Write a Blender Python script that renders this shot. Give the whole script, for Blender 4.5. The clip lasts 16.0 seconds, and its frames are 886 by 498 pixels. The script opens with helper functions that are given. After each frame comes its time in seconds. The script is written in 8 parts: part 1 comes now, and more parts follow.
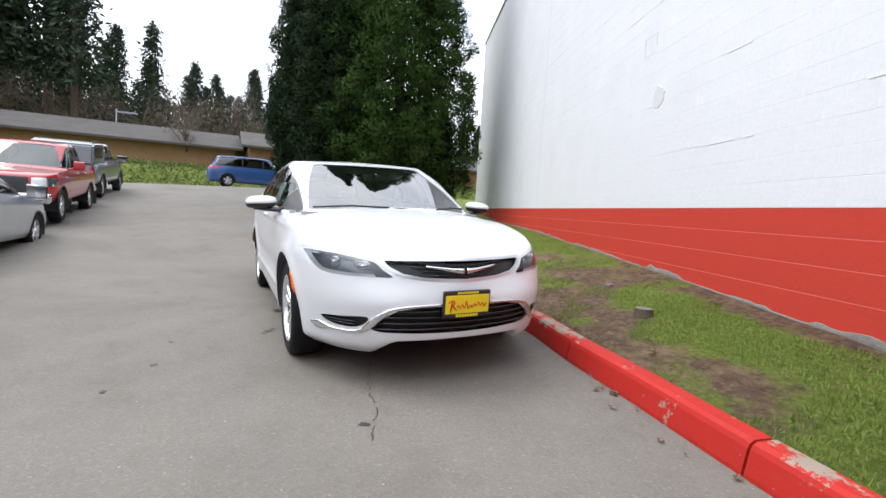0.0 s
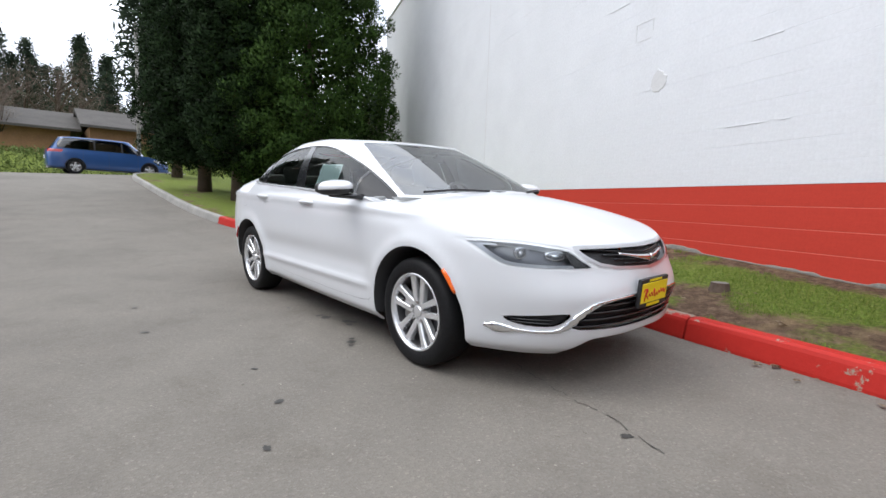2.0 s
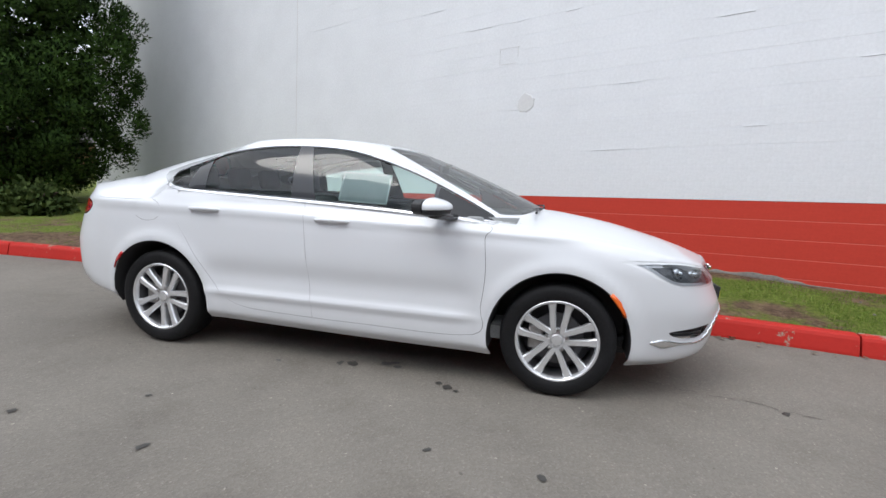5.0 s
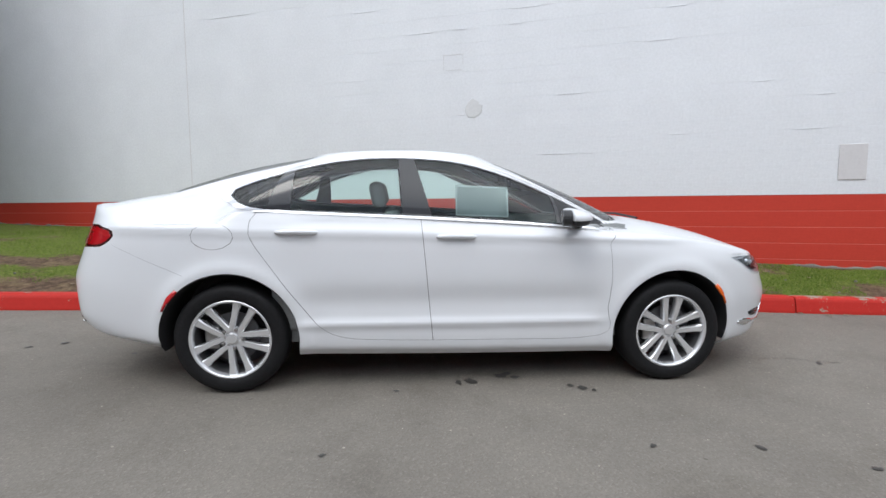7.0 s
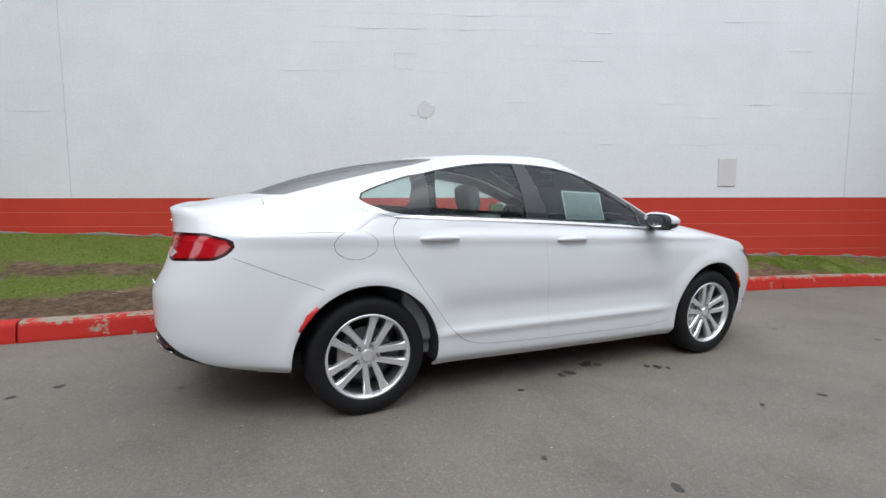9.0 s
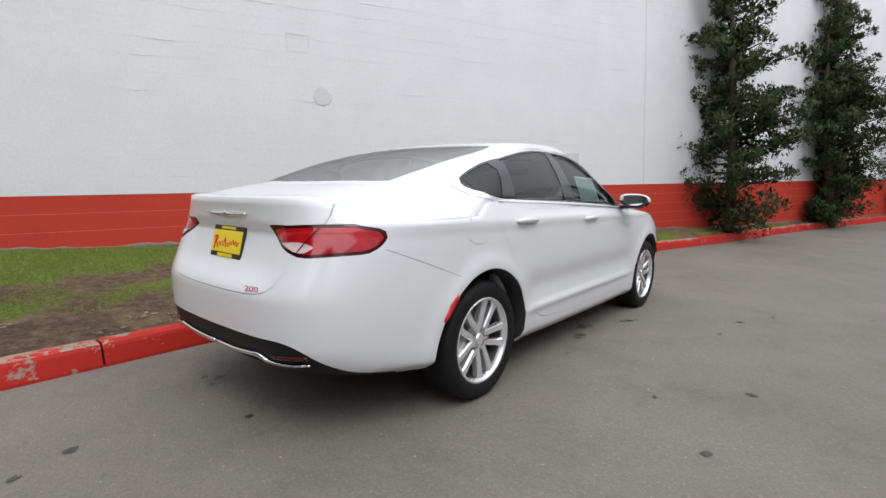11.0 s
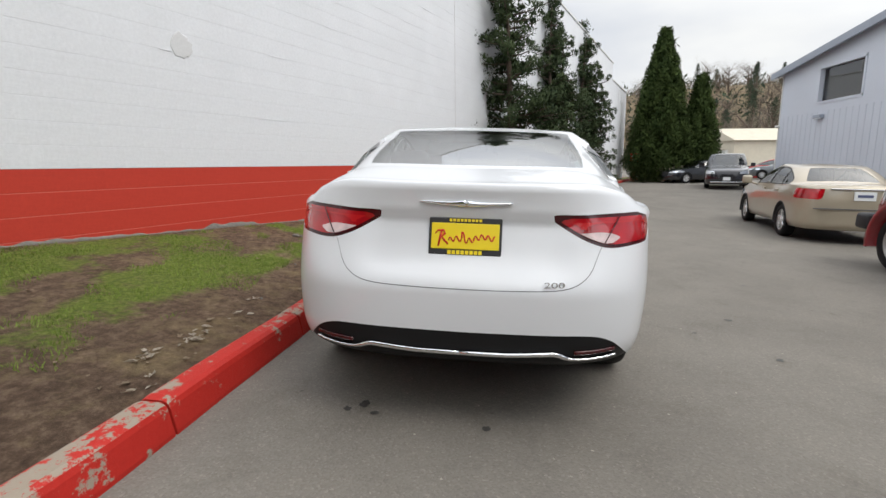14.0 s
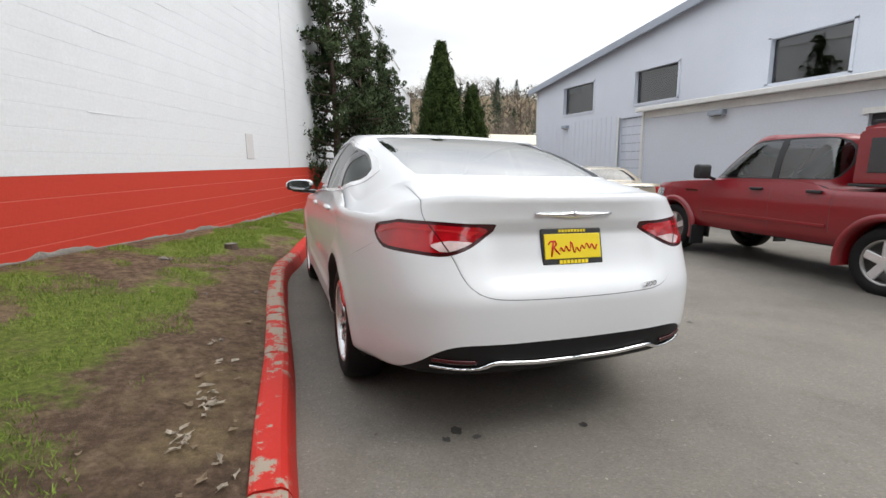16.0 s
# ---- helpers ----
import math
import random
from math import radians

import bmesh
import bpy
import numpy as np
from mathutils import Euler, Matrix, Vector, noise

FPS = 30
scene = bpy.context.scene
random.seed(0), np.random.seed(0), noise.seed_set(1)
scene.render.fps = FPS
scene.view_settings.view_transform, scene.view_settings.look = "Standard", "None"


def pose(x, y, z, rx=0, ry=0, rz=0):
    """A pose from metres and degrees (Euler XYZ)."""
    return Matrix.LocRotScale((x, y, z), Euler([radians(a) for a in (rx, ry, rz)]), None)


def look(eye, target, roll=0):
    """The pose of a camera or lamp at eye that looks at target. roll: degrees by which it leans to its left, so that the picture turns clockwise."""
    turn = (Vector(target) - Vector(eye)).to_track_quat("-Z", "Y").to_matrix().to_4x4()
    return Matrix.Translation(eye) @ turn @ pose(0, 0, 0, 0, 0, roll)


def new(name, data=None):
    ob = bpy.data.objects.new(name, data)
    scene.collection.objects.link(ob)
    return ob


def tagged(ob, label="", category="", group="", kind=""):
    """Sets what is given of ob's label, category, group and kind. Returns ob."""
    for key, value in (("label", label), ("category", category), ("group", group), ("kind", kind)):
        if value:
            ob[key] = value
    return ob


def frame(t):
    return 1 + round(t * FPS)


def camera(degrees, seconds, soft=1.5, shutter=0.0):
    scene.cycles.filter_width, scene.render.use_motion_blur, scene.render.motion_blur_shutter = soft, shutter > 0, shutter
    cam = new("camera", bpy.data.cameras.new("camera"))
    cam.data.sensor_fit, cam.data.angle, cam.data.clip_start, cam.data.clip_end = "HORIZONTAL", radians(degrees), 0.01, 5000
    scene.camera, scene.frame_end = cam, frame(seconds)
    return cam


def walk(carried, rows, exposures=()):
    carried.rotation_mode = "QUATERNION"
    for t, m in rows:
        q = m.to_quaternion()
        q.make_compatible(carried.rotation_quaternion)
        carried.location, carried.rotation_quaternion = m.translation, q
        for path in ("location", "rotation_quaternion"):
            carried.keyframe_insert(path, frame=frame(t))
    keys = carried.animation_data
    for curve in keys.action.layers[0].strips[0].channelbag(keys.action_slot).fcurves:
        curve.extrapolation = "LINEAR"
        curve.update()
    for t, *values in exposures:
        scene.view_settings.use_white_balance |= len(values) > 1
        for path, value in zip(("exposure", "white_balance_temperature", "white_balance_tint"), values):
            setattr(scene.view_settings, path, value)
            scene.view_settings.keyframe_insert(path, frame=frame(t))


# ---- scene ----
cam = camera(85.7, 16.0)
PATH = [
    (0, (4.883, -1.339, 1.077), (3.083, -0.482, 0.917), 3.5),
    (0.5, (4.644, -1.705, 1.044), (2.932, -0.692, 0.841), 0.7),
    (1, (4.305, -2.025, 1.017), (2.641, -0.942, 0.778), 0.2),
    (1.5, (3.983, -2.356, 1.014), (2.428, -1.11, 0.843), 0.9),
    (2, (3.613, -2.608, 0.985), (2.112, -1.3, 0.789), 2.0),
    (2.5, (3.281, -2.823, 0.986), (1.899, -1.388, 0.81), 3.0),
    (3, (2.958, -3.075, 0.998), (1.813, -1.444, 0.828), 2.4),
    (3.5, (2.591, -3.242, 0.986), (1.579, -1.536, 0.727), 1.8),
    (3.7, (2.433, -3.3, 1.002), (1.496, -1.55, 0.759), 2.8),
    (5.8, (0.69, -3.701, 1.081), (0.453, -1.725, 0.886), -0.1),
    (6, (0.514, -3.692, 1.09), (0.342, -1.71, 0.885), -0.3),
    (6.5, (0.076, -3.695, 1.109), (0.101, -1.703, 0.932), 0.5),
    (7, (-0.376, -3.743, 1.119), (-0.188, -1.759, 0.946), -0.3),
    (7.5, (-0.803, -3.689, 1.126), (-0.441, -1.732, 0.928), -0.9),
    (8, (-1.253, -3.631, 1.141), (-0.706, -1.716, 0.955), -1.0),
    (8.5, (-1.676, -3.507, 1.153), (-0.979, -1.644, 0.947), -1.1),
    (9, (-2.073, -3.328, 1.176), (-1.23, -1.525, 0.985), -0.1),
    (9.2, (-2.236, -3.267, 1.174), (-1.307, -1.504, 1.001), -0.5),
    (11.3, (-3.612, -2.135, 1.143), (-2.039, -0.928, 0.881), -0.7),
    (11.5, (-3.713, -1.981, 1.15), (-2.109, -0.823, 0.859), -0.0),
    (12, (-3.969, -1.611, 1.173), (-2.231, -0.66, 0.896), -1.0),
    (12.5, (-4.111, -1.252, 1.186), (-2.307, -0.442, 0.886), -0.3),
    (13, (-4.204, -0.88, 1.212), (-2.333, -0.232, 0.927), -0.1),
    (13.5, (-4.337, -0.5, 1.234), (-2.408, -0.091, 0.9), -0.5),
    (14, (-4.349, -0.132, 1.246), (-2.393, 0.102, 0.9), -0.7),
    (14.5, (-4.342, 0.226, 1.263), (-2.371, 0.25, 0.927), -0.7),
    (15, (-4.339, 0.588, 1.285), (-2.386, 0.354, 0.923), -1.0),
    (15.5, (-4.241, 0.938, 1.299), (-2.324, 0.519, 0.916), -1.4),
    (16, (-4.123, 1.26, 1.319), (-2.266, 0.61, 0.963), -0.8),
]
walk(cam, [(t, look(eye, target, roll)) for t, eye, target, roll in PATH],
     [(0, 0.5, 6500, 10), (1.5, 0.3, 6500, 10), (2.5, 0.21, 6500, 9), (3.5, 0.05, 6450, 9), (6, 0.08, 6500, 9), (7.5, 0.0, 6450, 8), (9, -0.06, 6500, 8), (11.5, -0.03, 6800, 9), (13.5, 0.05, 6900, 8), (14.5, 0.06, 6900, 8), (15.5, 0.2, 6900, 8), (16, 0.22, 6900, 8)])

# ---- light ----
world = bpy.data.worlds.new("overcast_sky")
scene.world = world
world.use_nodes = True
wn, wl = world.node_tree.nodes, world.node_tree.links
wn.clear()
w_out, w_bg = wn.new("ShaderNodeOutputWorld"), wn.new("ShaderNodeBackground")
w_sky = wn.new("ShaderNodeTexSky")
w_sky.sky_type, w_sky.sun_disc = "NISHITA", False
w_sky.sun_elevation, w_sky.sun_rotation = radians(48), radians(150)
w_sky.air_density, w_sky.dust_density, w_sky.ozone_density = 1.0, 3.0, 1.0
w_hsv = wn.new("ShaderNodeHueSaturation")
w_hsv.inputs["Saturation"].default_value = 0.12
w_tc, w_map, w_noise, w_ramp, w_mix = (wn.new("ShaderNodeTexCoord"), wn.new("ShaderNodeMapping"), wn.new("ShaderNodeTexNoise"),
                                       wn.new("ShaderNodeValToRGB"), wn.new("ShaderNodeMixRGB"))
w_map.inputs["Scale"].default_value = (1.2, 1.2, 3.5)
w_noise.inputs["Scale"].default_value, w_noise.inputs["Detail"].default_value = 1.6, 5
w_ramp.color_ramp.elements[0].position, w_ramp.color_ramp.elements[0].color = 0.3, (5.0, 5.6, 7.0, 1)
w_ramp.color_ramp.elements[1].position, w_ramp.color_ramp.elements[1].color = 0.7, (8.2, 8.5, 9.0, 1)
w_mix.inputs[0].default_value = 0.75
wl.new(w_sky.outputs[0], w_hsv.inputs["Color"])
wl.new(w_tc.outputs["Generated"], w_map.inputs[0])
wl.new(w_map.outputs[0], w_noise.inputs["Vector"])
wl.new(w_noise.outputs[0], w_ramp.inputs[0])
wl.new(w_hsv.outputs[0], w_mix.inputs[1])
wl.new(w_ramp.outputs[0], w_mix.inputs[2])
w_sep, w_lift, w_mul = wn.new("ShaderNodeSeparateXYZ"), wn.new("ShaderNodeMapRange"), wn.new("ShaderNodeVectorMath")
w_lift.inputs[1].default_value, w_lift.inputs[2].default_value = -0.2, 1.0
w_lift.inputs[3].default_value, w_lift.inputs[4].default_value = 0.7, 1.72
w_mul.operation = "SCALE"
wl.new(w_tc.outputs["Generated"], w_sep.inputs[0])
w_east = wn.new("ShaderNodeMath")
w_east.operation = "MULTIPLY_ADD"
w_east.inputs[1].default_value = -0.47
wl.new(w_sep.outputs["X"], w_east.inputs[0])
wl.new(w_sep.outputs["Z"], w_east.inputs[2])
wl.new(w_east.outputs[0], w_lift.inputs[0])
wl.new(w_mix.outputs[0], w_mul.inputs[0])
wl.new(w_lift.outputs[0], w_mul.inputs["Scale"])
wl.new(w_mul.outputs[0], w_bg.inputs[0])
w_bg.inputs[1].default_value = 0.17
wl.new(w_bg.outputs[0], w_out.inputs[0])

sun = new("sun", bpy.data.lights.new("sun", "SUN"))
sun.data.energy, sun.data.angle, sun.data.color = 0.9, radians(25), (1.0, 0.97, 0.93)
sun.matrix_world = look((-9, -12, 20), (0, 0, 0))


# ---- materials ----
def material(name, color=(0.5, 0.5, 0.5), rough=0.5, metal=0.0, coat=0.0, vary=0.0, grain=40.0, blotch=1.5, bump=0.0, spec=0.5, random_value=0.0, coord="Object"):
    """A principled material with grain and blotches of colour, and a fine relief."""
    m = bpy.data.materials.new(name)
    m.use_nodes = True
    n, l = m.node_tree.nodes, m.node_tree.links
    b = n["Principled BSDF"]
    b.inputs["Base Color"].default_value = (*color, 1)
    b.inputs["Roughness"].default_value, b.inputs["Metallic"].default_value = rough, metal
    b.inputs["Coat Weight"].default_value, b.inputs["Coat Roughness"].default_value = coat, 0.03
    b.inputs["Specular IOR Level"].default_value = spec
    if vary or bump or random_value:
        tc = n.new("ShaderNodeTexCoord")
        fine, large = n.new("ShaderNodeTexNoise"), n.new("ShaderNodeTexNoise")
        fine.inputs["Scale"].default_value, fine.inputs["Detail"].default_value = grain, 6
        large.inputs["Scale"].default_value, large.inputs["Detail"].default_value = blotch, 4
        l.new(tc.outputs[coord], fine.inputs["Vector"])
        l.new(tc.outputs[coord], large.inputs["Vector"])
        total = n.new("ShaderNodeMath")
        total.operation = "ADD"
        l.new(fine.outputs[0], total.inputs[0])
        l.new(large.outputs[0], total.inputs[1])
        last = total
        if random_value:
            info, mul = n.new("ShaderNodeObjectInfo"), n.new("ShaderNodeMath")
            mul.operation = "MULTIPLY_ADD"
            mul.inputs[1].default_value = random_value
            l.new(info.outputs["Random"], mul.inputs[0])
            l.new(total.outputs[0], mul.inputs[2])
            last = mul
        ramp = n.new("ShaderNodeMapRange")
        ramp.inputs[1].default_value, ramp.inputs[2].default_value = 0.6, 1.4
        ramp.inputs[3].default_value, ramp.inputs[4].default_value = 1 - vary, 1 + vary
        l.new(last.outputs[0], ramp.inputs[0])
        mixc = n.new("ShaderNodeVectorMath")
        mixc.operation = "SCALE"
        mixc.inputs[0].default_value = color
        l.new(ramp.outputs[0], mixc.inputs["Scale"])
        l.new(mixc.outputs[0], b.inputs["Base Color"])
        if bump:
            bp = n.new("ShaderNodeBump")
            bp.inputs["Strength"].default_value, bp.inputs["Distance"].default_value = bump, 0.01
            l.new(fine.outputs[0], bp.inputs["Height"])
            l.new(bp.outputs[0], b.inputs["Normal"])
    return m


def glass(name, tint, rough=0.0, ior=2.2):
    """Thin tinted car or window glass: part clear, part mirror by its Fresnel gloss."""
    m = bpy.data.materials.new(name)
    m.use_nodes = True
    n, l = m.node_tree.nodes, m.node_tree.links
    n.remove(n["Principled BSDF"])
    clear, gloss, mix, fres = n.new("ShaderNodeBsdfTransparent"), n.new("ShaderNodeBsdfGlossy"), n.new("ShaderNodeMixShader"), n.new("ShaderNodeFresnel")
    clear.inputs[0].default_value = (*tint, 1)
    gloss.inputs["Roughness"].default_value = rough
    fres.inputs[0].default_value = ior
    l.new(fres.outputs[0], mix.inputs[0])
    l.new(clear.outputs[0], mix.inputs[1])
    l.new(gloss.outputs[0], mix.inputs[2])
    l.new(mix.outputs[0], n["Material Output"].inputs[0])
    return m


def nodes_of(m):
    return m.node_tree.nodes, m.node_tree.links, m.node_tree.nodes["Principled BSDF"]


def noise_node(n, l, vec, scale, detail=5, rough=0.6):
    t = n.new("ShaderNodeTexNoise")
    t.inputs["Scale"].default_value, t.inputs["Detail"].default_value, t.inputs["Roughness"].default_value = scale, detail, rough
    l.new(vec, t.inputs["Vector"])
    return t.outputs[0]


def ramp_node(n, l, fac, stops):
    r = n.new("ShaderNodeValToRGB")
    e = r.color_ramp.elements
    while len(e) < len(stops):
        e.new(0.5)
    for k, (p, c) in zip(e, stops):
        k.position, k.color = p, (*c, 1)
    l.new(fac, r.inputs[0])
    return r.outputs[0]


def mix_node(n, l, fac, a, b, kind="MIX"):
    m = n.new("ShaderNodeMixRGB")
    m.blend_type = kind
    for k, v in zip((0, 1, 2), (fac, a, b)):
        if isinstance(v, (int, float)):
            m.inputs[k].default_value = v
        elif isinstance(v, tuple):
            m.inputs[k].default_value = (*v, 1)
        else:
            l.new(v, m.inputs[k])
    return m.outputs[0]


def asphalt_material():
    m = material("asphalt", (0.2, 0.2, 0.2), 0.85)
    n, l, b = nodes_of(m)
    vec = n.new("ShaderNodeTexCoord").outputs["Object"]
    stones = n.new("ShaderNodeTexVoronoi")
    stones.inputs["Scale"].default_value = 110
    l.new(vec, stones.inputs["Vector"])
    grit = ramp_node(n, l, stones.outputs["Color"], [(0.0, (0.143, 0.131, 0.116)), (0.8, (0.185, 0.171, 0.151)), (0.96, (0.23, 0.212, 0.188)), (1.0, (0.45, 0.42, 0.37))])
    patches = ramp_node(n, l, noise_node(n, l, vec, 0.55, 6, 0.65), [(0.28, (0.8, 0.785, 0.765)), (0.5, (1.0, 0.985, 0.96)), (0.72, (1.14, 1.125, 1.1))])
    spots = ramp_node(n, l, noise_node(n, l, vec, 5.5, 3, 0.5), [(0.22, (0.55, 0.54, 0.53)), (0.27, (1, 1, 1))])
    worn = ramp_node(n, l, noise_node(n, l, vec, 2.4, 8, 0.7), [(0.32, (0.86, 0.85, 0.83)), (0.48, (1.0, 1.0, 1.0)), (0.7, (1.05, 1.045, 1.03))])
    tar = ramp_node(n, l, noise_node(n, l, vec, 14, 4, 0.6), [(0.24, (0.62, 0.61, 0.6)), (0.3, (1, 1, 1))])
    col = mix_node(n, l, 1.0, mix_node(n, l, 1.0, grit, patches, "MULTIPLY"), spots, "MULTIPLY")
    col = mix_node(n, l, 1.0, mix_node(n, l, 1.0, col, worn, "MULTIPLY"), tar, "MULTIPLY")
    l.new(col, b.inputs["Base Color"])
    bp = n.new("ShaderNodeBump")
    bp.inputs["Strength"].default_value, bp.inputs["Distance"].default_value = 0.5, 0.004
    l.new(stones.outputs["Distance"], bp.inputs["Height"])
    l.new(bp.outputs[0], b.inputs["Normal"])
    return m


def verge_material():
    """Thin winter grass over dark soil, with straw patches."""
    m = material("turf", (0.1, 0.12, 0.04), 0.95, spec=0.2)
    n, l, b = nodes_of(m)
    vec = n.new("ShaderNodeTexCoord").outputs["Object"]
    grass = ramp_node(n, l, noise_node(n, l, vec, 28, 6, 0.7), [(0.3, (0.075, 0.105, 0.02)), (0.55, (0.17, 0.215, 0.042)), (0.75, (0.29, 0.3, 0.1))])
    soil = ramp_node(n, l, noise_node(n, l, vec, 14, 8, 0.75), [(0.3, (0.055, 0.036, 0.024)), (0.52, (0.155, 0.102, 0.069)), (0.75, (0.34, 0.24, 0.165))])
    straw = ramp_node(n, l, noise_node(n, l, vec, 40, 6, 0.8), [(0.35, (0.2, 0.145, 0.075)), (0.7, (0.42, 0.32, 0.18))])
    at = n.new("ShaderNodeVertexColor")
    at.layer_name = "cover"
    sep = n.new("ShaderNodeSeparateColor")
    l.new(at.outputs[0], sep.inputs[0])
    edge = n.new("ShaderNodeMath")
    edge.operation = "ADD"
    l.new(sep.outputs[0], edge.inputs[0])
    l.new(noise_node(n, l, vec, 3.2, 9, 0.75), edge.inputs[1])
    f = ramp_node(n, l, edge.outputs[0], [(0.86, (0, 0, 0)), (1.06, (1, 1, 1))])
    f2 = ramp_node(n, l, noise_node(n, l, vec, 2.3, 6, 0.75), [(0.5, (0, 0, 0)), (0.68, (0.8, 0.8, 0.8))])
    col = mix_node(n, l, f, mix_node(n, l, f2, soil, straw), grass)
    l.new(col, b.inputs["Base Color"])
    bp = n.new("ShaderNodeBump")
    bp.inputs["Strength"].default_value, bp.inputs["Distance"].default_value = 1.0, 0.03
    l.new(noise_node(n, l, vec, 60, 8, 0.8), bp.inputs["Height"])
    l.new(bp.outputs[0], b.inputs["Normal"])
    return m


def paint_on_block(name, color, worn=0.0, under=(0.3, 0.29, 0.27), rough=0.6, top=0.0):
    """Old wall or kerb paint with flaked places."""
    m = material(name, color, rough)
    n, l, b = nodes_of(m)
    vec = n.new("ShaderNodeTexCoord").outputs["Object"]
    tone = ramp_node(n, l, noise_node(n, l, vec, 1.3, 6, 0.6), [(0.3, (0.955, 0.955, 0.955)), (0.7, (1.03, 1.03, 1.03))])
    fine = ramp_node(n, l, noise_node(n, l, vec, 30, 5, 0.7), [(0.3, (0.94, 0.94, 0.94)), (0.7, (1.05, 1.05, 1.05))])
    col = mix_node(n, l, 1.0, mix_node(n, l, 1.0, color, tone, "MULTIPLY"), fine, "MULTIPLY")
    if worn:
        chips = noise_node(n, l, vec, 6.5, 9, 0.75)
        if top:
            sp, geo, info, rnd = n.new("ShaderNodeSeparateXYZ"), n.new("ShaderNodeNewGeometry"), n.new("ShaderNodeObjectInfo"), n.new("ShaderNodeMath")
            l.new(geo.outputs["Normal"], sp.inputs[0])
            rnd.operation = "MULTIPLY"
            l.new(sp.outputs["Z"], rnd.inputs[0])
            l.new(info.outputs["Random"], rnd.inputs[1])
            tot = n.new("ShaderNodeMath")
            tot.operation = "MULTIPLY_ADD"
            tot.inputs[1].default_value = top
            l.new(rnd.outputs[0], tot.inputs[0])
            l.new(chips, tot.inputs[2])
            chips = tot.outputs[0]
        f = ramp_node(n, l, chips, [(1 - worn - 0.02, (0, 0, 0)), (1 - worn + 0.015, (1, 1, 1))])
        col = mix_node(n, l, f, col, under)
    l.new(col, b.inputs["Base Color"])
    bp = n.new("ShaderNodeBump")
    bp.inputs["Strength"].default_value, bp.inputs["Distance"].default_value = 0.35, 0.006
    l.new(noise_node(n, l, vec, 45, 8, 0.75), bp.inputs["Height"])
    l.new(bp.outputs[0], b.inputs["Normal"])
    return m


def foliage(name, dark, light, rough=0.7):
    """Leaf colour that differs from leaf to leaf, with lit and shaded lumps put in by noise."""
    m = material(name, dark, rough, spec=0.1)
    n, l, b = nodes_of(m)
    g = n.new("ShaderNodeNewGeometry")
    vec = n.new("ShaderNodeTexCoord").outputs["Object"]
    # the broad noise paints lighter and darker lumps, as if lit and shaded
    f = mix_node(n, l, 0.68, g.outputs["Random Per Island"], noise_node(n, l, vec, 1.1, 4))
    l.new(ramp_node(n, l, f, [(0.25, dark), (0.75, light)]), b.inputs["Base Color"])
    return m


M = {
    "asphalt": asphalt_material(),
    "turf": verge_material(),
    "white": paint_on_block("white_wall_paint", (0.74, 0.75, 0.77), 0.0),
    "red": paint_on_block("red_wall_joint_paint", (0.62, 0.15, 0.115), 0.3, (0.64, 0.26, 0.21)),
    "kerb": paint_on_block("red_kerb_paint", (0.46, 0.026, 0.019), 0.36, (0.31, 0.26, 0.205), 0.55, 0.2),
    "concrete": material("concrete", (0.3, 0.29, 0.27), 0.9, vary=0.3, grain=35, blotch=2, bump=0.5),
    "joint": material("kerb_joint", (0.07, 0.06, 0.05), 0.95, vary=0.3),
    "metal_siding": material("blue_grey_siding", (0.585, 0.615, 0.675), 0.5, vary=0.06, grain=20, blotch=0.6),
    "siding_dark": material("grey_trim", (0.3, 0.33, 0.38), 0.5, vary=0.1),
    "trim_white": material("off_white_trim", (0.68, 0.68, 0.66), 0.5, vary=0.08, grain=12),
    "pane": glass("window_pane", (0.7, 0.72, 0.76)),
    "blind": material("vertical_blinds", (0.27, 0.27, 0.3), 0.8, vary=0.25, grain=6, random_value=0.35),
    # near-black: the dimness of an unlit room is put into the colour
    "darkened_room": material("darkened_interior", (0.05, 0.05, 0.055), 0.9, vary=0.3),
    "roof_brown": material("brown_roof_shingles", (0.075, 0.068, 0.062), 0.9, vary=0.3, grain=9, blotch=1),
    "cream": material("cream_siding", (0.55, 0.5, 0.4), 0.7, vary=0.1, grain=10),
    "tan_wood": material("tan_boards", (0.27, 0.15, 0.075), 0.8, vary=0.2, grain=8),
    "bark": material("bark", (0.085, 0.06, 0.045), 0.95, vary=0.4, grain=25, blotch=4, bump=1.0),
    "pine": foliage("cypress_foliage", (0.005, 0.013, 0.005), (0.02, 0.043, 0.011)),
    "pine_light": foliage("bright_cypress_foliage", (0.01, 0.026, 0.007), (0.06, 0.115, 0.02)),
    "juniper": foliage("juniper_foliage", (0.02, 0.036, 0.02), (0.085, 0.115, 0.05)),
    "hedge": foliage("arborvitae_foliage", (0.02, 0.038, 0.011), (0.07, 0.1, 0.028)),
    "far_conifer": foliage("far_conifer_foliage", (0.022, 0.038, 0.026), (0.06, 0.085, 0.05)),
    "bare": foliage("bare_twigs", (0.12, 0.095, 0.075), (0.24, 0.2, 0.16)),
    "ivy": foliage("ivy_leaves", (0.05, 0.08, 0.02), (0.16, 0.2, 0.06)),
    "blade": foliage("grass_blades", (0.09, 0.15, 0.02), (0.25, 0.33, 0.07)),
    "leaf": foliage("dead_leaves", (0.22, 0.15, 0.09), (0.5, 0.42, 0.32)),
    "hill": material("brown_hillside", (0.2, 0.15, 0.085), 1.0, vary=0.45, grain=0.9, blotch=0.12),
    "stone": material("grey_stone", (0.19, 0.175, 0.155), 0.9, vary=0.3, bump=0.8),
    "oil": material("oil_stain", (0.052, 0.049, 0.045), 0.55, vary=0.3),
}


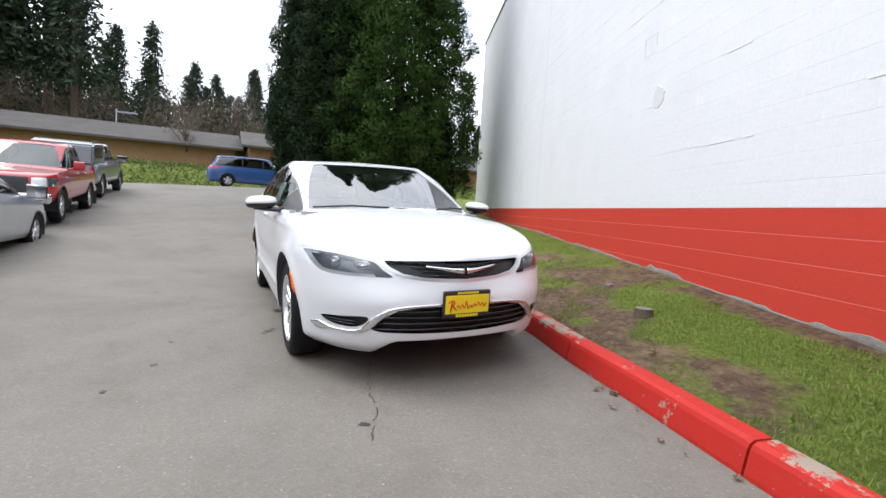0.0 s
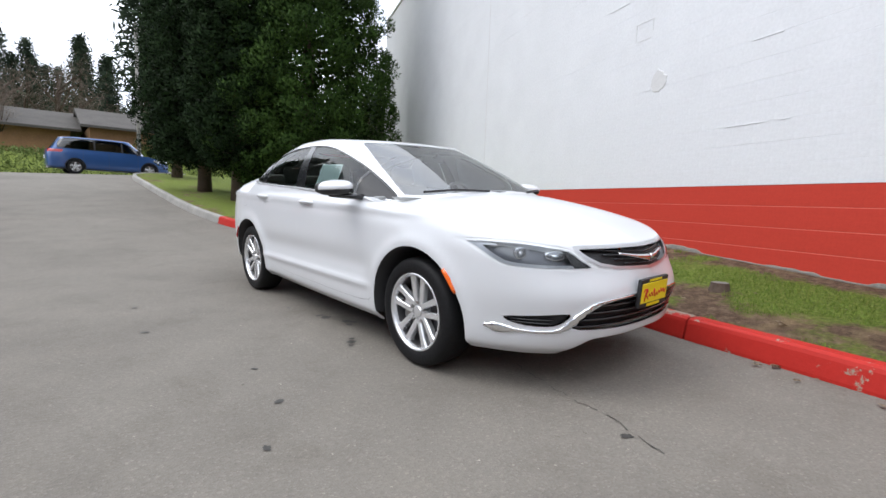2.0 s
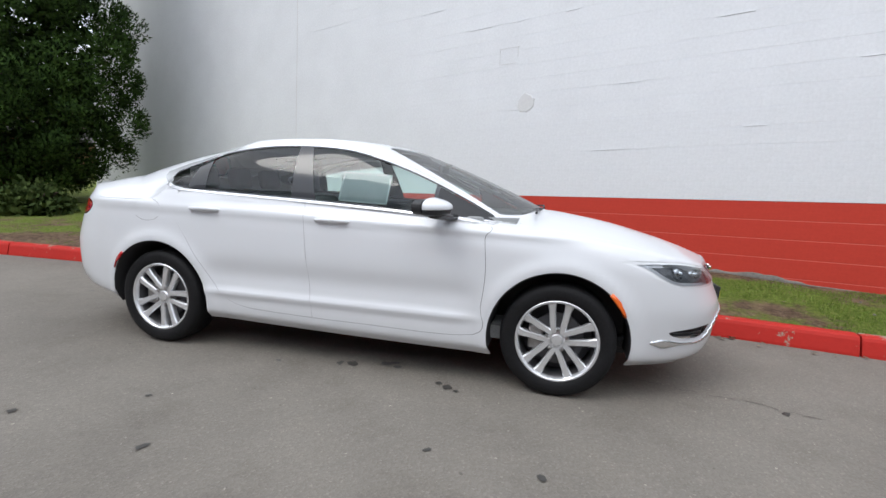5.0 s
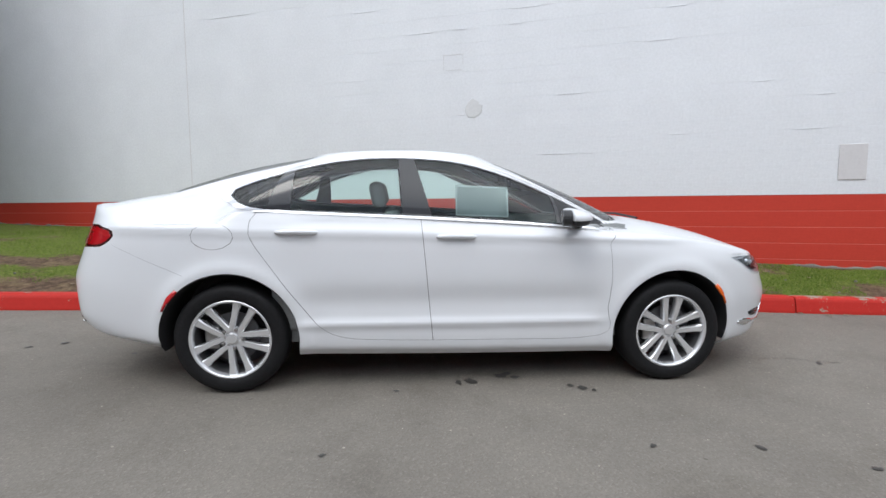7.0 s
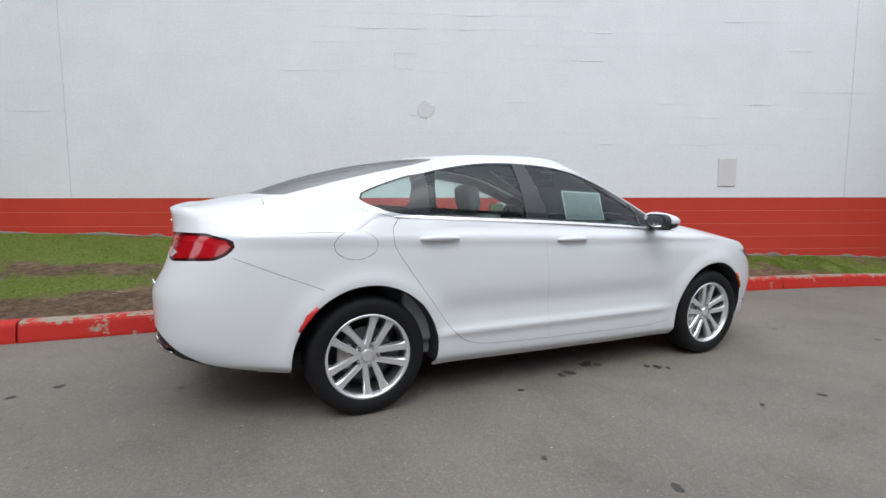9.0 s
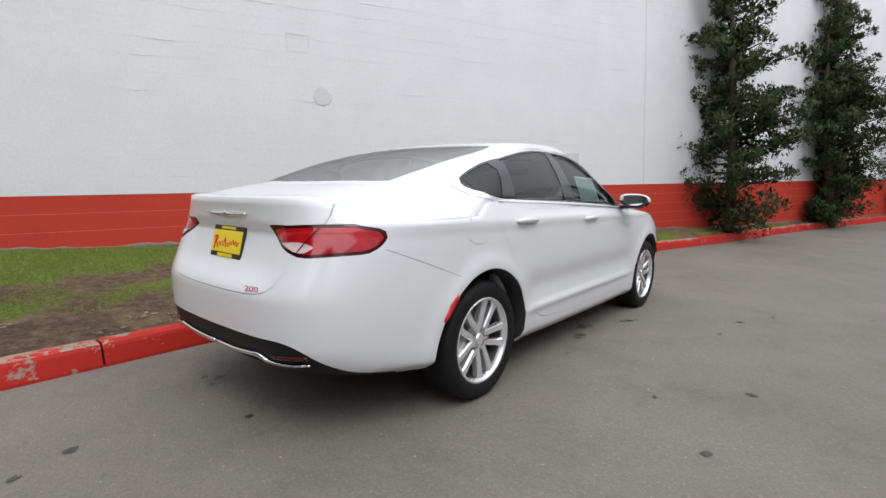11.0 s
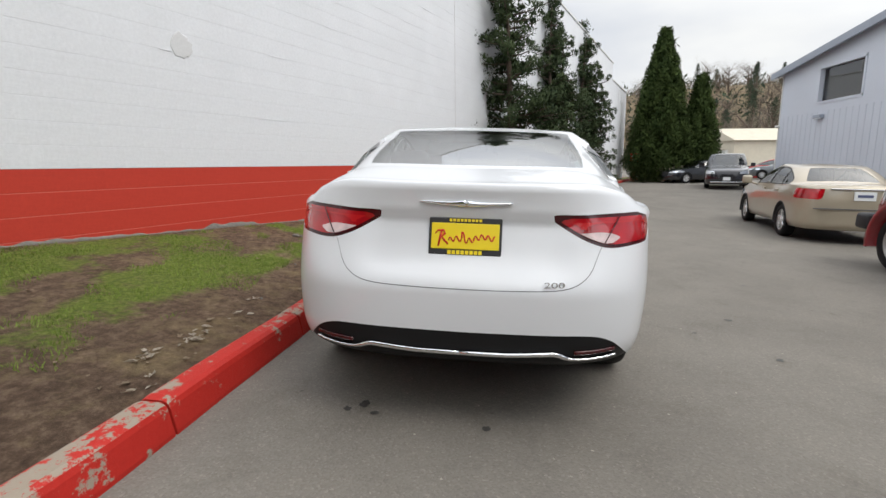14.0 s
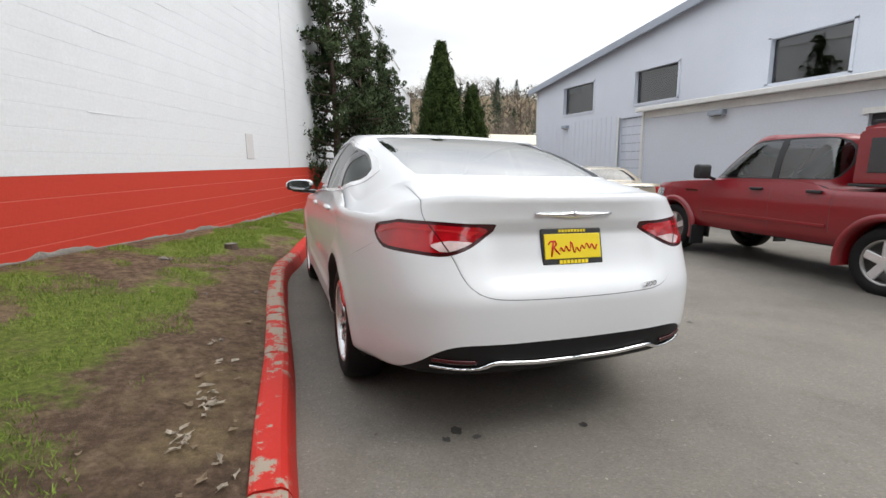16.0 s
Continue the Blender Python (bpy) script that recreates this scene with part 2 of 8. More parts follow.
# ---- building helpers ----
def part(name, bm, mat, parent=None, label="", smooth=False, loc=None):
    """Links a bmesh as one mesh object, under a thing or a part if given."""
    me = bpy.data.meshes.new(name)
    bm.to_mesh(me)
    bm.free()
    ob = new(name, me)
    for k in mat if isinstance(mat, (list, tuple)) else [mat]:
        me.materials.append(k)
    if smooth:
        me.polygons.foreach_set("use_smooth", [True] * len(me.polygons))
    if parent:
        ob.parent = parent
    if loc:
        ob.location = loc
    if label:
        ob["label"] = label
    return ob


def add_box(bm, x0, x1, y0, y1, z0, z1, bevel=0.0, m=None):
    """A box, its edges bevelled, added to bm."""
    r = bmesh.ops.create_cube(bm, size=1)
    vs = r["verts"]
    for v in vs:
        v.co = Vector((x0 + (v.co.x + 0.5) * (x1 - x0), y0 + (v.co.y + 0.5) * (y1 - y0), z0 + (v.co.z + 0.5) * (z1 - z0)))
    if bevel:
        es = list({e for v in vs for e in v.link_edges})
        r = bmesh.ops.bevel(bm, geom=es, offset=bevel, segments=2, affect="EDGES", profile=0.5)
        vs = list({v for f in r["faces"] for v in f.verts} | {v for v in vs if v.is_valid})
    if m is not None:
        bmesh.ops.transform(bm, matrix=m, verts=vs)
    return bm


def box(*a, **k):
    return add_box(bmesh.new(), *a, **k)


def add_tube(bm, pts, radii, sides=8, cap=True):
    """A tube along points, with a radius at each."""
    rings = []
    pts = [Vector(p) for p in pts]
    for i, p in enumerate(pts):
        d = (pts[min(i + 1, len(pts) - 1)] - pts[max(i - 1, 0)]).normalized()
        a = d.cross(Vector((0, 0, 1)) if abs(d.z) < 0.9 else Vector((1, 0, 0))).normalized()
        b = d.cross(a)
        r = radii[i] if isinstance(radii, (list, tuple)) else radii
        rings.append([bm.verts.new(p + (a * math.cos(t) + b * math.sin(t)) * r) for t in [2 * math.pi * k / sides for k in range(sides)]])
    for q, s in zip(rings, rings[1:]):
        for k in range(sides):
            bm.faces.new((q[k], q[(k + 1) % sides], s[(k + 1) % sides], s[k]))
    if cap:
        bm.faces.new(rings[0][::-1])
        bm.faces.new(rings[-1])
    return bm


def add_prism(bm, outline, axis, lo, hi):
    """An outline of 2D points pushed along an axis from lo to hi."""
    def p(a, b, c):
        return {"x": (c, a, b), "y": (a, c, b), "z": (a, b, c)}[axis]
    q = [bm.verts.new(p(a, b, lo)) for a, b in outline]
    s = [bm.verts.new(p(a, b, hi)) for a, b in outline]
    n = len(outline)
    for k in range(n):
        bm.faces.new((q[k], q[(k + 1) % n], s[(k + 1) % n], s[k]))
    bm.faces.new(q[::-1])
    bm.faces.new(s)
    bmesh.ops.recalc_face_normals(bm, faces=bm.faces[:])
    return bm


def empty(name, m, label, category, group="", kind=""):
    ob = new(name)
    ob.matrix_basis = m
    ob.empty_display_size = 0.2
    return tagged(ob, label, category, group, kind)


def raw(name, verts, faces, mat, parent=None, label="", smooth=False):
    me = bpy.data.meshes.new(name)
    me.from_pydata([tuple(v) for v in verts], [], [tuple(f) for f in faces])
    me.materials.append(mat)
    if smooth:
        me.polygons.foreach_set("use_smooth", [True] * len(me.polygons))
    ob = new(name, me)
    if parent:
        ob.parent = parent
    if label:
        ob["label"] = label
    return ob


# ---- the lie of the land ----
WALL_A, WALL_B = 3.592, -0.3876
WALL_TURN = math.degrees(math.atan(WALL_B))
WALL_X0, WALL_X1, WALL_TOP, BAND = -13.5, 33.0, 8.2, 1.256
WALL_STEPS = [(-13.5, 6.0, 8.2), (6.0, 27.0, 7.15), (27.0, 33.0, 6.2)]


def wall_y(x):
    return WALL_A + WALL_B * x


def ground_z(x, y):
    """The road: level along the car, falling away from the wall, climbing behind the car to the street."""
    d = min(max(0.0, -3.6 - x), 19.0)
    rise = 0.095 * d * d / (d + 2.5)
    far = max(0.0, min(1.0, (x - 8) / 14))
    along = float(np.interp(x, [-30, -6, 6, 14], [0.059, 0.059, -0.059, -0.02]))
    return 0.035 * (max(-9.0, min(1.6, y)) + 0.87) * (1 - 0.85 * far) + rise + along


KERB = [(-22.7, 3.4), (-22.5, 2.0), (-21.9, 1.2), (-20.5, 0.78), (-17.0, 0.62), (-13.0, 0.5), (-9.8, 0.44), (-7.5, 0.56), (-6.0, 0.86), (-4.4, 1.27), (-2.7, 1.26), (-1.2, 1.22),
        (-0.2, 1.22), (0.9, 1.2), (1.5, 1.15), (2.2, 0.99), (2.9, 0.865), (3.4, 0.77), (4.0, 0.66), (5.0, 0.5), (6.1, 0.28), (7.8, -0.3), (12.5, -1.69), (20.0, -4.6), (27.6, -7.6), (32.0, -9.4), (36.0, -11.0)]


def spline(pts, per=8):
    """A smooth line through points, per steps a span."""
    p = [np.array(q, float) for q in pts]
    p = [2 * p[0] - p[1]] + p + [2 * p[-1] - p[-2]]
    out = []
    for i in range(1, len(p) - 2):
        for k in range(per):
            t = k / per
            out.append(0.5 * (2 * p[i] + (p[i + 1] - p[i - 1]) * t + (2 * p[i - 1] - 5 * p[i] + 4 * p[i + 1] - p[i + 2]) * t * t
                              + (3 * p[i] - p[i - 1] - 3 * p[i + 1] + p[i + 2]) * t ** 3))
    return out + [p[-2]]


KERB_LINE = spline(KERB, 6)


def kerb_y(x):
    xs = [q[0] for q in KERB_LINE]
    return float(np.interp(x, xs, [q[1] for q in KERB_LINE]))


def base_z(x):
    """Height of the soil along the wall's foot."""
    return float(np.interp(x, [-24, -12, -8, -5.4, -3.8, -2, 0, 1.9, 3.5, 5, 7, 9.2, 14, 30], [2.0, 1.0, 0.82, 0.77, 0.74, 0.66, 0.58, 0.5, 0.41, 0.35, 0.32, 0.2, 0.17, 0.15]))


def verge_z(x, y):
    """Top of the soil between the kerb and the wall."""
    k, w = kerb_y(x) + 0.15, wall_y(x)
    lo, hi = ground_z(x, kerb_y(x)) + 0.135, base_z(x)
    f = max(0.0, min(1.3, (y - k) / max(0.4, w - k)))
    return lo + (hi - lo) * (f ** 0.8) + 0.012 * noise.noise((x * 1.7, y * 1.7, 3.1)) * min(1, f * 6)


def make_ground():
    xs = sorted(set([round(v, 2) for v in np.arange(-28, 40, 0.5)] + [-4000, -1500, -600, -250, -120, -70, -50, -40, -34, 46, 55, 70, 100, 180, 400, 1200, 4000]))
    ys = sorted(set([round(v, 2) for v in np.arange(-16, 9, 0.5)] + [-4000, -1500, -500, -200, -90, -50, -35, -25, -20, 11, 14, 20, 35, 60, 120, 300, 900, 4000]))
    vs = [(x, y, ground_z(x, y)) for x in xs for y in ys]
    n = len(ys)
    fs = [(i * n + j, (i + 1) * n + j, (i + 1) * n + j + 1, i * n + j + 1) for i in range(len(xs) - 1) for j in range(n - 1)]
    return tagged(raw("ground", vs, fs, M["asphalt"], smooth=True), "worn grey asphalt of a car park lane with dark spots", "ground", kind="structure")


make_ground()


def bareness(x, y):
    """How far the soil shows: worn along the kerb, a green strip, a second worn path, then lawn up to the wall."""
    d = y - kerb_y(x) - 0.16 + 0.3 * noise.noise((x * 0.8, y * 0.5, 4.0)) + 0.14 * noise.noise((x * 2.7, y * 2.0, 1.0))
    by_car = float(np.interp(x, [-8, -5.5, 0.6, 2.0, 4.5], [0.25, 1, 1, 0.55, 0.4]))
    path = float(np.interp(x, [-8, -6, 1.5, 4.5], [0.2, 1, 1.0, 0.8]))
    b = 0.56 * math.exp(-(max(0.0, d - 0.2) / 0.4) ** 2) * by_car
    b += 0.34 * math.exp(-((d - 1.4) / 0.33) ** 2) * path
    b += 0.2 * math.exp(-((wall_y(x) - y) / 0.1) ** 2)
    return b + 0.24 * noise.noise((x * 0.7, y * 1.3, 9.0)) + 0.2 * noise.noise((x * 2.1, y * 2.8, 2.0))


def make_verge():
    """One sheet of turf from the kerb to the wall's foot and on past the wall's end."""
    xs = list(np.arange(-22.4, -12, 0.4)) + list(np.arange(-12, 10, 0.12)) + list(np.arange(10, 36.01, 0.6))
    rows = 34
    vs, cov = [], []
    for x in xs:
        k = kerb_y(x) + 0.12
        w = wall_y(x) + 0.06 if x > WALL_X0 else wall_y(x) + 6
        for j in range(rows):
            y = k + (w - k) * j / (rows - 1)
            vs.append((x, y, verge_z(x, y) if x > WALL_X0 else verge_z(x, min(y, wall_y(x)))))
            bare = bareness(x, y)
            cov.append(max(0.0, 0.62 - bare))
    n = rows
    fs = [(i * n + j, (i + 1) * n + j, (i + 1) * n + j + 1, i * n + j + 1) for i in range(len(xs) - 1) for j in range(n - 1)]
    ob = raw("verge", vs, fs, M["turf"], smooth=True)
    layer = ob.data.color_attributes.new("cover", "FLOAT_COLOR", "POINT")
    for d, c in zip(layer.data, cov):
        d.color = (c, c, c, 1)
    return tagged(ob, "sloping verge of thin green grass over bare brown soil", "grass verge", kind="structure")


make_verge()


def make_kerb():
    """Kerb stones laid end to end along the line, red beside the car and bare concrete further back."""
    root = empty("kerb", Matrix(), "concrete kerb of worn red painted stones along the verge", "kerb", kind="structure")
    line = spline(KERB, 40)
    cuts = [-22.69, -21.6, -19.2, -16.8, -14.4, -12.2, -9.9, -7.6, -5.6, -3.52, -2.59, -1.31, -0.49, 0.8, 2.2, 3.68, 4.85, 7.3, 9.8, 12.3, 14.8, 17.3, 19.8, 22.3, 24.8, 27.3, 29.8, 32.3, 35.9]
    prof = [(0.0, -0.1), (0.0, 0.02), (0.02, 0.125), (0.03, 0.148), (0.053, 0.163), (0.14, 0.165), (0.158, 0.158), (0.165, 0.13), (0.165, -0.1)]
    for a, b in zip(cuts, cuts[1:]):
        pts = [q for q in line if a + 0.012 < q[0] < b - 0.012]
        pts = [np.array((a + 0.007, np.interp(a + 0.007, [q[0] for q in line], [q[1] for q in line])))] + pts + [np.array((b - 0.007, np.interp(b - 0.007, [q[0] for q in line], [q[1] for q in line])))]
        bm = bmesh.new()
        rings = []
        for i, q in enumerate(pts):
            d = pts[min(i + 1, len(pts) - 1)] - pts[max(i - 1, 0)]
            d /= np.linalg.norm(d)
            nx, ny = -d[1], d[0]
            z = ground_z(q[0], q[1])
            ends = 0.006 if i in (0, len(pts) - 1) else 0
            wob = 0.006 * noise.noise((q[0] * 2.3, q[1], 0))
            rings.append([bm.verts.new((q[0] + nx * (o + wob), q[1] + ny * (o + wob), z + h + (0.5 * wob if h > 0.1 else 0) - (ends if h > 0.1 else 0))) for o, h in prof])
        for r, s in zip(rings, rings[1:]):
            for k in range(len(prof) - 1):
                bm.faces.new((r[k], r[k + 1], s[k + 1], s[k]))
        bm.faces.new(rings[0])
        bm.faces.new(rings[-1][::-1])
        bmesh.ops.recalc_face_normals(bm, faces=bm.faces[:])
        part("kerb_stone", bm, M["kerb"] if a > -7.7 else M["concrete"], root, "" if a > -7.7 else "bare concrete kerb stone")


make_kerb()


# ---- the block wall ----
def wall_matrix():
    """x along the wall from the point beside the car, -y outwards, z up."""
    return Matrix.Translation((0, WALL_A, 0)) @ pose(0, 0, 0, 0, 0, WALL_TURN)


WALL_K = math.sqrt(1 + WALL_B ** 2)


def wall_top(x):
    return next((t for a, b, t in WALL_STEPS if x < b), WALL_STEPS[-1][2])


def make_wall():
    s0, s1 = WALL_X0 * WALL_K, WALL_X1 * WALL_K
    red1 = 25.0 * WALL_K
    root = empty("wall_north", wall_matrix(), "tall painted block wall, white above a red band", "wall", kind="structure")
    for a, b, t in WALL_STEPS:
        part("wall_upper", box(a * WALL_K, b * WALL_K, 0, 0.3, BAND, t), M["white"], root, "white painted block wall with faint courses")
        part("wall_cap", box(a * WALL_K - 0.03, b * WALL_K + 0.03, -0.04, 0.36, t, t + 0.07, bevel=0.01), M["trim_white"], root, "pale metal coping")
    part("wall_band", box(s0, red1, 0.004, 0.3, -0.3, BAND), M["red"], root, "red painted lower courses of the wall")
    part("wall_band", box(red1, s1, 0.004, 0.3, -0.3, BAND), M["white"], root, "white lower courses of the wall")
    part("end_wall", box(s0, s0 + 0.3, 0.3, 14, -0.3, WALL_TOP), M["white"], root)
    part("end_wall", box(s1 - 0.3, s1, 0.3, 14, -0.3, WALL_STEPS[-1][2]), M["white"], root)
    return root


WALL = make_wall()


# ---- car building kit ----
def pchip(xs, ys, x):
    """Smooth interpolation with no overshoot; ys may hold vectors along axis 0."""
    xs, ys, x = np.asarray(xs, float), np.asarray(ys, float), np.atleast_1d(np.asarray(x, float))
    h = np.diff(xs)
    hs = h.reshape(-1, *[1] * (ys.ndim - 1))
    d = np.diff(ys, axis=0) / hs
    m = np.zeros_like(ys)
    m[0], m[-1] = d[0], d[-1]
    same = d[:-1] * d[1:] > 0
    w1, w2 = 2 * hs[1:] + hs[:-1], hs[1:] + 2 * hs[:-1]
    with np.errstate(divide="ignore", invalid="ignore"):
        hm = (w1 + w2) / (w1 / d[:-1] + w2 / d[1:])
    m[1:-1] = np.where(same, np.nan_to_num(hm), 0)
    i = np.clip(np.searchsorted(xs, x) - 1, 0, len(h) - 1)
    sh = (-1, *[1] * (ys.ndim - 1))
    t, hh = ((np.clip(x, xs[0], xs[-1]) - xs[i]) / h[i]).reshape(sh), h[i].reshape(sh)
    return ((1 + 2 * t) * (1 - t) ** 2 * ys[i] + t * (1 - t) ** 2 * hh * m[i] + t * t * (3 - 2 * t) * ys[i + 1] + t * t * (t - 1) * hh * m[i + 1])


def knots(*pairs):
    pairs = sorted(pairs)
    xs, ys = [p[0] for p in pairs], [p[1] for p in pairs]
    return lambda x: pchip(xs, ys, np.ravel(x)).reshape(np.shape(x))


def sstep(a, b, x):
    t = np.clip((x - a) / (b - a), 0, 1)
    return t * t * (3 - 2 * t)


def plan_ring(F, R, w, xsf, xsr, nf, nr, counts):
    """Half outline in plan from the nose's middle round the flank to the tail's middle."""
    a, b, c = counts
    th = np.linspace(0, math.pi / 2, 3001)

    def even(x, y, n):
        d = np.r_[0, np.cumsum(np.hypot(np.diff(x), np.diff(y)))]
        t = np.linspace(0, d[-1], n + 1)
        return np.interp(t, d, x), np.interp(t, d, y)
    x1, y1 = even(xsf + (F - xsf) * np.maximum(np.cos(th), 0) ** (2 / nf), w * np.sin(th) ** (2 / nf), a)
    x2 = np.linspace(xsf, xsr, b + 1)[1:]
    x3, y3 = even(xsr + (R - xsr) * np.sin(th) ** (2 / nr), w * np.maximum(np.cos(th), 0) ** (2 / nr), c)
    x3, y3 = x3[1:], y3[1:]
    y1[0], y3[-1] = 0, 0
    return np.r_[x1, x2, x3], np.r_[y1, np.full(b, w), y3]


def car_shell(spec, counts=(48, 70, 44), rows=(44, 14, 16, 8)):
    """The skin of half a car as a grid: nested rings from sill to roof. Columns: x y z, normal, u, v."""
    a, b, c = counts
    nu = a + b + c + 1
    u = np.r_[np.linspace(0, 1, a + 1), np.linspace(1, 2, b + 1)[1:], np.linspace(2, 3, c + 1)[1:]]
    vs, rings = [], []
    for v, F, R, w, nf, nr, z in spec["low"]:
        x, y = plan_ring(F, R, w, spec["xsf"], spec["xsr"], nf, nr, counts)
        y = y * spec["taper"](x)
        vs.append(v)
        rings.append(np.stack([x, y, z(x)], 1))
    bx, by = plan_ring(*spec["base"], counts)
    tx, ty = plan_ring(*spec["top"], counts)

    def h_low(x, y):
        return np.where(x > spec["mid"], spec["zhood"](x) - spec["chood"] * y * y, spec["zdeck"](x) - spec["cdeck"](x) * np.abs(y) ** spec.get("pdeck", 2))

    def h_roof(x, y):
        return spec["zroof"](x) - spec["croof"] * y * y

    def blend(x):
        return np.maximum(sstep(spec["bf"][0], spec["bf"][1], x), sstep(spec["br"][0], spec["br"][1], x))
    top4 = rings[-1]
    k = blend(top4[:, 0])
    top4[:, 2] = k * h_low(top4[:, 0], top4[:, 1]) + (1 - k) * (spec["belt"](top4[:, 0]) - 0.012)
    k = blend(bx)
    base = np.stack([bx, by, k * h_low(bx, by) + (1 - k) * (spec["belt"](bx) + 0.02)], 1)
    top = np.stack([tx, ty, h_roof(tx, ty)], 1)
    out, vv = [], []
    v1 = np.linspace(0, 1, rows[0] + 1)
    low = pchip(vs, np.array(rings), v1)
    for i, v in enumerate(v1):
        out.append(low[i])
        vv.append(v)
    for t in np.linspace(0, 1, rows[1] + 1)[1:]:
        p = top4 * (1 - t) + base * t
        k = blend(p[:, 0])
        p[:, 2] = k * h_low(p[:, 0], p[:, 1]) + (1 - k) * p[:, 2]
        out.append(p)
        vv.append(1 + t)
    for t in np.linspace(0, 1, rows[2] + 1)[1:]:
        p = base * (1 - t) + top * t
        g = 4 * t * (1 - t)
        p[:, 1] *= 1 + 0.03 * g
        p[:, 2] += (spec.get("bulge", 0.022) + spec.get("hump", 0.0) * sstep(-0.9, -1.25, p[:, 0]) * np.clip(1 - (p[:, 1] / 0.75) ** 2, 0, 1)) * g
        out.append(p)
        vv.append(2 + t)
    sp = np.stack([np.clip(tx, spec["spine"][0], spec["spine"][1]), 0 * tx, 0 * tx], 1)
    for t in np.linspace(0, 1, rows[3] + 1)[1:]:
        e = t
        p = top * (1 - e) + sp * e
        p[:, 2] = h_roof(p[:, 0], p[:, 1])
        out.append(p)
        vv.append(3 + t)
    P = np.array(out)
    if "sculpt" in spec:
        P = spec["sculpt"](P, np.array(vv)[:, None] + 0 * P[..., 0])
    du = np.gradient(P, axis=1)
    dv = np.gradient(P, axis=0)
    n = np.cross(du, dv)
    n /= np.maximum(np.linalg.norm(n, axis=-1, keepdims=True), 1e-9)
    mid = (n * (P - np.array([0, 0, 0.8]))).sum(-1).mean()
    n *= 1 if mid > 0 else -1
    n[:, 0, 1] = 0
    n[:, -1, 1] = 0
    U, V = np.meshgrid(u, np.array(vv))
    D = np.concatenate([P, n, U[..., None], V[..., None]], -1).reshape(-1, 8)
    nv = len(vv)
    F = [[i * nu + j, i * nu + j + 1, (i + 1) * nu + j + 1, (i + 1) * nu + j] for i in range(nv - 1) for j in range(nu - 1)]
    return D, F


def cut(D, faces, field, where=None):
    """Splits faces along field = 0. Returns the points and the faces with field > 0 and the rest."""
    val = field(D)
    val = np.where(np.abs(val) < 1e-7, 1e-7, val)
    ok = where(D) if where is not None else None
    add, seen, inside, outside = [], {}, [], []
    n0 = len(D)
    pos = (val > 0).tolist()
    vl = val.tolist()
    okl = ok.tolist() if ok is not None else None

    def cross(a, b):
        key = (a, b) if a < b else (b, a)
        if key not in seen:
            t = vl[a] / (vl[a] - vl[b])
            seen[key] = n0 + len(add)
            add.append(D[a] * (1 - t) + D[b] * t)
        return seen[key]
    for f in faces:
        if okl is not None and not all(okl[i] for i in f):
            outside.append(f)
            continue
        s = [pos[i] for i in f]
        if all(s):
            inside.append(f)
        elif not any(s):
            outside.append(f)
        else:
            p, q = [], []
            for k, i in enumerate(f):
                j = f[(k + 1) % len(f)]
                (p if pos[i] else q).append(i)
                if pos[i] != pos[j]:
                    c = cross(i, j)
                    p.append(c)
                    q.append(c)
            if len(p) > 2:
                inside.append(p)
            if len(q) > 2:
                outside.append(q)
    if add:
        D = np.vstack([D, np.array(add)])
    return D, inside, outside


def poly_dist(px, py, pts):
    """Signed distance to a closed outline, positive inside."""
    d = np.full(px.shape, 1e9)
    ins = np.zeros(px.shape, bool)
    for (ax, ay), (bx, by) in zip(pts, pts[1:] + pts[:1]):
        ex, ey = bx - ax, by - ay
        t = np.clip(((px - ax) * ex + (py - ay) * ey) / max(ex * ex + ey * ey, 1e-12), 0, 1)
        d = np.minimum(d, np.hypot(px - ax - t * ex, py - ay - t * ey))
        with np.errstate(divide="ignore", invalid="ignore"):
            hit = ((ay > py) != (by > py)) & (px < ex * (py - ay) / (by - ay if by != ay else 1e-12) + ax)
        ins ^= hit
    return np.where(ins, d, -d)


def rounded(pts, per=5):
    """A closed outline smoothed through its points."""
    n = len(pts)
    p = [np.array(q, float) for q in pts]
    out = []
    for i in range(n):
        a, b, c, d = p[i - 1], p[i], p[(i + 1) % n], p[(i + 2) % n]
        for k in range(per):
            t = k / per
            out.append(tuple(0.5 * (2 * b + (c - a) * t + (2 * a - 5 * b + 4 * c - d) * t * t + (3 * b - a - 3 * c + d) * t ** 3)))
    return out


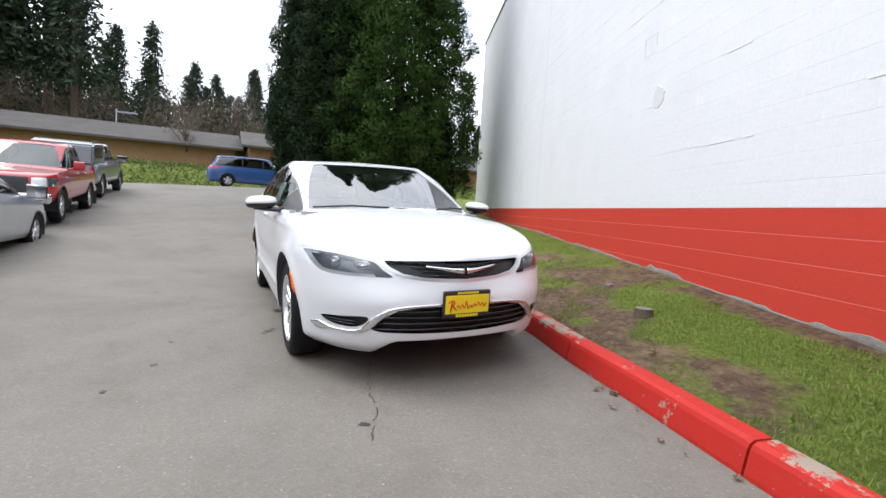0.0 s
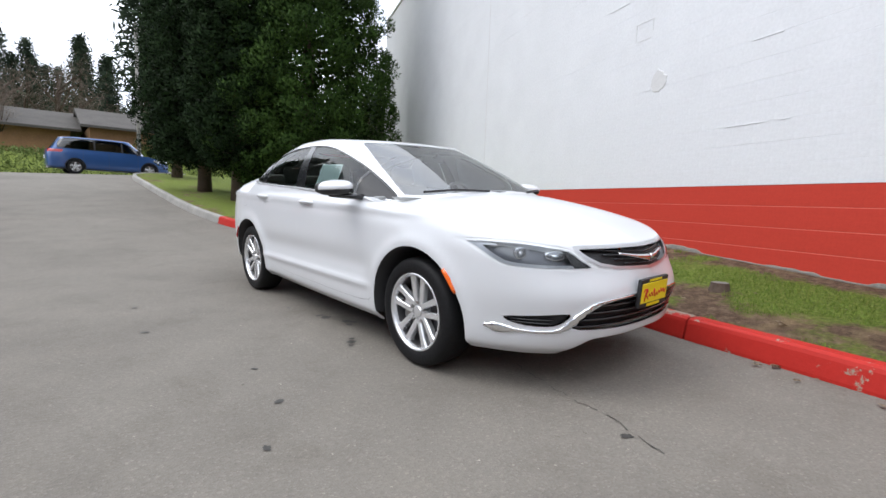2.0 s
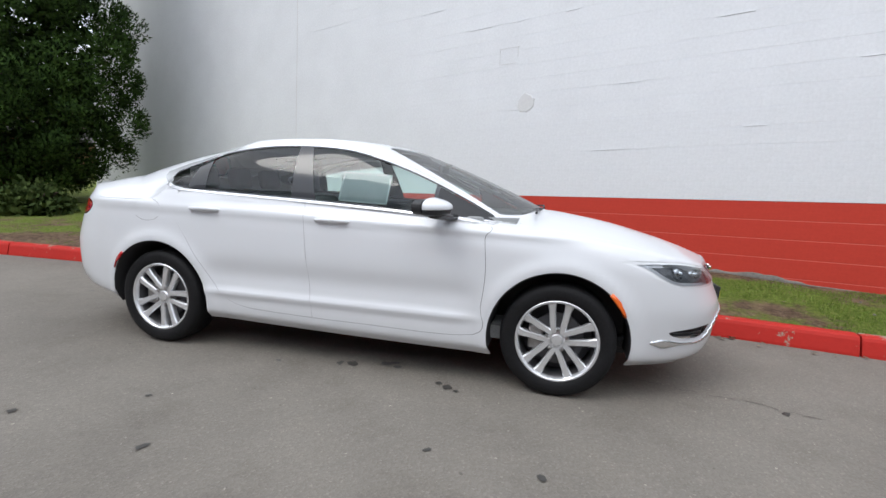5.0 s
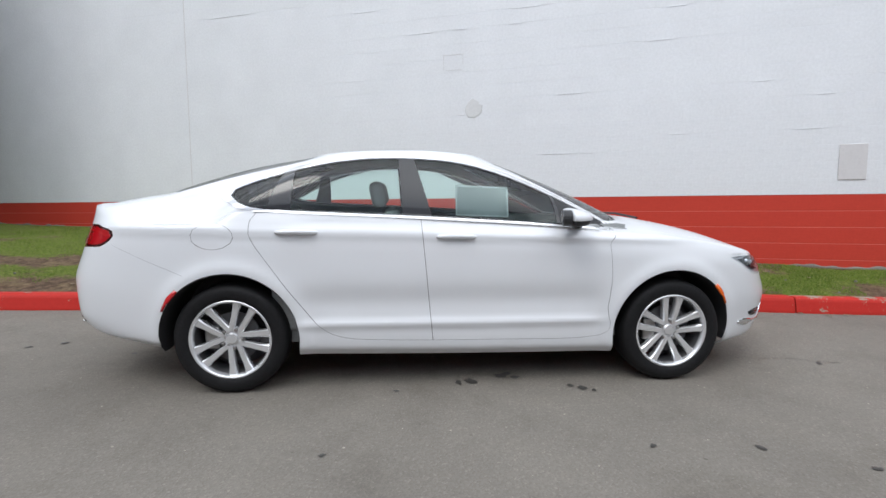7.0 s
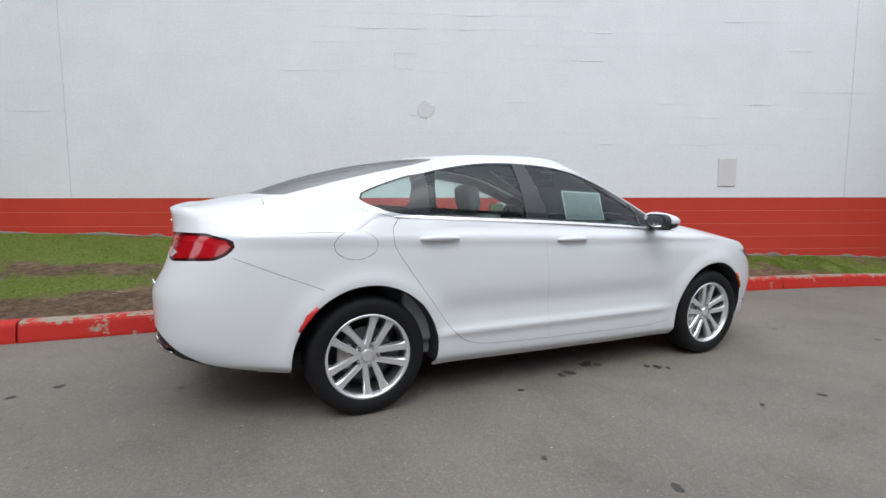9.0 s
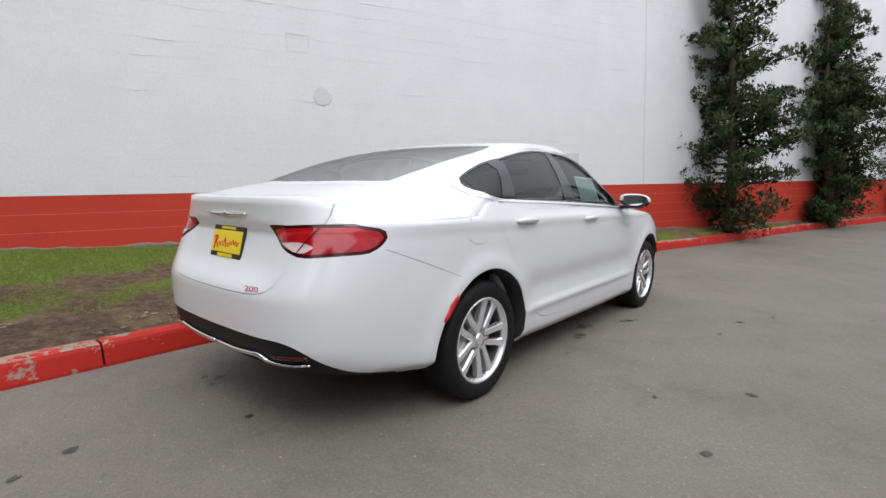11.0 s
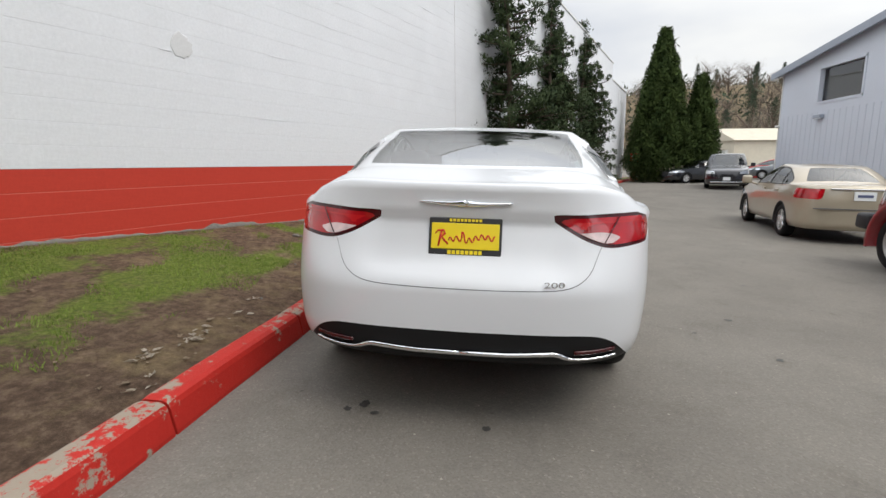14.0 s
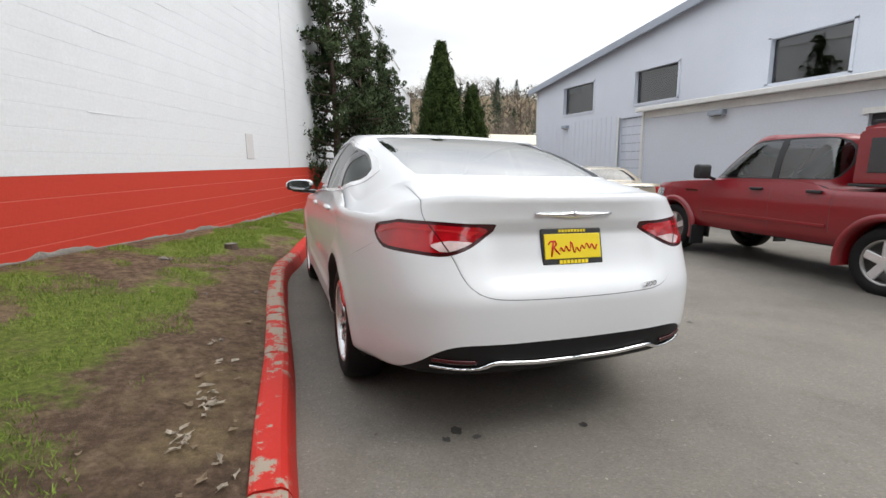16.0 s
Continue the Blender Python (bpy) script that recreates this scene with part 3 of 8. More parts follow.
def skin_part(name, D, faces, mat, parent, label="", side=0, offset=0.0, rim=0.0):
    """A piece of the skin as a mesh: side 0 both halves in one, 1 the left half, -1 the right. rim: how far its border turns inwards."""
    if not faces:
        return None
    ids = sorted({i for f in faces for i in f})
    at = {i: k for k, i in enumerate(ids)}
    Q = D[ids]
    pts, nor = Q[:, :3] + Q[:, 3:6] * offset, Q[:, 3:6].copy()
    verts, normals, fs = [], [], []
    for s in ((1, -1) if side == 0 else (side,)):
        k0 = len(verts)
        flip = np.array([1, s, 1])
        verts += [tuple(v) for v in pts * flip]
        normals += [tuple(v) for v in nor * flip]
        own = [[at[i] + k0 for i in (f if s > 0 else f[::-1])] for f in faces]
        fs += own
        if rim:
            edges = {}
            for f in own:
                for i, j in zip(f, f[1:] + f[:1]):
                    edges[(i, j)] = True
            twin, border = {}, [e for e in edges if (e[1], e[0]) not in edges]
            for i, j in border:
                if abs(verts[i][1]) < 1e-4 and abs(verts[j][1]) < 1e-4:
                    continue
                for q in (i, j):
                    if q not in twin:
                        twin[q] = len(verts)
                        verts.append(tuple(np.array(verts[q]) - np.array(normals[q]) * rim))
                        normals.append(normals[q])
                fs.append([j, i, twin[i], twin[j]])
    me = bpy.data.meshes.new(name)
    me.from_pydata(verts, [], fs)
    me.materials.append(mat)
    me.polygons.foreach_set("use_smooth", [True] * len(me.polygons))
    me.update()
    a = np.array([me.polygons[0].normal[k] for k in range(3)])
    nn = np.array(normals)
    f0 = fs[0]
    if (a * nn[f0].mean(0)).sum() < 0:
        me.flip_normals()
    me.normals_split_custom_set_from_vertices([tuple(v) for v in nn])
    ob = new(name, me)
    ob.parent = parent
    if label:
        ob["label"] = label
    return ob


def islands(faces):
    """Groups of faces that hang together."""
    root = {}

    def find(a):
        while root.setdefault(a, a) != a:
            root[a] = root[root[a]]
            a = root[a]
        return a
    for f in faces:
        r = find(f[0])
        for i in f[1:]:
            root[find(i)] = r
    out = {}
    for f in faces:
        out.setdefault(find(f[0]), []).append(f)
    return list(out.values())


def lathe(bm, prof, axis_y=0.0, steps=48, center=(0, 0, 0), closed=False):
    """Turns a profile of (radius, y) about the y axis."""
    rings = []
    for k in range(steps):
        t = 2 * math.pi * k / steps
        rings.append([bm.verts.new((center[0] + r * math.cos(t), center[1] + y, center[2] + r * math.sin(t))) for r, y in prof])
    m = len(prof)
    for k in range(steps):
        q, s = rings[k], rings[(k + 1) % steps]
        for j in range(m if closed else m - 1):
            bm.faces.new((q[j], q[(j + 1) % m], s[(j + 1) % m], s[j]))
    bmesh.ops.recalc_face_normals(bm, faces=bm.faces[:])
    return bm


M.update({
    "car_white": material("white_car_paint", (0.725, 0.74, 0.765), 0.38, coat=0.7, vary=0.012, grain=300, blotch=0.8),
    "gap": material("panel_gap", (0.12, 0.12, 0.125), 0.8),
    "black_gloss": material("gloss_black_trim", (0.012, 0.012, 0.014), 0.18, coat=0.5),
    "black_plastic": material("black_plastic", (0.022, 0.022, 0.024), 0.55, vary=0.15, grain=200, bump=0.1),
    "black_trim": material("satin_black_bumper_trim", (0.01, 0.01, 0.011), 0.5, vary=0.15, grain=200, bump=0.1, spec=0.25),
    "bright": material("bright_window_trim", (0.86, 0.87, 0.89), 0.22, metal=0.55, coat=0.5),
    "satin": material("satin_chrome", (0.62, 0.63, 0.65), 0.3, metal=0.8),
    "chrome": material("chrome", (0.82, 0.83, 0.85), 0.1, metal=1.0),
    "alloy": material("silver_alloy", (0.8, 0.81, 0.83), 0.27, metal=0.7, coat=0.3, vary=0.04, grain=90),
    "steel": material("brake_steel", (0.35, 0.34, 0.33), 0.4, metal=0.9, vary=0.2, grain=40),
    "rubber": material("tyre_rubber", (0.011, 0.011, 0.012), 0.6, vary=0.25, grain=60, blotch=5, bump=0.25, spec=0.2),
    "car_glass": glass("tinted_car_glass", (0.84, 0.96, 0.935), 0.0, 1.6),
    "screen_glass": glass("sloping_screen_glass", (0.8, 0.95, 0.92), 0.0, 3.1),
    "rear_glass": glass("sloping_rear_glass", (0.75, 0.9, 0.88), 0.0, 14.0),
    "back_glass": glass("dark_privacy_glass", (0.3, 0.33, 0.34)),
    "lens": glass("clear_lamp_lens", (0.9, 0.92, 0.94), 0.0, 1.5),
    "lamp_grey": material("lamp_housing", (0.16, 0.165, 0.18), 0.3, metal=0.3, vary=0.2, grain=15, blotch=7),
    "lamp_silver": material("lamp_reflector", (0.7, 0.72, 0.75), 0.15, metal=0.9, vary=0.15, grain=14, blotch=7),
    "tail_red": material("red_lamp_lens", (0.4, 0.006, 0.012), 0.1, coat=1.0, vary=0.5, grain=9, blotch=5),
    "tail_dark": material("dark_red_lens", (0.05, 0.002, 0.004), 0.2, coat=0.2),
    "tail_clear": material("clear_lamp_segment", (0.66, 0.5, 0.5), 0.15, coat=1.0, vary=0.3, grain=25, blotch=9),
    "amber": material("amber_reflector", (0.85, 0.14, 0.01), 0.25, coat=0.7),
    "red_reflector": material("red_reflector", (0.5, 0.012, 0.015), 0.25, coat=0.7),
    "cabin": material("grey_cabin_trim", (0.27, 0.28, 0.28), 0.75, vary=0.25, grain=90),
    "seat": material("grey_seat_cloth", (0.3, 0.31, 0.31), 0.9, vary=0.3, grain=120, bump=0.3),
    "headliner": material("pale_grey_headliner", (0.65, 0.65, 0.62), 0.9, vary=0.06, grain=150),
    "plate_yellow": material("yellow_plate", (0.86, 0.66, 0.02), 0.4, vary=0.03),
    "plate_red": material("red_plate_lettering", (0.6, 0.02, 0.015), 0.45),
    "barrel": material("dark_wheel_barrel", (0.1, 0.1, 0.105), 0.5, metal=0.5, vary=0.2, grain=40),
    "drl": material("pale_lamp_strip", (0.78, 0.8, 0.82), 0.25, coat=0.6),
    "paper": material("window_paper", (0.5, 0.54, 0.54), 0.8, vary=0.12, grain=25, blotch=6),
    "paper_edge": material("paper_border", (0.85, 0.87, 0.87), 0.8),
})


# ---- the white sedan ----
CAR = empty("white_sedan", Matrix.Translation((0, 0.045, 0.0315)) @ pose(0, 0, 0, math.degrees(math.atan(0.035)), 0.56),
            "clean white four-door sedan with chrome trim, parked by the kerb", "car")

BELT = knots((2.3, 0.80), (1.5, 0.925), (1.0, 0.985), (0.5, 1.022), (-0.25, 1.058), (-1.2, 1.098), (-1.6, 1.12), (-2.5, 1.08))
DLO = rounded([(0.985, 1.0), (0.66, 1.17), (0.33, 1.305), (0.02, 1.39), (-0.31, 1.418), (-0.65, 1.405), (-1.0, 1.342), (-1.25, 1.266), (-1.388, 1.2), (-1.33, 1.145), (-1.17, 1.104),
               (-0.7, 1.082), (-0.2, 1.062), (0.4, 1.03), (0.8, 1.006)], 4)
DLO_TIP = rounded([(-1.474, 1.2), (-1.40, 1.238), (-1.25, 1.29), (-1.1, 1.3), (-1.0, 1.2), (-1.1, 1.095), (-1.25, 1.095), (-1.39, 1.135)], 3)
AXLES, ARCH_R = (1.371, -1.371), 0.405


def sedan_sculpt(P, V):
    x, y, z = P[..., 0], P[..., 1], P[..., 2]
    flank = sstep(0.6, 0.85, y) * (V <= 1.0)
    door = sstep(-1.1, -0.8, x) * (1 - sstep(0.75, 0.98, x))
    dy = -0.02 * np.exp(-((z - 0.55) / 0.09) ** 2) * door + 0.016 * np.exp(-((z - 0.42) / 0.022) ** 2) * door
    crease = 0.965 - 0.02 * x
    dy = dy + 0.013 * np.exp(-((z - crease + 0.012) / 0.02) ** 2) * (1 - sstep(1.2, 1.7, x)) - 0.011 * np.exp(-((z - crease - 0.045) / 0.025) ** 2) * door
    for ax in AXLES:
        r = np.hypot(x - ax, z - 0.33)
        dy = dy + 0.014 * np.exp(-((r - ARCH_R - 0.02) / 0.05) ** 2)
    P = P.copy()
    P[..., 1] = y + dy * flank
    # a raised lip along the deck's trailing edge, undercut above the plate
    lip = np.exp(-((V - 1.06) / 0.13) ** 2) * (1 - sstep(0.5, 0.74, y)) * sstep(-2.1, -2.24, x)
    P[..., 2] += 0.014 * lip
    tailface = (P[..., 0] < -2.1) & (V <= 1)
    # the nose is pointed in plan, and its lip is cut away in the middle
    P[..., 0] -= 0.045 * np.sin(math.pi * np.clip(np.abs(y) / 0.85, 0, 1)) * sstep(1.75, 2.1, x) * sstep(0.5, 0.68, z)
    cutaway = (1 - sstep(0.36, 0.52, y)) * sstep(1.8, 2.1, x) * (V < 0.5)
    P[..., 2] = np.where(P[..., 2] < 0.3, P[..., 2] + (0.3 - P[..., 2]) * cutaway, P[..., 2])
    P[..., 0] += 0.024 * sstep(0.99, 0.955, P[..., 2]) * sstep(0.68, 0.8, P[..., 2]) * (1 - sstep(0.36, 0.52, y)) * tailface
    return P


SEDAN = {
    "xsf": 1.15, "xsr": -1.5, "taper": knots((2.4, 1.0), (-1.55, 1.0), (-1.75, 0.985), (-2.0, 0.938), (-2.2, 0.918), (-2.45, 0.91)),
    "low": [
        (0.0, 2.24, -2.31, 0.855, 2.7, 3.6, knots((2.3, 0.195), (1.7, 0.205), (0.9, 0.197), (-0.95, 0.222), (-1.75, 0.28), (-2.05, 0.295), (-2.35, 0.315))),
        (0.14, 2.32, -2.395, 0.91, 2.7, 3.9, knots((2.3, 0.26), (0.9, 0.26), (-0.95, 0.285), (-2.0, 0.345), (-2.4, 0.37))),
        (0.34, 2.36, -2.425, 0.925, 2.75, 4.4, knots((2.3, 0.40), (0.9, 0.42), (-0.95, 0.44), (-2.4, 0.48))),
        (0.6, 2.372, -2.43, 0.936, 2.8, 4.4, knots((2.3, 0.55), (0.9, 0.62), (-0.95, 0.64), (-2.4, 0.66))),
        (0.8, 2.36, -2.355, 0.93, 2.8, 4.6, knots((2.3, 0.67), (0.9, 0.82), (-0.95, 0.86), (-2.4, 0.86))),
        (0.93, 2.33, -2.322, 0.908, 2.75, 4.0, knots((2.3, 0.745), (1.5, 0.87), (0.9, 0.93), (-0.95, 1.02), (-2.4, 1.01))),
        (1.0, 2.30, -2.336, 0.882, 2.7, 3.4, knots((2.3, 0.79), (-2.4, 1.07))),
    ],
    "base": (1.22, -1.93, 0.868, 0.3, -1.0, 3.2, 2.8), "top": (0.22, -0.95, 0.655, -0.25, -0.5, 3.0, 3.4), "mid": 0.0, "hump": 0.012, "pdeck": 6,
    "zhood": knots((2.32, 0.775), (2.15, 0.845), (1.92, 0.917), (1.69, 0.975), (1.47, 1.015), (1.25, 1.045), (0.9, 1.062), (0.5, 1.075)), "chood": 0.12,
    "zdeck": knots((-1.3, 1.235), (-1.5, 1.225), (-1.9, 1.186), (-2.1, 1.15), (-2.31, 1.103), (-2.45, 1.075)),
    "cdeck": knots((-1.3, 0.42), (-1.6, 0.66), (-1.97, 0.58), (-2.31, 0.48), (-2.45, 0.42)),
    "zroof": knots((0.3, 1.425), (0.21, 1.452), (0.0, 1.482), (-0.25, 1.494), (-0.5, 1.49), (-0.77, 1.473), (-1.0, 1.436)), "croof": 0.055,
    "belt": BELT, "bf": (0.7, 1.05), "br": (-1.25, -1.55), "spine": (-0.72, 0.0), "sculpt": sedan_sculpt,
}


def strip(D, faces, f, half, where=None):
    """Cuts the strip within half of f = 0 out of faces."""
    D, a, b = cut(D, faces, lambda D: f(D) + half, where)
    D, mid, c = cut(D, a, lambda D: half - f(D))
    return D, mid, b + c


def sedan_body():
    D, F = car_shell(SEDAN)
    X, Y, Z, U, V = 0, 1, 2, 6, 7
    for ax in AXLES:
        D, gone, F = cut(D, F, lambda D: ARCH_R ** 2 - (D[:, X] - ax) ** 2 - (D[:, Z] - 0.33) ** 2, lambda D: (D[:, Y] > 0.45) & (D[:, V] < 1))
    # glass
    D, shield, F = cut(D, F, lambda D: np.minimum(np.minimum(D[:, V] - 2.03, (2.965 - D[:, V])) * 3, 0.49 + 0.06 * (D[:, V] - 2) - D[:, U]), lambda D: (D[:, U] < 1.4) & (D[:, V] > 1.8))
    D, rear, F = cut(D, F, lambda D: np.minimum(np.minimum(D[:, V] - 2.03, 2.965 - D[:, V]) * 3, 0.585 + 0.01 * (D[:, V] - 2) - 0.09 * np.clip(0.2 - (D[:, V] - 2.03), 0, 1) - D[:, Y]), lambda D: (D[:, U] > 1.7) & (D[:, V] > 1.8))
    upper = lambda D: (D[:, Y] > 0.3) & (D[:, Z] > 0.93) & (D[:, V] > 0.9) & (D[:, V] < 3.3)
    dlo = lambda D: poly_dist(D[:, X], D[:, Z], DLO)
    D, surround, F = cut(D, F, lambda D: np.maximum(dlo(D) + 0.016, poly_dist(D[:, X], D[:, Z], DLO_TIP)), upper)
    D, inner, chrome = cut(D, surround, dlo)
    panes, pillars = [], []
    lines = [(lambda D: (D[:, X] - (-0.33 + 0.186 * (1.41 - D[:, Z]))) / (0.05 + 0.11 * (1.41 - D[:, Z])), 1.0),
             (lambda D: (D[:, X] - (-1.06 + 0.2 * (D[:, Z] - 1.215))) / np.maximum(0.02, 0.055 - 0.16 * (D[:, Z] - 1.215)), 1.0),
             (lambda D: D[:, X] - (0.615 - 0.1 * (D[:, Z] - 1.0)), 0.012)]
    for f, half in lines:
        D, p, inner = strip(D, inner, f, half)
        pillars += p
    D, keep, edge = cut(D, inner, lambda D: dlo(D) - 0.008)
    pillars += edge
    panes = keep
    # lamps and openings in the nose
    nose = lambda D: (D[:, X] > 1.4) & (D[:, V] < 1.6)
    tail = lambda D: (D[:, X] < -1.6) & (D[:, V] < 1.6)
    yz = lambda D, pts: poly_dist(D[:, Y], D[:, Z], pts)
    head = rounded([(0.876, 0.817), (0.74, 0.817), (0.61, 0.796), (0.51, 0.774), (0.47, 0.73), (0.405, 0.69), (0.33, 0.664), (0.45, 0.662), (0.6, 0.666), (0.7, 0.67), (0.79, 0.682), (0.836, 0.722), (0.862, 0.777)], 4)
    D, lamp, F = cut(D, F, lambda D: yz(D, head), nose)
    D, lens, lamp_rim = cut(D, lamp, lambda D: yz(D, head) - 0.014)
    grille = [(-0.2, 0.77), (0.0, 0.77), (0.2, 0.768), (0.36, 0.768), (0.475, 0.77), (0.44, 0.735), (0.37, 0.698), (0.25, 0.676), (0.12, 0.67), (0.0, 0.668), (-0.2, 0.668)]
    D, ugr, F = cut(D, F, lambda D: yz(D, grille) + 0.017, nose)
    D, ugr_in, ugr_rim = cut(D, ugr, lambda D: yz(D, grille))
    lower = [(-0.3, 0.512), (0.0, 0.512), (0.3, 0.506), (0.42, 0.488), (0.5, 0.435), (0.56, 0.37), (0.5, 0.352), (0.25, 0.341), (0.0, 0.336), (-0.3, 0.336)]
    D, lgr, F = cut(D, F, lambda D: yz(D, lower), nose)
    slot = rounded([(0.79, 0.424), (0.70, 0.438), (0.57, 0.447), (0.585, 0.4), (0.64, 0.374), (0.73, 0.378), (0.775, 0.397)], 3)
    D, fog, F = cut(D, F, lambda D: yz(D, slot), nose)
    # tail lamps, valance
    tl = rounded([(0.355, 0.985), (0.5, 0.995), (0.65, 1.004), (0.9, 1.008), (1.1, 1.0), (1.1, 0.84), (0.9, 0.878), (0.75, 0.872), (0.62, 0.861), (0.54, 0.876), (0.45, 0.917)], 4)
    tls = rounded([(-2.015, 0.957), (-2.05, 0.985), (-2.12, 1.0), (-2.45, 1.08), (-2.55, 0.74), (-2.25, 0.83), (-2.12, 0.875), (-2.05, 0.91)], 4)
    tlf = lambda D: np.minimum(yz(D, tl), poly_dist(D[:, X], D[:, Z], tls))
    D, tlamp, F = cut(D, F, tlf, tail)
    D, tlens, trim = cut(D, tlamp, lambda D: tlf(D) - 0.015)
    valance = rounded([(-0.3, 0.493), (0.0, 0.493), (0.35, 0.497), (0.55, 0.497), (0.64, 0.468), (0.70, 0.415), (0.75, 0.36), (0.8, 0.3), (0.83, 0.2), (0.7, 0.15), (0.3, 0.15), (-0.3, 0.15)], 3)
    D, val, F = cut(D, F, lambda D: np.minimum(yz(D, valance), -1.93 - D[:, X]), tail)
    # shut lines
    gaps = []
    flank = lambda D: (D[:, Y] > 0.5) & (D[:, V] < 1.5)
    xz = lambda D, pts: poly_dist(D[:, X], D[:, Z], pts)
    doors = rounded([(0.925, 0.985), (0.93, 0.9), (0.945, 0.7), (0.925, 0.5), (0.885, 0.32), (0.2, 0.306), (-0.5, 0.318), (-0.74, 0.345), (-0.86, 0.42), (-1.0, 0.6), (-1.13, 0.78), (-1.225, 0.92),
                     (-1.24, 1.0), (-1.21, 1.07), (-1.0, 1.2), (0.3, 1.15)], 4)
    G = 0.0018

    def shut(f, where):
        nonlocal D, F, gaps
        D, g, F = strip(D, F, f, G, where)
        gaps += g
    shut(lambda D: xz(D, doors), lambda D: flank(D) & (D[:, Z] < 1.11))
    shut(lambda D: D[:, X] - (-0.216 - 0.1 * (D[:, Z] - 0.75)), lambda D: flank(D) & (D[:, Z] > 0.3) & (D[:, Z] < 1.09) & (np.abs(D[:, X]) < 0.5))
    shut(lambda D: np.hypot(D[:, X] + 1.444, (D[:, Z] - 0.947) * 1.55) - 0.117, lambda D: flank(D) & (D[:, X] < -1.2) & (D[:, X] > -1.6))
    # bonnet: its edge runs above the lamps and along the wing to the scuttle
    shut(lambda D: np.minimum(0.80 - D[:, Y] - 0.10 * sstep(1.25, 2.3, D[:, X]), D[:, X] - 1.02), lambda D: (D[:, V] > 1.0) & (D[:, V] < 2.02) & (D[:, X] > 0.9))
    # boot lid
    lid = rounded([(-0.3, 1.3), (0.62, 1.3), (0.655, 1.14), (0.67, 1.06), (0.66, 1.0), (0.575, 0.865), (0.53, 0.765), (0.47, 0.712), (0.38, 0.69), (0.19, 0.681), (0.0, 0.679), (-0.3, 0.679)], 4)
    shut(lambda D: np.minimum(yz(D, lid), -1.87 - D[:, X]), lambda D: (D[:, X] < -1.75) & (D[:, V] < 1.95))
    # bumper seams
    G = 0.0014
    shut(lambda D: D[:, Z] - (0.727 - 0.4 * (D[:, X] + 1.62)), lambda D: flank(D) & (D[:, X] < -1.6) & (D[:, X] > -2.05) & (D[:, V] < 0.97))
    white = M["car_white"]
    names = []
    for isl in islands(F):
        c = D[sorted({i for f in isl for i in f})]
        m, lo, hi = c.mean(0), c.min(0), c.max(0)
        if len(isl) < 3:
            continue
        if lo[V] > 1.0 and lo[X] > 0.9 and lo[Y] < 0.01:
            skin_part("bonnet", D, isl, white, CAR, rim=0.012)
        elif hi[X] < -1.7 and lo[Y] < 0.01 and m[Z] > 0.75:
            skin_part("boot_lid", D, isl, white, CAR, rim=0.012)
        elif hi[X] - lo[X] < 0.3 and abs(m[X] + 1.44) < 0.1 and m[Z] > 0.85:
            for s in (1, -1):
                skin_part("fuel_door" if s < 0 else "quarter_panel", D, isl, white, CAR, side=s)
        elif lo[Y] > 0.3 and lo[X] > -0.3 and hi[X] < 1.0:
            for s in (1, -1):
                skin_part("front_door", D, isl, white, CAR, side=s, rim=0.012)
        elif lo[Y] > 0.3 and lo[X] > -1.3 and hi[X] < 0.0:
            for s in (1, -1):
                skin_part("rear_door", D, isl, white, CAR, side=s, rim=0.012)
        else:
            skin_part("body", D, isl, white, CAR, rim=0.01)
    skin_part("headliner", D, [f for f in F if min(D[i, V] for i in f) > 2.96], M["headliner"], CAR, "pale grey roof lining", offset=-0.03)
    for isl in islands(gaps):
        for s in (1, -1):
            skin_part("shut_line", D, isl, M["gap"], CAR, side=s, offset=-0.004)
    skin_part("windscreen", D, shield, M["screen_glass"], CAR, "tinted windscreen", offset=-0.003)
    skin_part("rear_window", D, rear, M["rear_glass"], CAR, "tinted rear window", offset=-0.003)
    for isl in islands(panes):
        for s in (1, -1):
            if min(D[i, X] for f in isl for i in f) > 0.58:
                skin_part("sail_panel", D, isl, M["black_plastic"], CAR, "black panel at the mirror's foot", side=s, offset=-0.004)
            else:
                skin_part("side_window", D, isl, M["car_glass"], CAR, "tinted side window", side=s, offset=-0.006)
    for s in (1, -1):
        skin_part("window_pillar", D, pillars, M["black_gloss"], CAR, "gloss black window pillars", side=s, offset=-0.002)
        skin_part("window_surround", D, chrome, M["bright"], CAR, "bright chrome window surround", side=s, offset=0.004, rim=0.01)
        lp = skin_part("headlamp", D, lens, M["lens"], CAR, "clear headlamp lens", side=s, offset=0.0)
        skin_part("lamp_housing", D, lens, M["lamp_grey"], lp, "grey lamp housing", side=s, offset=-0.045)
        skin_part("lamp_rim", D, lamp_rim, M["drl"], lp, "pale lamp border", side=s, offset=-0.003, rim=0.045)
        D2, mask, _ = cut(D, lens, lambda D: 0.535 + 0.35 * (D[:, Z] - 0.72) - D[:, Y])
        skin_part("lamp_mask", D2, mask, M["black_gloss"], lp, "black inner end of the lamp", side=s, offset=-0.012)
        D2, _, border = cut(D, lens, lambda D: yz(D, head) - 0.03)
        D2, drl, _ = cut(D2, border, lambda D: np.maximum(0.725 - D[:, Z] - 0.06 * (D[:, Y] - 0.6), D[:, Y] - 0.795))
        skin_part("light_strip", D2, drl, M["drl"], lp, "pale daytime light strip", side=s, offset=-0.014)
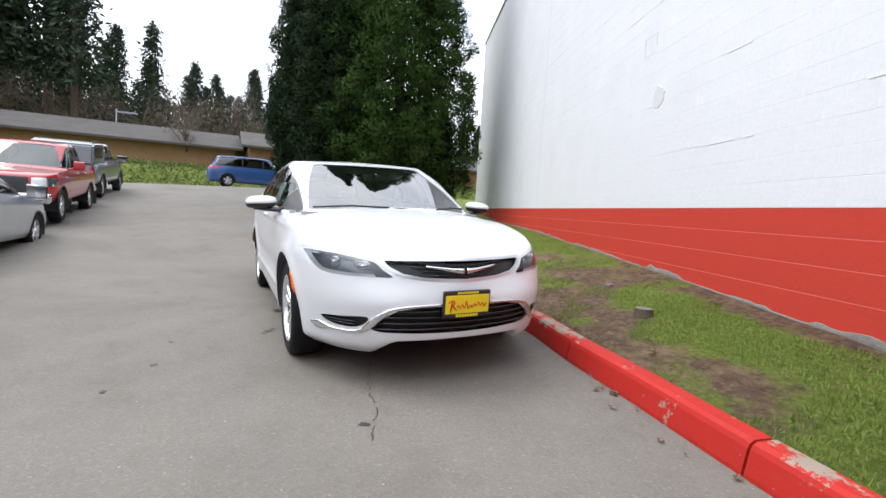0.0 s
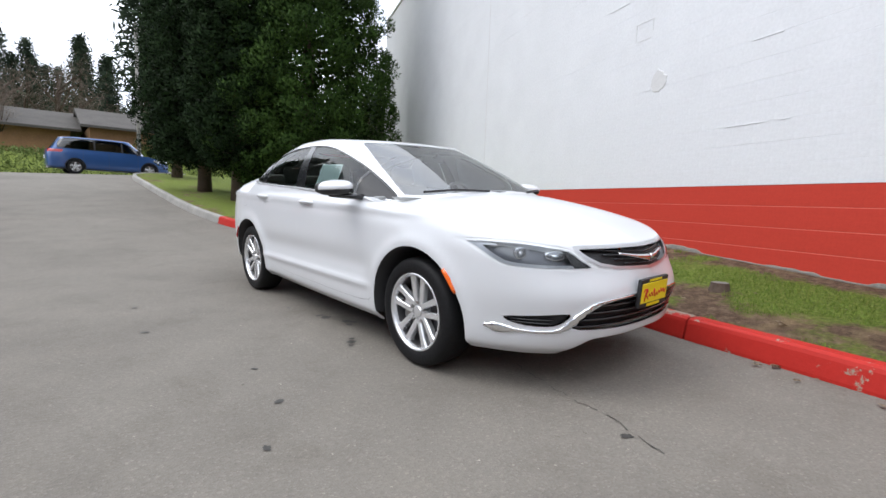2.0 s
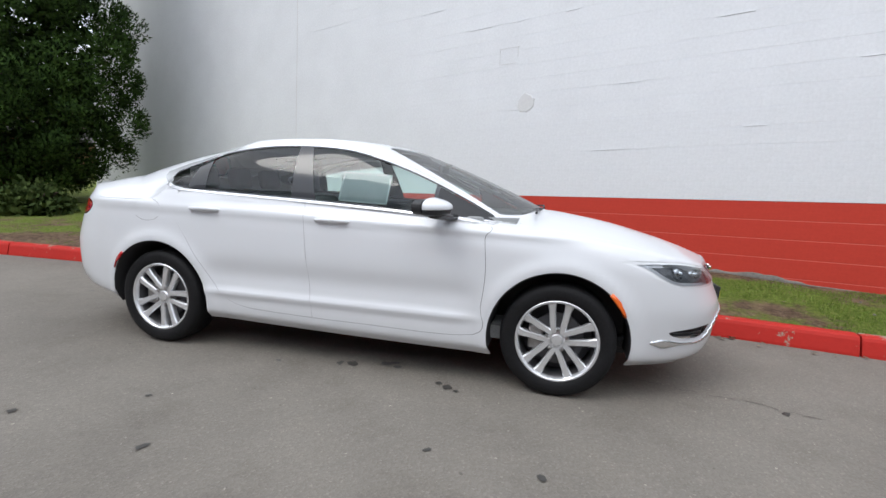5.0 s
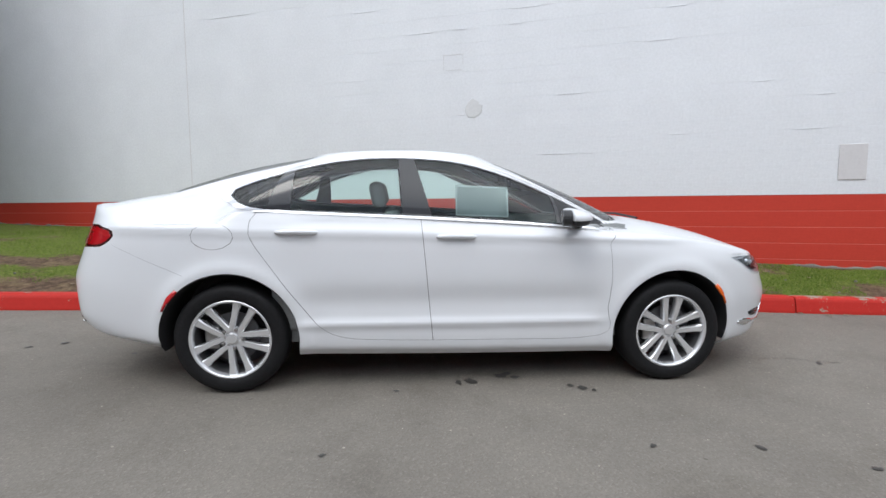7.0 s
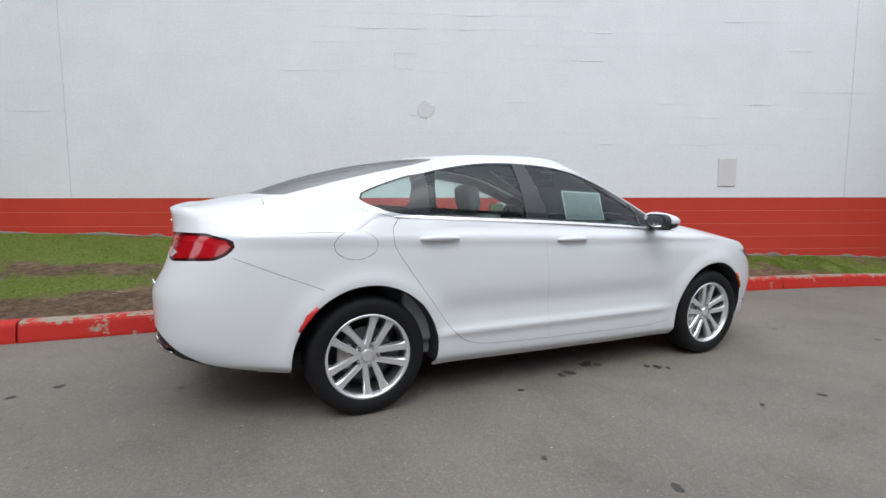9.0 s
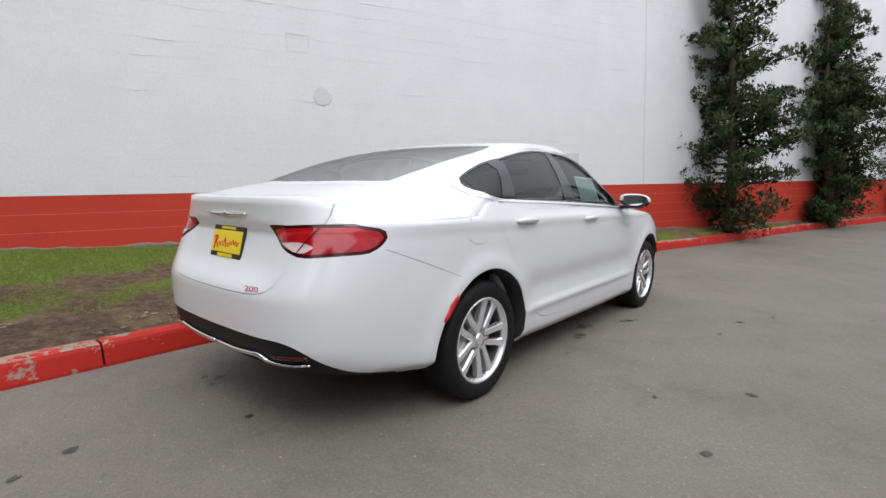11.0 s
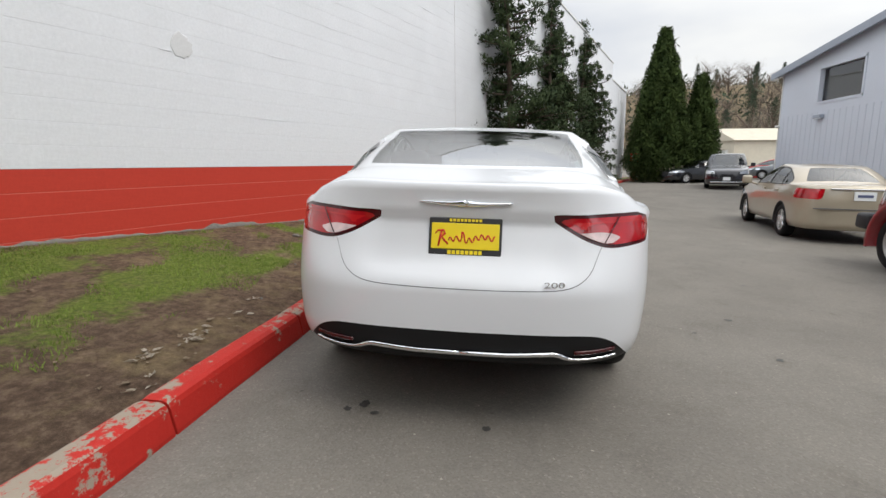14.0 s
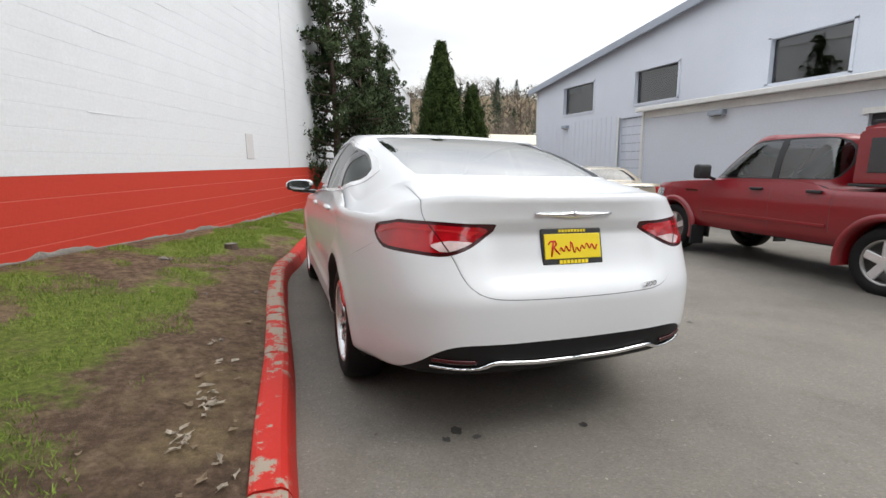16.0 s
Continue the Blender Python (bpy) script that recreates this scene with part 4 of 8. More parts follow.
        for yy, zz, rr, wide in ((0.715, 0.748, 0.03, 1.0), (0.575, 0.735, 0.024, 2.3)):
            bm = bmesh.new()
            lathe(bm, [(0.001, 0.02), (rr * 0.55, 0.014), (rr * 0.72, 0.0), (rr * 0.8, -0.004), (rr, 0.006), (rr * 1.1, -0.03)], steps=20)
            for v in bm.verts:
                v.co.x *= wide
            bmesh.ops.transform(bm, matrix=Matrix.Translation((skin_x(D, yy, zz) - 0.042, s * yy, zz)) @ pose(0, 0, 0, 0, 0, -90 + s * 38), verts=bm.verts)
            part("projector", bm, M["lamp_silver"], lp, "round lamp reflector", smooth=True)
        tp = skin_part("tail_lamp", D, tlens, M["tail_red"], CAR, "red tail lamp", side=s, offset=0.001, rim=0.01)
        skin_part("lamp_rim", D, trim, M["tail_dark"], tp, "dark lamp border", side=s, offset=-0.002)
        clear = [(0.468, 0.922), (0.6, 0.924), (0.66, 0.905), (0.645, 0.884), (0.6, 0.878), (0.535, 0.886)]
        D2, cl, _ = cut(D, tlens, lambda D: yz(D, clear), tail)
        skin_part("clear_segment", D2, cl, M["tail_clear"], tp, "clear reversing lamp segment", side=s, offset=0.006)
        D2, cl, _ = strip(D, tlens, lambda D: tlf(D) - 0.036, 0.004, lambda D: tail(D) & (D[:, Z] > 0.93))
        skin_part("light_guide", D2, cl, M["red_reflector"], tp, "brighter red light guide", side=s, offset=0.003)
        D2, cl, _ = strip(D, tlens, lambda D: D[:, Y] - (0.575 + 0.6 * (D[:, Z] - 0.865)), 0.003, tail)
        skin_part("lamp_split", D2, cl, M["tail_dark"], tp, side=s, offset=0.008)
        skin_part("fog_recess", D, fog, M["black_plastic"], CAR, "black fog lamp recess", side=s, offset=-0.03)
    g = skin_part("upper_grille", D, ugr_in, M["black_plastic"], CAR, "black mesh upper grille", offset=-0.028)
    skin_part("grille_surround", D, ugr_rim, M["satin"], g, "thin satin chrome grille surround", offset=0.003, rim=0.006)
    g2 = skin_part("lower_grille", D, lgr, M["black_plastic"], CAR, "black lower grille", offset=-0.04)
    skin_part("rear_valance", D, val, M["black_trim"], CAR, "black lower bumper panel", offset=-0.006)
    return D, F, g, g2, {"lower": lower, "grille": grille, "slot": slot}


def skin_x(D, y, z, front=True):
    """The skin's x at a place of the nose or tail."""
    pick = D[(D[:, 0] > 1.0) if front else (D[:, 0] < -1.0)]
    d = (pick[:, 1] - abs(y)) ** 2 + (pick[:, 2] - z) ** 2
    i = np.argsort(d)[:4]
    w = 1 / (d[i] + 1e-6)
    return float((pick[i, 0] * w).sum() / w.sum())


def skin_y(D, x, z):
    pick = D[(D[:, 1] > 0.4) & (D[:, 7] < 2.9)]
    d = (pick[:, 0] - x) ** 2 + (pick[:, 2] - z) ** 2
    i = np.argsort(d)[:4]
    w = 1 / (d[i] + 1e-6)
    return float((pick[i, 1] * w).sum() / w.sum())


SKIN, SKIN_F, UPPER_GRILLE, LOWER_GRILLE, NOSE = sedan_body()


def ribbon(name, pts, width, mat, parent, label="", thick=0.006):
    """A flat bright strip along points (x, y, z), facing outwards from the car's middle."""
    bm = bmesh.new()
    rings = []
    p = [Vector(q) for q in pts]
    for i, q in enumerate(p):
        d = (p[min(i + 1, len(p) - 1)] - p[max(i - 1, 0)]).normalized()
        out = Vector((q.x * 0.35, q.y, 0)).normalized() if abs(q.x) < 1.7 else Vector((1 if q.x > 0 else -1, 0.55 * q.y, 0)).normalized()
        up = out.cross(d).normalized()
        w = width[i] if isinstance(width, (list, tuple)) else width
        rings.append([bm.verts.new(q + up * a * w + out * b) for a, b in ((-0.5, -thick), (-0.5, thick * 0.4), (-0.25, thick), (0.25, thick), (0.5, thick * 0.4), (0.5, -thick))])
    for r, s in zip(rings, rings[1:]):
        for k in range(6):
            bm.faces.new((r[k], r[(k + 1) % 6], s[(k + 1) % 6], s[k]))
    bm.faces.new(rings[0])
    bm.faces.new(rings[-1][::-1])
    bmesh.ops.recalc_face_normals(bm, faces=bm.faces[:])
    return part(name, bm, mat, parent, label, smooth=True)


def nose_line(yz, off=0.0, front=True, per=6):
    q = spline(yz, per)
    return [(skin_x(SKIN, y, z, front) + (off if front else -off), y, z) for y, z in q]


def sedan_wheel(x, s, turn):
    """A wheel at the axle x on side s, outer face turned to s."""
    w = empty("wheel", pose(x, s * 0.80, 0.332, 0, 0, 0 if s > 0 else 180), "", "")
    w.parent = CAR
    w["label"] = "silver ten-spoke alloy wheel with a black tyre"
    t = bmesh.new()
    lathe(t, [(0.232, 0.098), (0.24, 0.107), (0.265, 0.115), (0.295, 0.114), (0.318, 0.104), (0.328, 0.085), (0.333, 0.05), (0.333, -0.05), (0.328, -0.085), (0.318, -0.104), (0.26, -0.11), (0.232, -0.1)], steps=64)
    part("tyre", t, M["rubber"], w, "black rubber tyre", smooth=True)
    r = bmesh.new()
    lathe(r, [(0.238, 0.106), (0.233, 0.111), (0.224, 0.105), (0.219, 0.088), (0.216, 0.075)], steps=64)
    part("rim_lip", r, M["alloy"], w, smooth=True)
    r = bmesh.new()
    lathe(r, [(0.216, 0.075), (0.21, 0.02), (0.21, -0.1)], steps=48)
    part("rim_barrel", r, M["barrel"], w, "dark inside of the rim", smooth=True)
    k = bmesh.new()
    for i in range(5):
        for e in (-1, 1):
            a0 = 2 * math.pi * i / 5 + turn
            pts = []
            for f in (0, 0.2, 0.45, 0.7, 0.88, 1):
                rr, off = 0.048 + 0.18 * f, e * (0.024 + 0.027 * f)
                aa = a0 + math.asin(off / rr) * 1.0
                hw = 0.0172 + 0.004 * f + 0.008 * sstep(0.75, 1.0, f)
                yy = 0.072 + 0.022 * f - 0.008 * f * f
                c, sn = math.cos(aa), math.sin(aa)
                cx, cz = rr * c, rr * sn
                nx, nz = -math.sin(a0), math.cos(a0)
                pts.append([k.verts.new((cx + nx * hw * q, yy + h, cz + nz * hw * q)) for q, h in ((-1, -0.035), (-1, -0.004), (-0.72, 0.004), (0.72, 0.004), (1, -0.004), (1, -0.035))])
            for p, q in zip(pts, pts[1:]):
                for j in range(6):
                    k.faces.new((p[j], p[(j + 1) % 6], q[(j + 1) % 6], q[j]))
    lathe(k, [(0.001, 0.084), (0.03, 0.082), (0.036, 0.074), (0.058, 0.07), (0.07, 0.06), (0.072, 0.02)], steps=40)
    bmesh.ops.recalc_face_normals(k, faces=k.faces[:])
    part("spokes", k, M["alloy"], w)
    for i in range(5):
        a = 2 * math.pi * i / 5 + turn
        n = bmesh.new()
        lathe(n, [(0.001, 0.09), (0.008, 0.089), (0.010, 0.084), (0.0105, 0.06)], steps=8, center=(0.06 * math.cos(a), 0, 0.06 * math.sin(a)))
        part("wheel_nut", n, M["steel"], w, "dark wheel nut")
    d = bmesh.new()
    lathe(d, [(0.07, 0.03), (0.152, 0.03), (0.152, 0.018), (0.07, 0.018)], steps=40, closed=True)
    part("brake_disc", d, M["barrel"], w, "dark steel brake disc")
    c = bmesh.new()
    add_box(c, 0.08, 0.165, -0.01, 0.055, -0.07, 0.07, bevel=0.012)
    part("brake_caliper", c, M["steel"], w)
    h = bmesh.new()
    lathe(h, [(0.001, -0.03), (0.2, -0.03), (0.2, -0.1)], steps=32)
    part("wheel_backing", h, M["black_plastic"], w)


for axle in AXLES:
    for s in (1, -1):
        sedan_wheel(axle, s, 1.97 if axle < 0 else 1.62)
        bm = bmesh.new()
        arc = [math.pi * (1.06 - 1.12 * k / 28) for k in range(29)]
        lip = []
        rows = []
        for t in arc:
            px, pz = axle + ARCH_R * math.cos(t), 0.33 + ARCH_R * math.sin(t)
            yo = skin_y(SKIN, axle + (ARCH_R + 0.012) * math.cos(t), max(0.24, 0.33 + (ARCH_R + 0.012) * math.sin(t)))
            rows.append([bm.verts.new((axle + rr * math.cos(t), s * yy, 0.33 + rr * math.sin(t))) for rr, yy in ((ARCH_R + 0.003, yo - 0.001), (ARCH_R - 0.008, yo - 0.012), (ARCH_R - 0.006, 0.55))])
        for p, q in zip(rows, rows[1:]):
            for j in range(2):
                bm.faces.new((p[j], p[j + 1], q[j + 1], q[j]))
        bmesh.ops.recalc_face_normals(bm, faces=bm.faces[:])
        part("wheel_arch", bm, M["black_plastic"], CAR, "black wheel arch liner", smooth=True)
        bm = bmesh.new()
        add_box(bm, axle - 0.41, axle + 0.41, s * 0.54 - 0.01, s * 0.54 + 0.01, 0.2, 0.74)
        part("wheel_well", bm, M["black_plastic"], CAR)

part("underbody", box(-1.9, 1.8, -0.6, 0.6, 0.24, 0.32, bevel=0.03), M["black_plastic"], CAR, "dark underbody")
part("underbody", box(-0.93, 0.93, -0.83, 0.83, 0.215, 0.27, bevel=0.02), M["black_plastic"], CAR)


def sedan_details():
    # grille slats and emblem bars
    for k in range(5):
        z = 0.338 + 0.036 * k
        half = 0.56 - 0.028 * k - (0.06 if k == 0 else 0)
        ribbon("grille_slat", nose_line([(-half, z), (-half / 2, z - 0.004), (0, z - 0.005), (half / 2, z - 0.004), (half, z)], -0.018), 0.011, M["black_gloss"], LOWER_GRILLE, "gloss black slat", 0.012)
    for k in range(5):
        z = 0.662 + 0.02 * k
        half = 0.12 + 0.065 * k
        ribbon("grille_bar", nose_line([(-half, z + 0.012 * k * 0.4), (0, z), (half, z + 0.012 * k * 0.4)], -0.014), 0.006, M["black_gloss"], UPPER_GRILLE, "", 0.006)
    for s in (1, -1):
        wing = nose_line([(s * 0.012, 0.712), (s * 0.09, 0.72), (s * 0.235, 0.741)], 0.014)
        ribbon("emblem_wing", wing, [0.036 - 0.026 * i / (len(wing) - 1) for i in range(len(wing))], M["chrome"], UPPER_GRILLE, "chrome emblem bar", 0.008)
        # chrome sweep round the lower grille and under the fog recess
        sweep = nose_line([(s * 0.832, 0.362), (s * 0.79, 0.357), (s * 0.735, 0.352), (s * 0.655, 0.35), (s * 0.59, 0.366), (s * 0.535, 0.425), (s * 0.47, 0.483), (s * 0.41, 0.504), (s * 0.3, 0.514), (s * 0.15, 0.52), (0, 0.521)], 0.004)
        n = len(sweep)
        ribbon("chrome_sweep", sweep, [0.014 + 0.03 * math.exp(-((i / n - 0.48) / 0.1) ** 2) + 0.036 * math.exp(-((i / n - 0.08) / 0.07) ** 2) * min(1.0, 0.15 + i / n * 14) for i in range(n)], M["chrome"], LOWER_GRILLE, "chrome lower grille surround")
        for k in range(2):
            ribbon("fog_bar", nose_line([(s * 0.62, 0.392 + 0.02 * k), (s * 0.765, 0.398 + 0.015 * k)], -0.012), 0.008, M["black_gloss"], CAR)
        # rear chrome strip, stepping up between the exhaust corners
        strip = nose_line([(s * 0.665, 0.402), (s * 0.61, 0.395), (s * 0.53, 0.388), (s * 0.46, 0.392), (s * 0.4, 0.413), (s * 0.34, 0.41), (s * 0.2, 0.399), (0, 0.396)], 0.007, False)
        n = len(strip)
        ribbon("bumper_chrome", strip, [0.012 + 0.008 * sstep(0.35, 0.5, i / n) for i in range(n)], M["chrome"], CAR, "chrome strip on the rear bumper", 0.008)
        ribbon("rear_reflector", nose_line([(s * 0.66, 0.432), (s * 0.58, 0.424), (s * 0.48, 0.418)], 0.0, False), 0.018, M["tail_dark"], CAR, "dark red bumper reflector", 0.004)
        # side markers
        for x0, z0, x1, z1, mat, lb in ((1.645, 0.635, 1.73, 0.512, M["amber"], "amber side marker"), (-1.648, 0.638, -1.737, 0.52, M["red_reflector"], "red side marker")):
            line = []
            for k in range(6):
                f = k / 5
                x, z = x0 + (x1 - x0) * f + 0.012 * math.sin(math.pi * f) * (1 if x0 > 0 else -1), z0 + (z1 - z0) * f
                line.append((x, s * (skin_y(SKIN, x, z) + 0.001), z))
            ribbon("side_marker", line, [0.02, 0.028, 0.032, 0.032, 0.028, 0.018], mat, CAR, lb, 0.006)
        # door handles
        for x0 in (-0.97, -0.035):
            z0 = 0.972 if x0 < -0.5 else 0.945
            yb = skin_y(SKIN, x0, z0)
            bm = bmesh.new()
            rings = []
            for k in range(13):
                f = k / 12 * 2 - 1
                b = 0.028 * (1 - abs(f) ** 4) ** 0.5
                hz = 0.006 + 0.011 * (1 - f * f) ** 0.5
                rings.append([bm.verts.new((x0 + 0.125 * f, s * (yb - 0.004 + b * c), z0 + hz * d + 0.004 * (1 - f * f))) for c, d in ((0.0, -0.9), (0.55, -1), (1, -0.35), (1, 0.35), (0.55, 1), (0.0, 0.9))])
            for p, q in zip(rings, rings[1:]):
                for j in range(6):
                    bm.faces.new((p[j], p[(j + 1) % 6], q[(j + 1) % 6], q[j]))
            bm.faces.new(rings[0])
            bm.faces.new(rings[-1][::-1])
            bmesh.ops.recalc_face_normals(bm, faces=bm.faces[:])
            part("door_handle", bm, M["car_white"], CAR, "white pull handle", smooth=True)
        # mirror
        mr = empty("door_mirror", pose(0.63, s * 0.90, 0.985), "", "")
        mr.parent = CAR
        mr["label"] = "white door mirror with a black lower half"

        def shell(up, low, grow):
            bm = bmesh.new()
            bmesh.ops.create_uvsphere(bm, u_segments=28, v_segments=16, radius=1)
            for v in bm.verts:
                x, y, z = v.co
                x = x * (0.115 if x > 0 else 0.03)
                h = up * abs(z) ** 0.62 * (1 - 0.3 * max(0.0, x) / 0.115) if z > 0 else -low * abs(z) ** 0.5
                v.co = (grow * x + 0.01 - 0.02 * abs(y), s * (0.12 + 0.125 * grow * math.copysign(abs(y) ** 0.75, y)), 0.078 + h - 0.008 * y)
            return bm
        part("mirror_base", shell(0.004, 0.045, 0.93), M["black_plastic"], mr, "black lower half of the mirror", smooth=True)
        bm = shell(0.058, 0.006, 1.0)
        part("mirror_cap", bm, M["car_white"], mr, "white mirror cap", smooth=True)
        # the glass turns in towards the driver, in a black bezel
        for grow, back, thick, mt, nm, lb in ((1.22, 0.0, 0.05, "black_plastic", "mirror_bezel", "black mirror bezel"), (1.0, 0.004, 0.006, "chrome", "mirror_glass", "mirror glass")):
            bm = bmesh.new()
            bmesh.ops.create_circle(bm, segments=28, radius=1, cap_ends=True)
            for v in bm.verts:
                p, q = v.co.x, v.co.y
                yy = 0.092 * grow * math.copysign(abs(p) ** 0.75, p)
                v.co = (-0.05 - back - 0.28 * yy, s * (0.122 + yy), 0.08 + 0.038 * grow * math.copysign(abs(q) ** 0.7, q))
            base = list(bm.faces)
            ext = bmesh.ops.extrude_face_region(bm, geom=base)
            for v in (g for g in ext["geom"] if isinstance(g, bmesh.types.BMVert)):
                v.co.x += thick
            bmesh.ops.recalc_face_normals(bm, faces=bm.faces[:])
            part(nm, bm, M[mt], mr, lb)
        bm = bmesh.new()
        add_tube(bm, [(0.1, -s * 0.04, 0.02), (0.07, s * 0.03, 0.03), (0.035, s * 0.1, 0.036), (0.02, s * 0.18, 0.042)], [0.035, 0.032, 0.03, 0.02], 12)
        for v in bm.verts:
            v.co.z = 0.02 + (v.co.z - 0.02) * 0.62
        part("mirror_foot", bm, M["black_gloss"], mr, "black mirror foot", smooth=True)
        # wipers on the scuttle
        a, b = ((0.30, 0.62) if s > 0 else (-0.72, -0.1))
        bm = bmesh.new()
        add_tube(bm, [(1.2, a + 0.02, 1.05), (1.19, (a + b) / 2, 1.066), (1.2 - 0.12 * (abs(b) > 0.5), b, 1.058)], 0.008, 6)
        part("wiper", bm, M["black_plastic"], CAR, "black wiper arm")
    # cowl
    ribbon("scuttle_panel", [(1.1, -0.5, 1.012), (1.16, -0.35, 1.024), (1.21, 0, 1.034), (1.16, 0.35, 1.024), (1.1, 0.5, 1.012)], 0.05, M["black_plastic"], CAR, "black scuttle panel")
    # plates
    for front in (True, False):
        x = 2.385 if front else -2.322
        z = 0.522 if front else 0.886
        d = 1 if front else -1
        p = empty("number_plate", pose(x, 0, z, 0, 0, 90 if front else -90) @ pose(0, 0, 0, 4 if front else -13), "", "")
        p.parent = CAR
        p["label"] = "yellow dealer plate in a black frame with red lettering"
        part("plate_frame", box(-0.157, 0.157, -0.012, 0.012, -0.081, 0.081, bevel=0.006), M["black_plastic"], p, "black plate frame")
        part("plate_face", box(-0.146, 0.146, -0.016, 0.0, -0.055, 0.057, bevel=0.003), M["plate_yellow"], p, "yellow plate face")
        for n, w, gap, z0, z1 in ((9, 0.0115, 0.016, 0.064, 0.076), (8, 0.0145, 0.019, -0.077, -0.06)):
            for k in range(n):
                a = (k - (n - 1) / 2) * gap
                part("plate_strip", box(a - w / 2, a + w / 2, -0.0145, 0, z0, z1), M["plate_yellow"], p)
        # red flourish in place of the lettering: a tall loop, a run of small waves and a tail
        bm = bmesh.new()
        add_tube(bm, [(-0.128, -0.016, 0.02), (-0.115, -0.016, 0.034), (-0.09, -0.016, 0.033), (-0.085, -0.016, 0.018), (-0.1, -0.016, 0.006), (-0.09, -0.016, -0.01), (-0.075, -0.016, -0.028)], [0.002, 0.004, 0.005, 0.005, 0.004, 0.005, 0.004], 6)
        add_tube(bm, [(-0.1, -0.016, 0.03), (-0.108, -0.016, 0.0), (-0.118, -0.016, -0.034)], [0.005, 0.0055, 0.004], 6)
        wave = [(-0.072 + 0.2 * f, -0.016, -0.012 + 0.011 * math.sin(f * 46) + (0.024 if 0.3 < f < 0.34 else 0.0) + 0.006 * math.sin(f * 11)) for f in [k / 56 for k in range(57)]]
        add_tube(bm, wave, 0.0036, 6)
        bmesh.ops.transform(bm, matrix=pose(0, 0, 0, 0, -5, 0), verts=bm.verts)
        part("plate_flourish", bm, M["plate_red"], p, "red painted flourish", smooth=True)
    # rear emblem and model figures
    for s in (1, -1):
        wing = nose_line([(s * 0.0, 1.03), (s * 0.07, 1.029), (s * 0.195, 1.036)], 0.007, False)
        ribbon("emblem_wing", wing, [0.03 - 0.022 * i / (len(wing) - 1) for i in range(len(wing))], M["chrome"], CAR, "chrome emblem bar on the boot lid", 0.008)
    t = bpy.data.curves.new("model_figures", "FONT")
    t.body, t.size, t.extrude, t.align_x = "200", 0.055, 0.003, "CENTER"
    tmp = bpy.data.objects.new("model_figures", t)
    scene.collection.objects.link(tmp)
    me = bpy.data.meshes.new_from_object(tmp.evaluated_get(bpy.context.evaluated_depsgraph_get()))
    bpy.data.objects.remove(tmp)
    ob = new("model_figures", me)
    me.materials.clear()
    me.materials.append(M["chrome"])
    ob.parent = CAR
    ob["label"] = "chrome model figures"
    ob.matrix_basis = Matrix.Translation((skin_x(SKIN, 0.375, 0.715, False) - 0.007, -0.378, 0.702)) @ pose(0, 0, 0, 90, 0, -90) @ pose(0, 0, 0, 0, 12, 0) @ Matrix.Diagonal((1.1, 0.62, 1, 1))
    # cabin
    part("cabin_floor", box(-1.5, 1.1, -0.8, 0.8, 0.28, 0.36), M["cabin"], CAR, "dark cabin floor")
    for s in (1, -1):
        part("door_card", box(-1.15, 0.9, s * 0.8 - 0.03, s * 0.8 + 0.03, 0.36, 1.015, bevel=0.02), M["cabin"], CAR)
    bm = bmesh.new()
    add_prism(bm, [(0.55, 0.62), (0.52, 0.9), (0.62, 1.0), (0.8, 1.015), (1.12, 1.01), (1.1, 0.6)], "y", -0.78, 0.78)
    bmesh.ops.bevel(bm, geom=bm.edges[:], offset=0.025, segments=2, affect="EDGES")
    part("dashboard", bm, M["cabin"], CAR, "black dashboard", smooth=True)
    part("parcel_shelf", box(-1.85, -1.25, -0.62, 0.62, 1.04, 1.08, bevel=0.01), M["headliner"], CAR)
    bm = bmesh.new()
    ring = [(0.37 - 0.09 * math.sin(t) * 0.4, 0.37 + 0.185 * math.cos(t), 0.95 + 0.17 * math.sin(t)) for t in [2 * math.pi * k / 24 for k in range(25)]]
    add_tube(bm, ring, 0.016, 8)
    add_tube(bm, [(0.6, 0.37, 0.88), (0.36, 0.37, 0.95)], 0.03, 8)
    add_box(bm, 0.34, 0.37, 0.2, 0.54, 0.925, 0.965, bevel=0.01)
    part("steering_wheel", bm, M["cabin"], CAR, "black steering wheel", smooth=True)

    def seat(x, y, w, rows=1):
        root = empty("seat", pose(x, y, 0.3), "", "")
        root.parent = CAR
        root["label"] = "dark cloth seat"
        part("cushion", box(-0.25, 0.27, -w, w, 0.02, 0.22, bevel=0.05), M["seat"], root, smooth=True)
        part("backrest", box(-0.07, 0.07, -w, w, 0, 0.66, bevel=0.05, m=Matrix.Translation((-0.27, 0, 0.16)) @ pose(0, 0, 0, 0, -20, 0)), M["seat"], root, smooth=True)
        for yy in ((0,) if rows == 1 else (-0.42, 0, 0.42)):
            part("headrest", box(-0.05, 0.05, yy - 0.12, yy + 0.12, 0.0, 0.18, bevel=0.04, m=Matrix.Translation((-0.55, 0, 0.8)) @ pose(0, 0, 0, 0, -12, 0)), M["seat"], root, smooth=True)
    seat(0.05, 0.38, 0.24)
    seat(0.05, -0.38, 0.24)
    seat(-0.82, 0, 0.62, 3)
    bm = bmesh.new()
    add_box(bm, 0.42, 0.45, -0.11, 0.11, 1.285, 1.345, bevel=0.012)
    add_tube(bm, [(0.45, 0, 1.33), (0.5, 0, 1.35)], 0.012, 6)
    part("inner_mirror", bm, M["cabin"], CAR, "black inner mirror")
    # the price sheet behind the front passenger's window
    y = -(skin_y(SKIN, 0.12, 1.16) - 0.03)
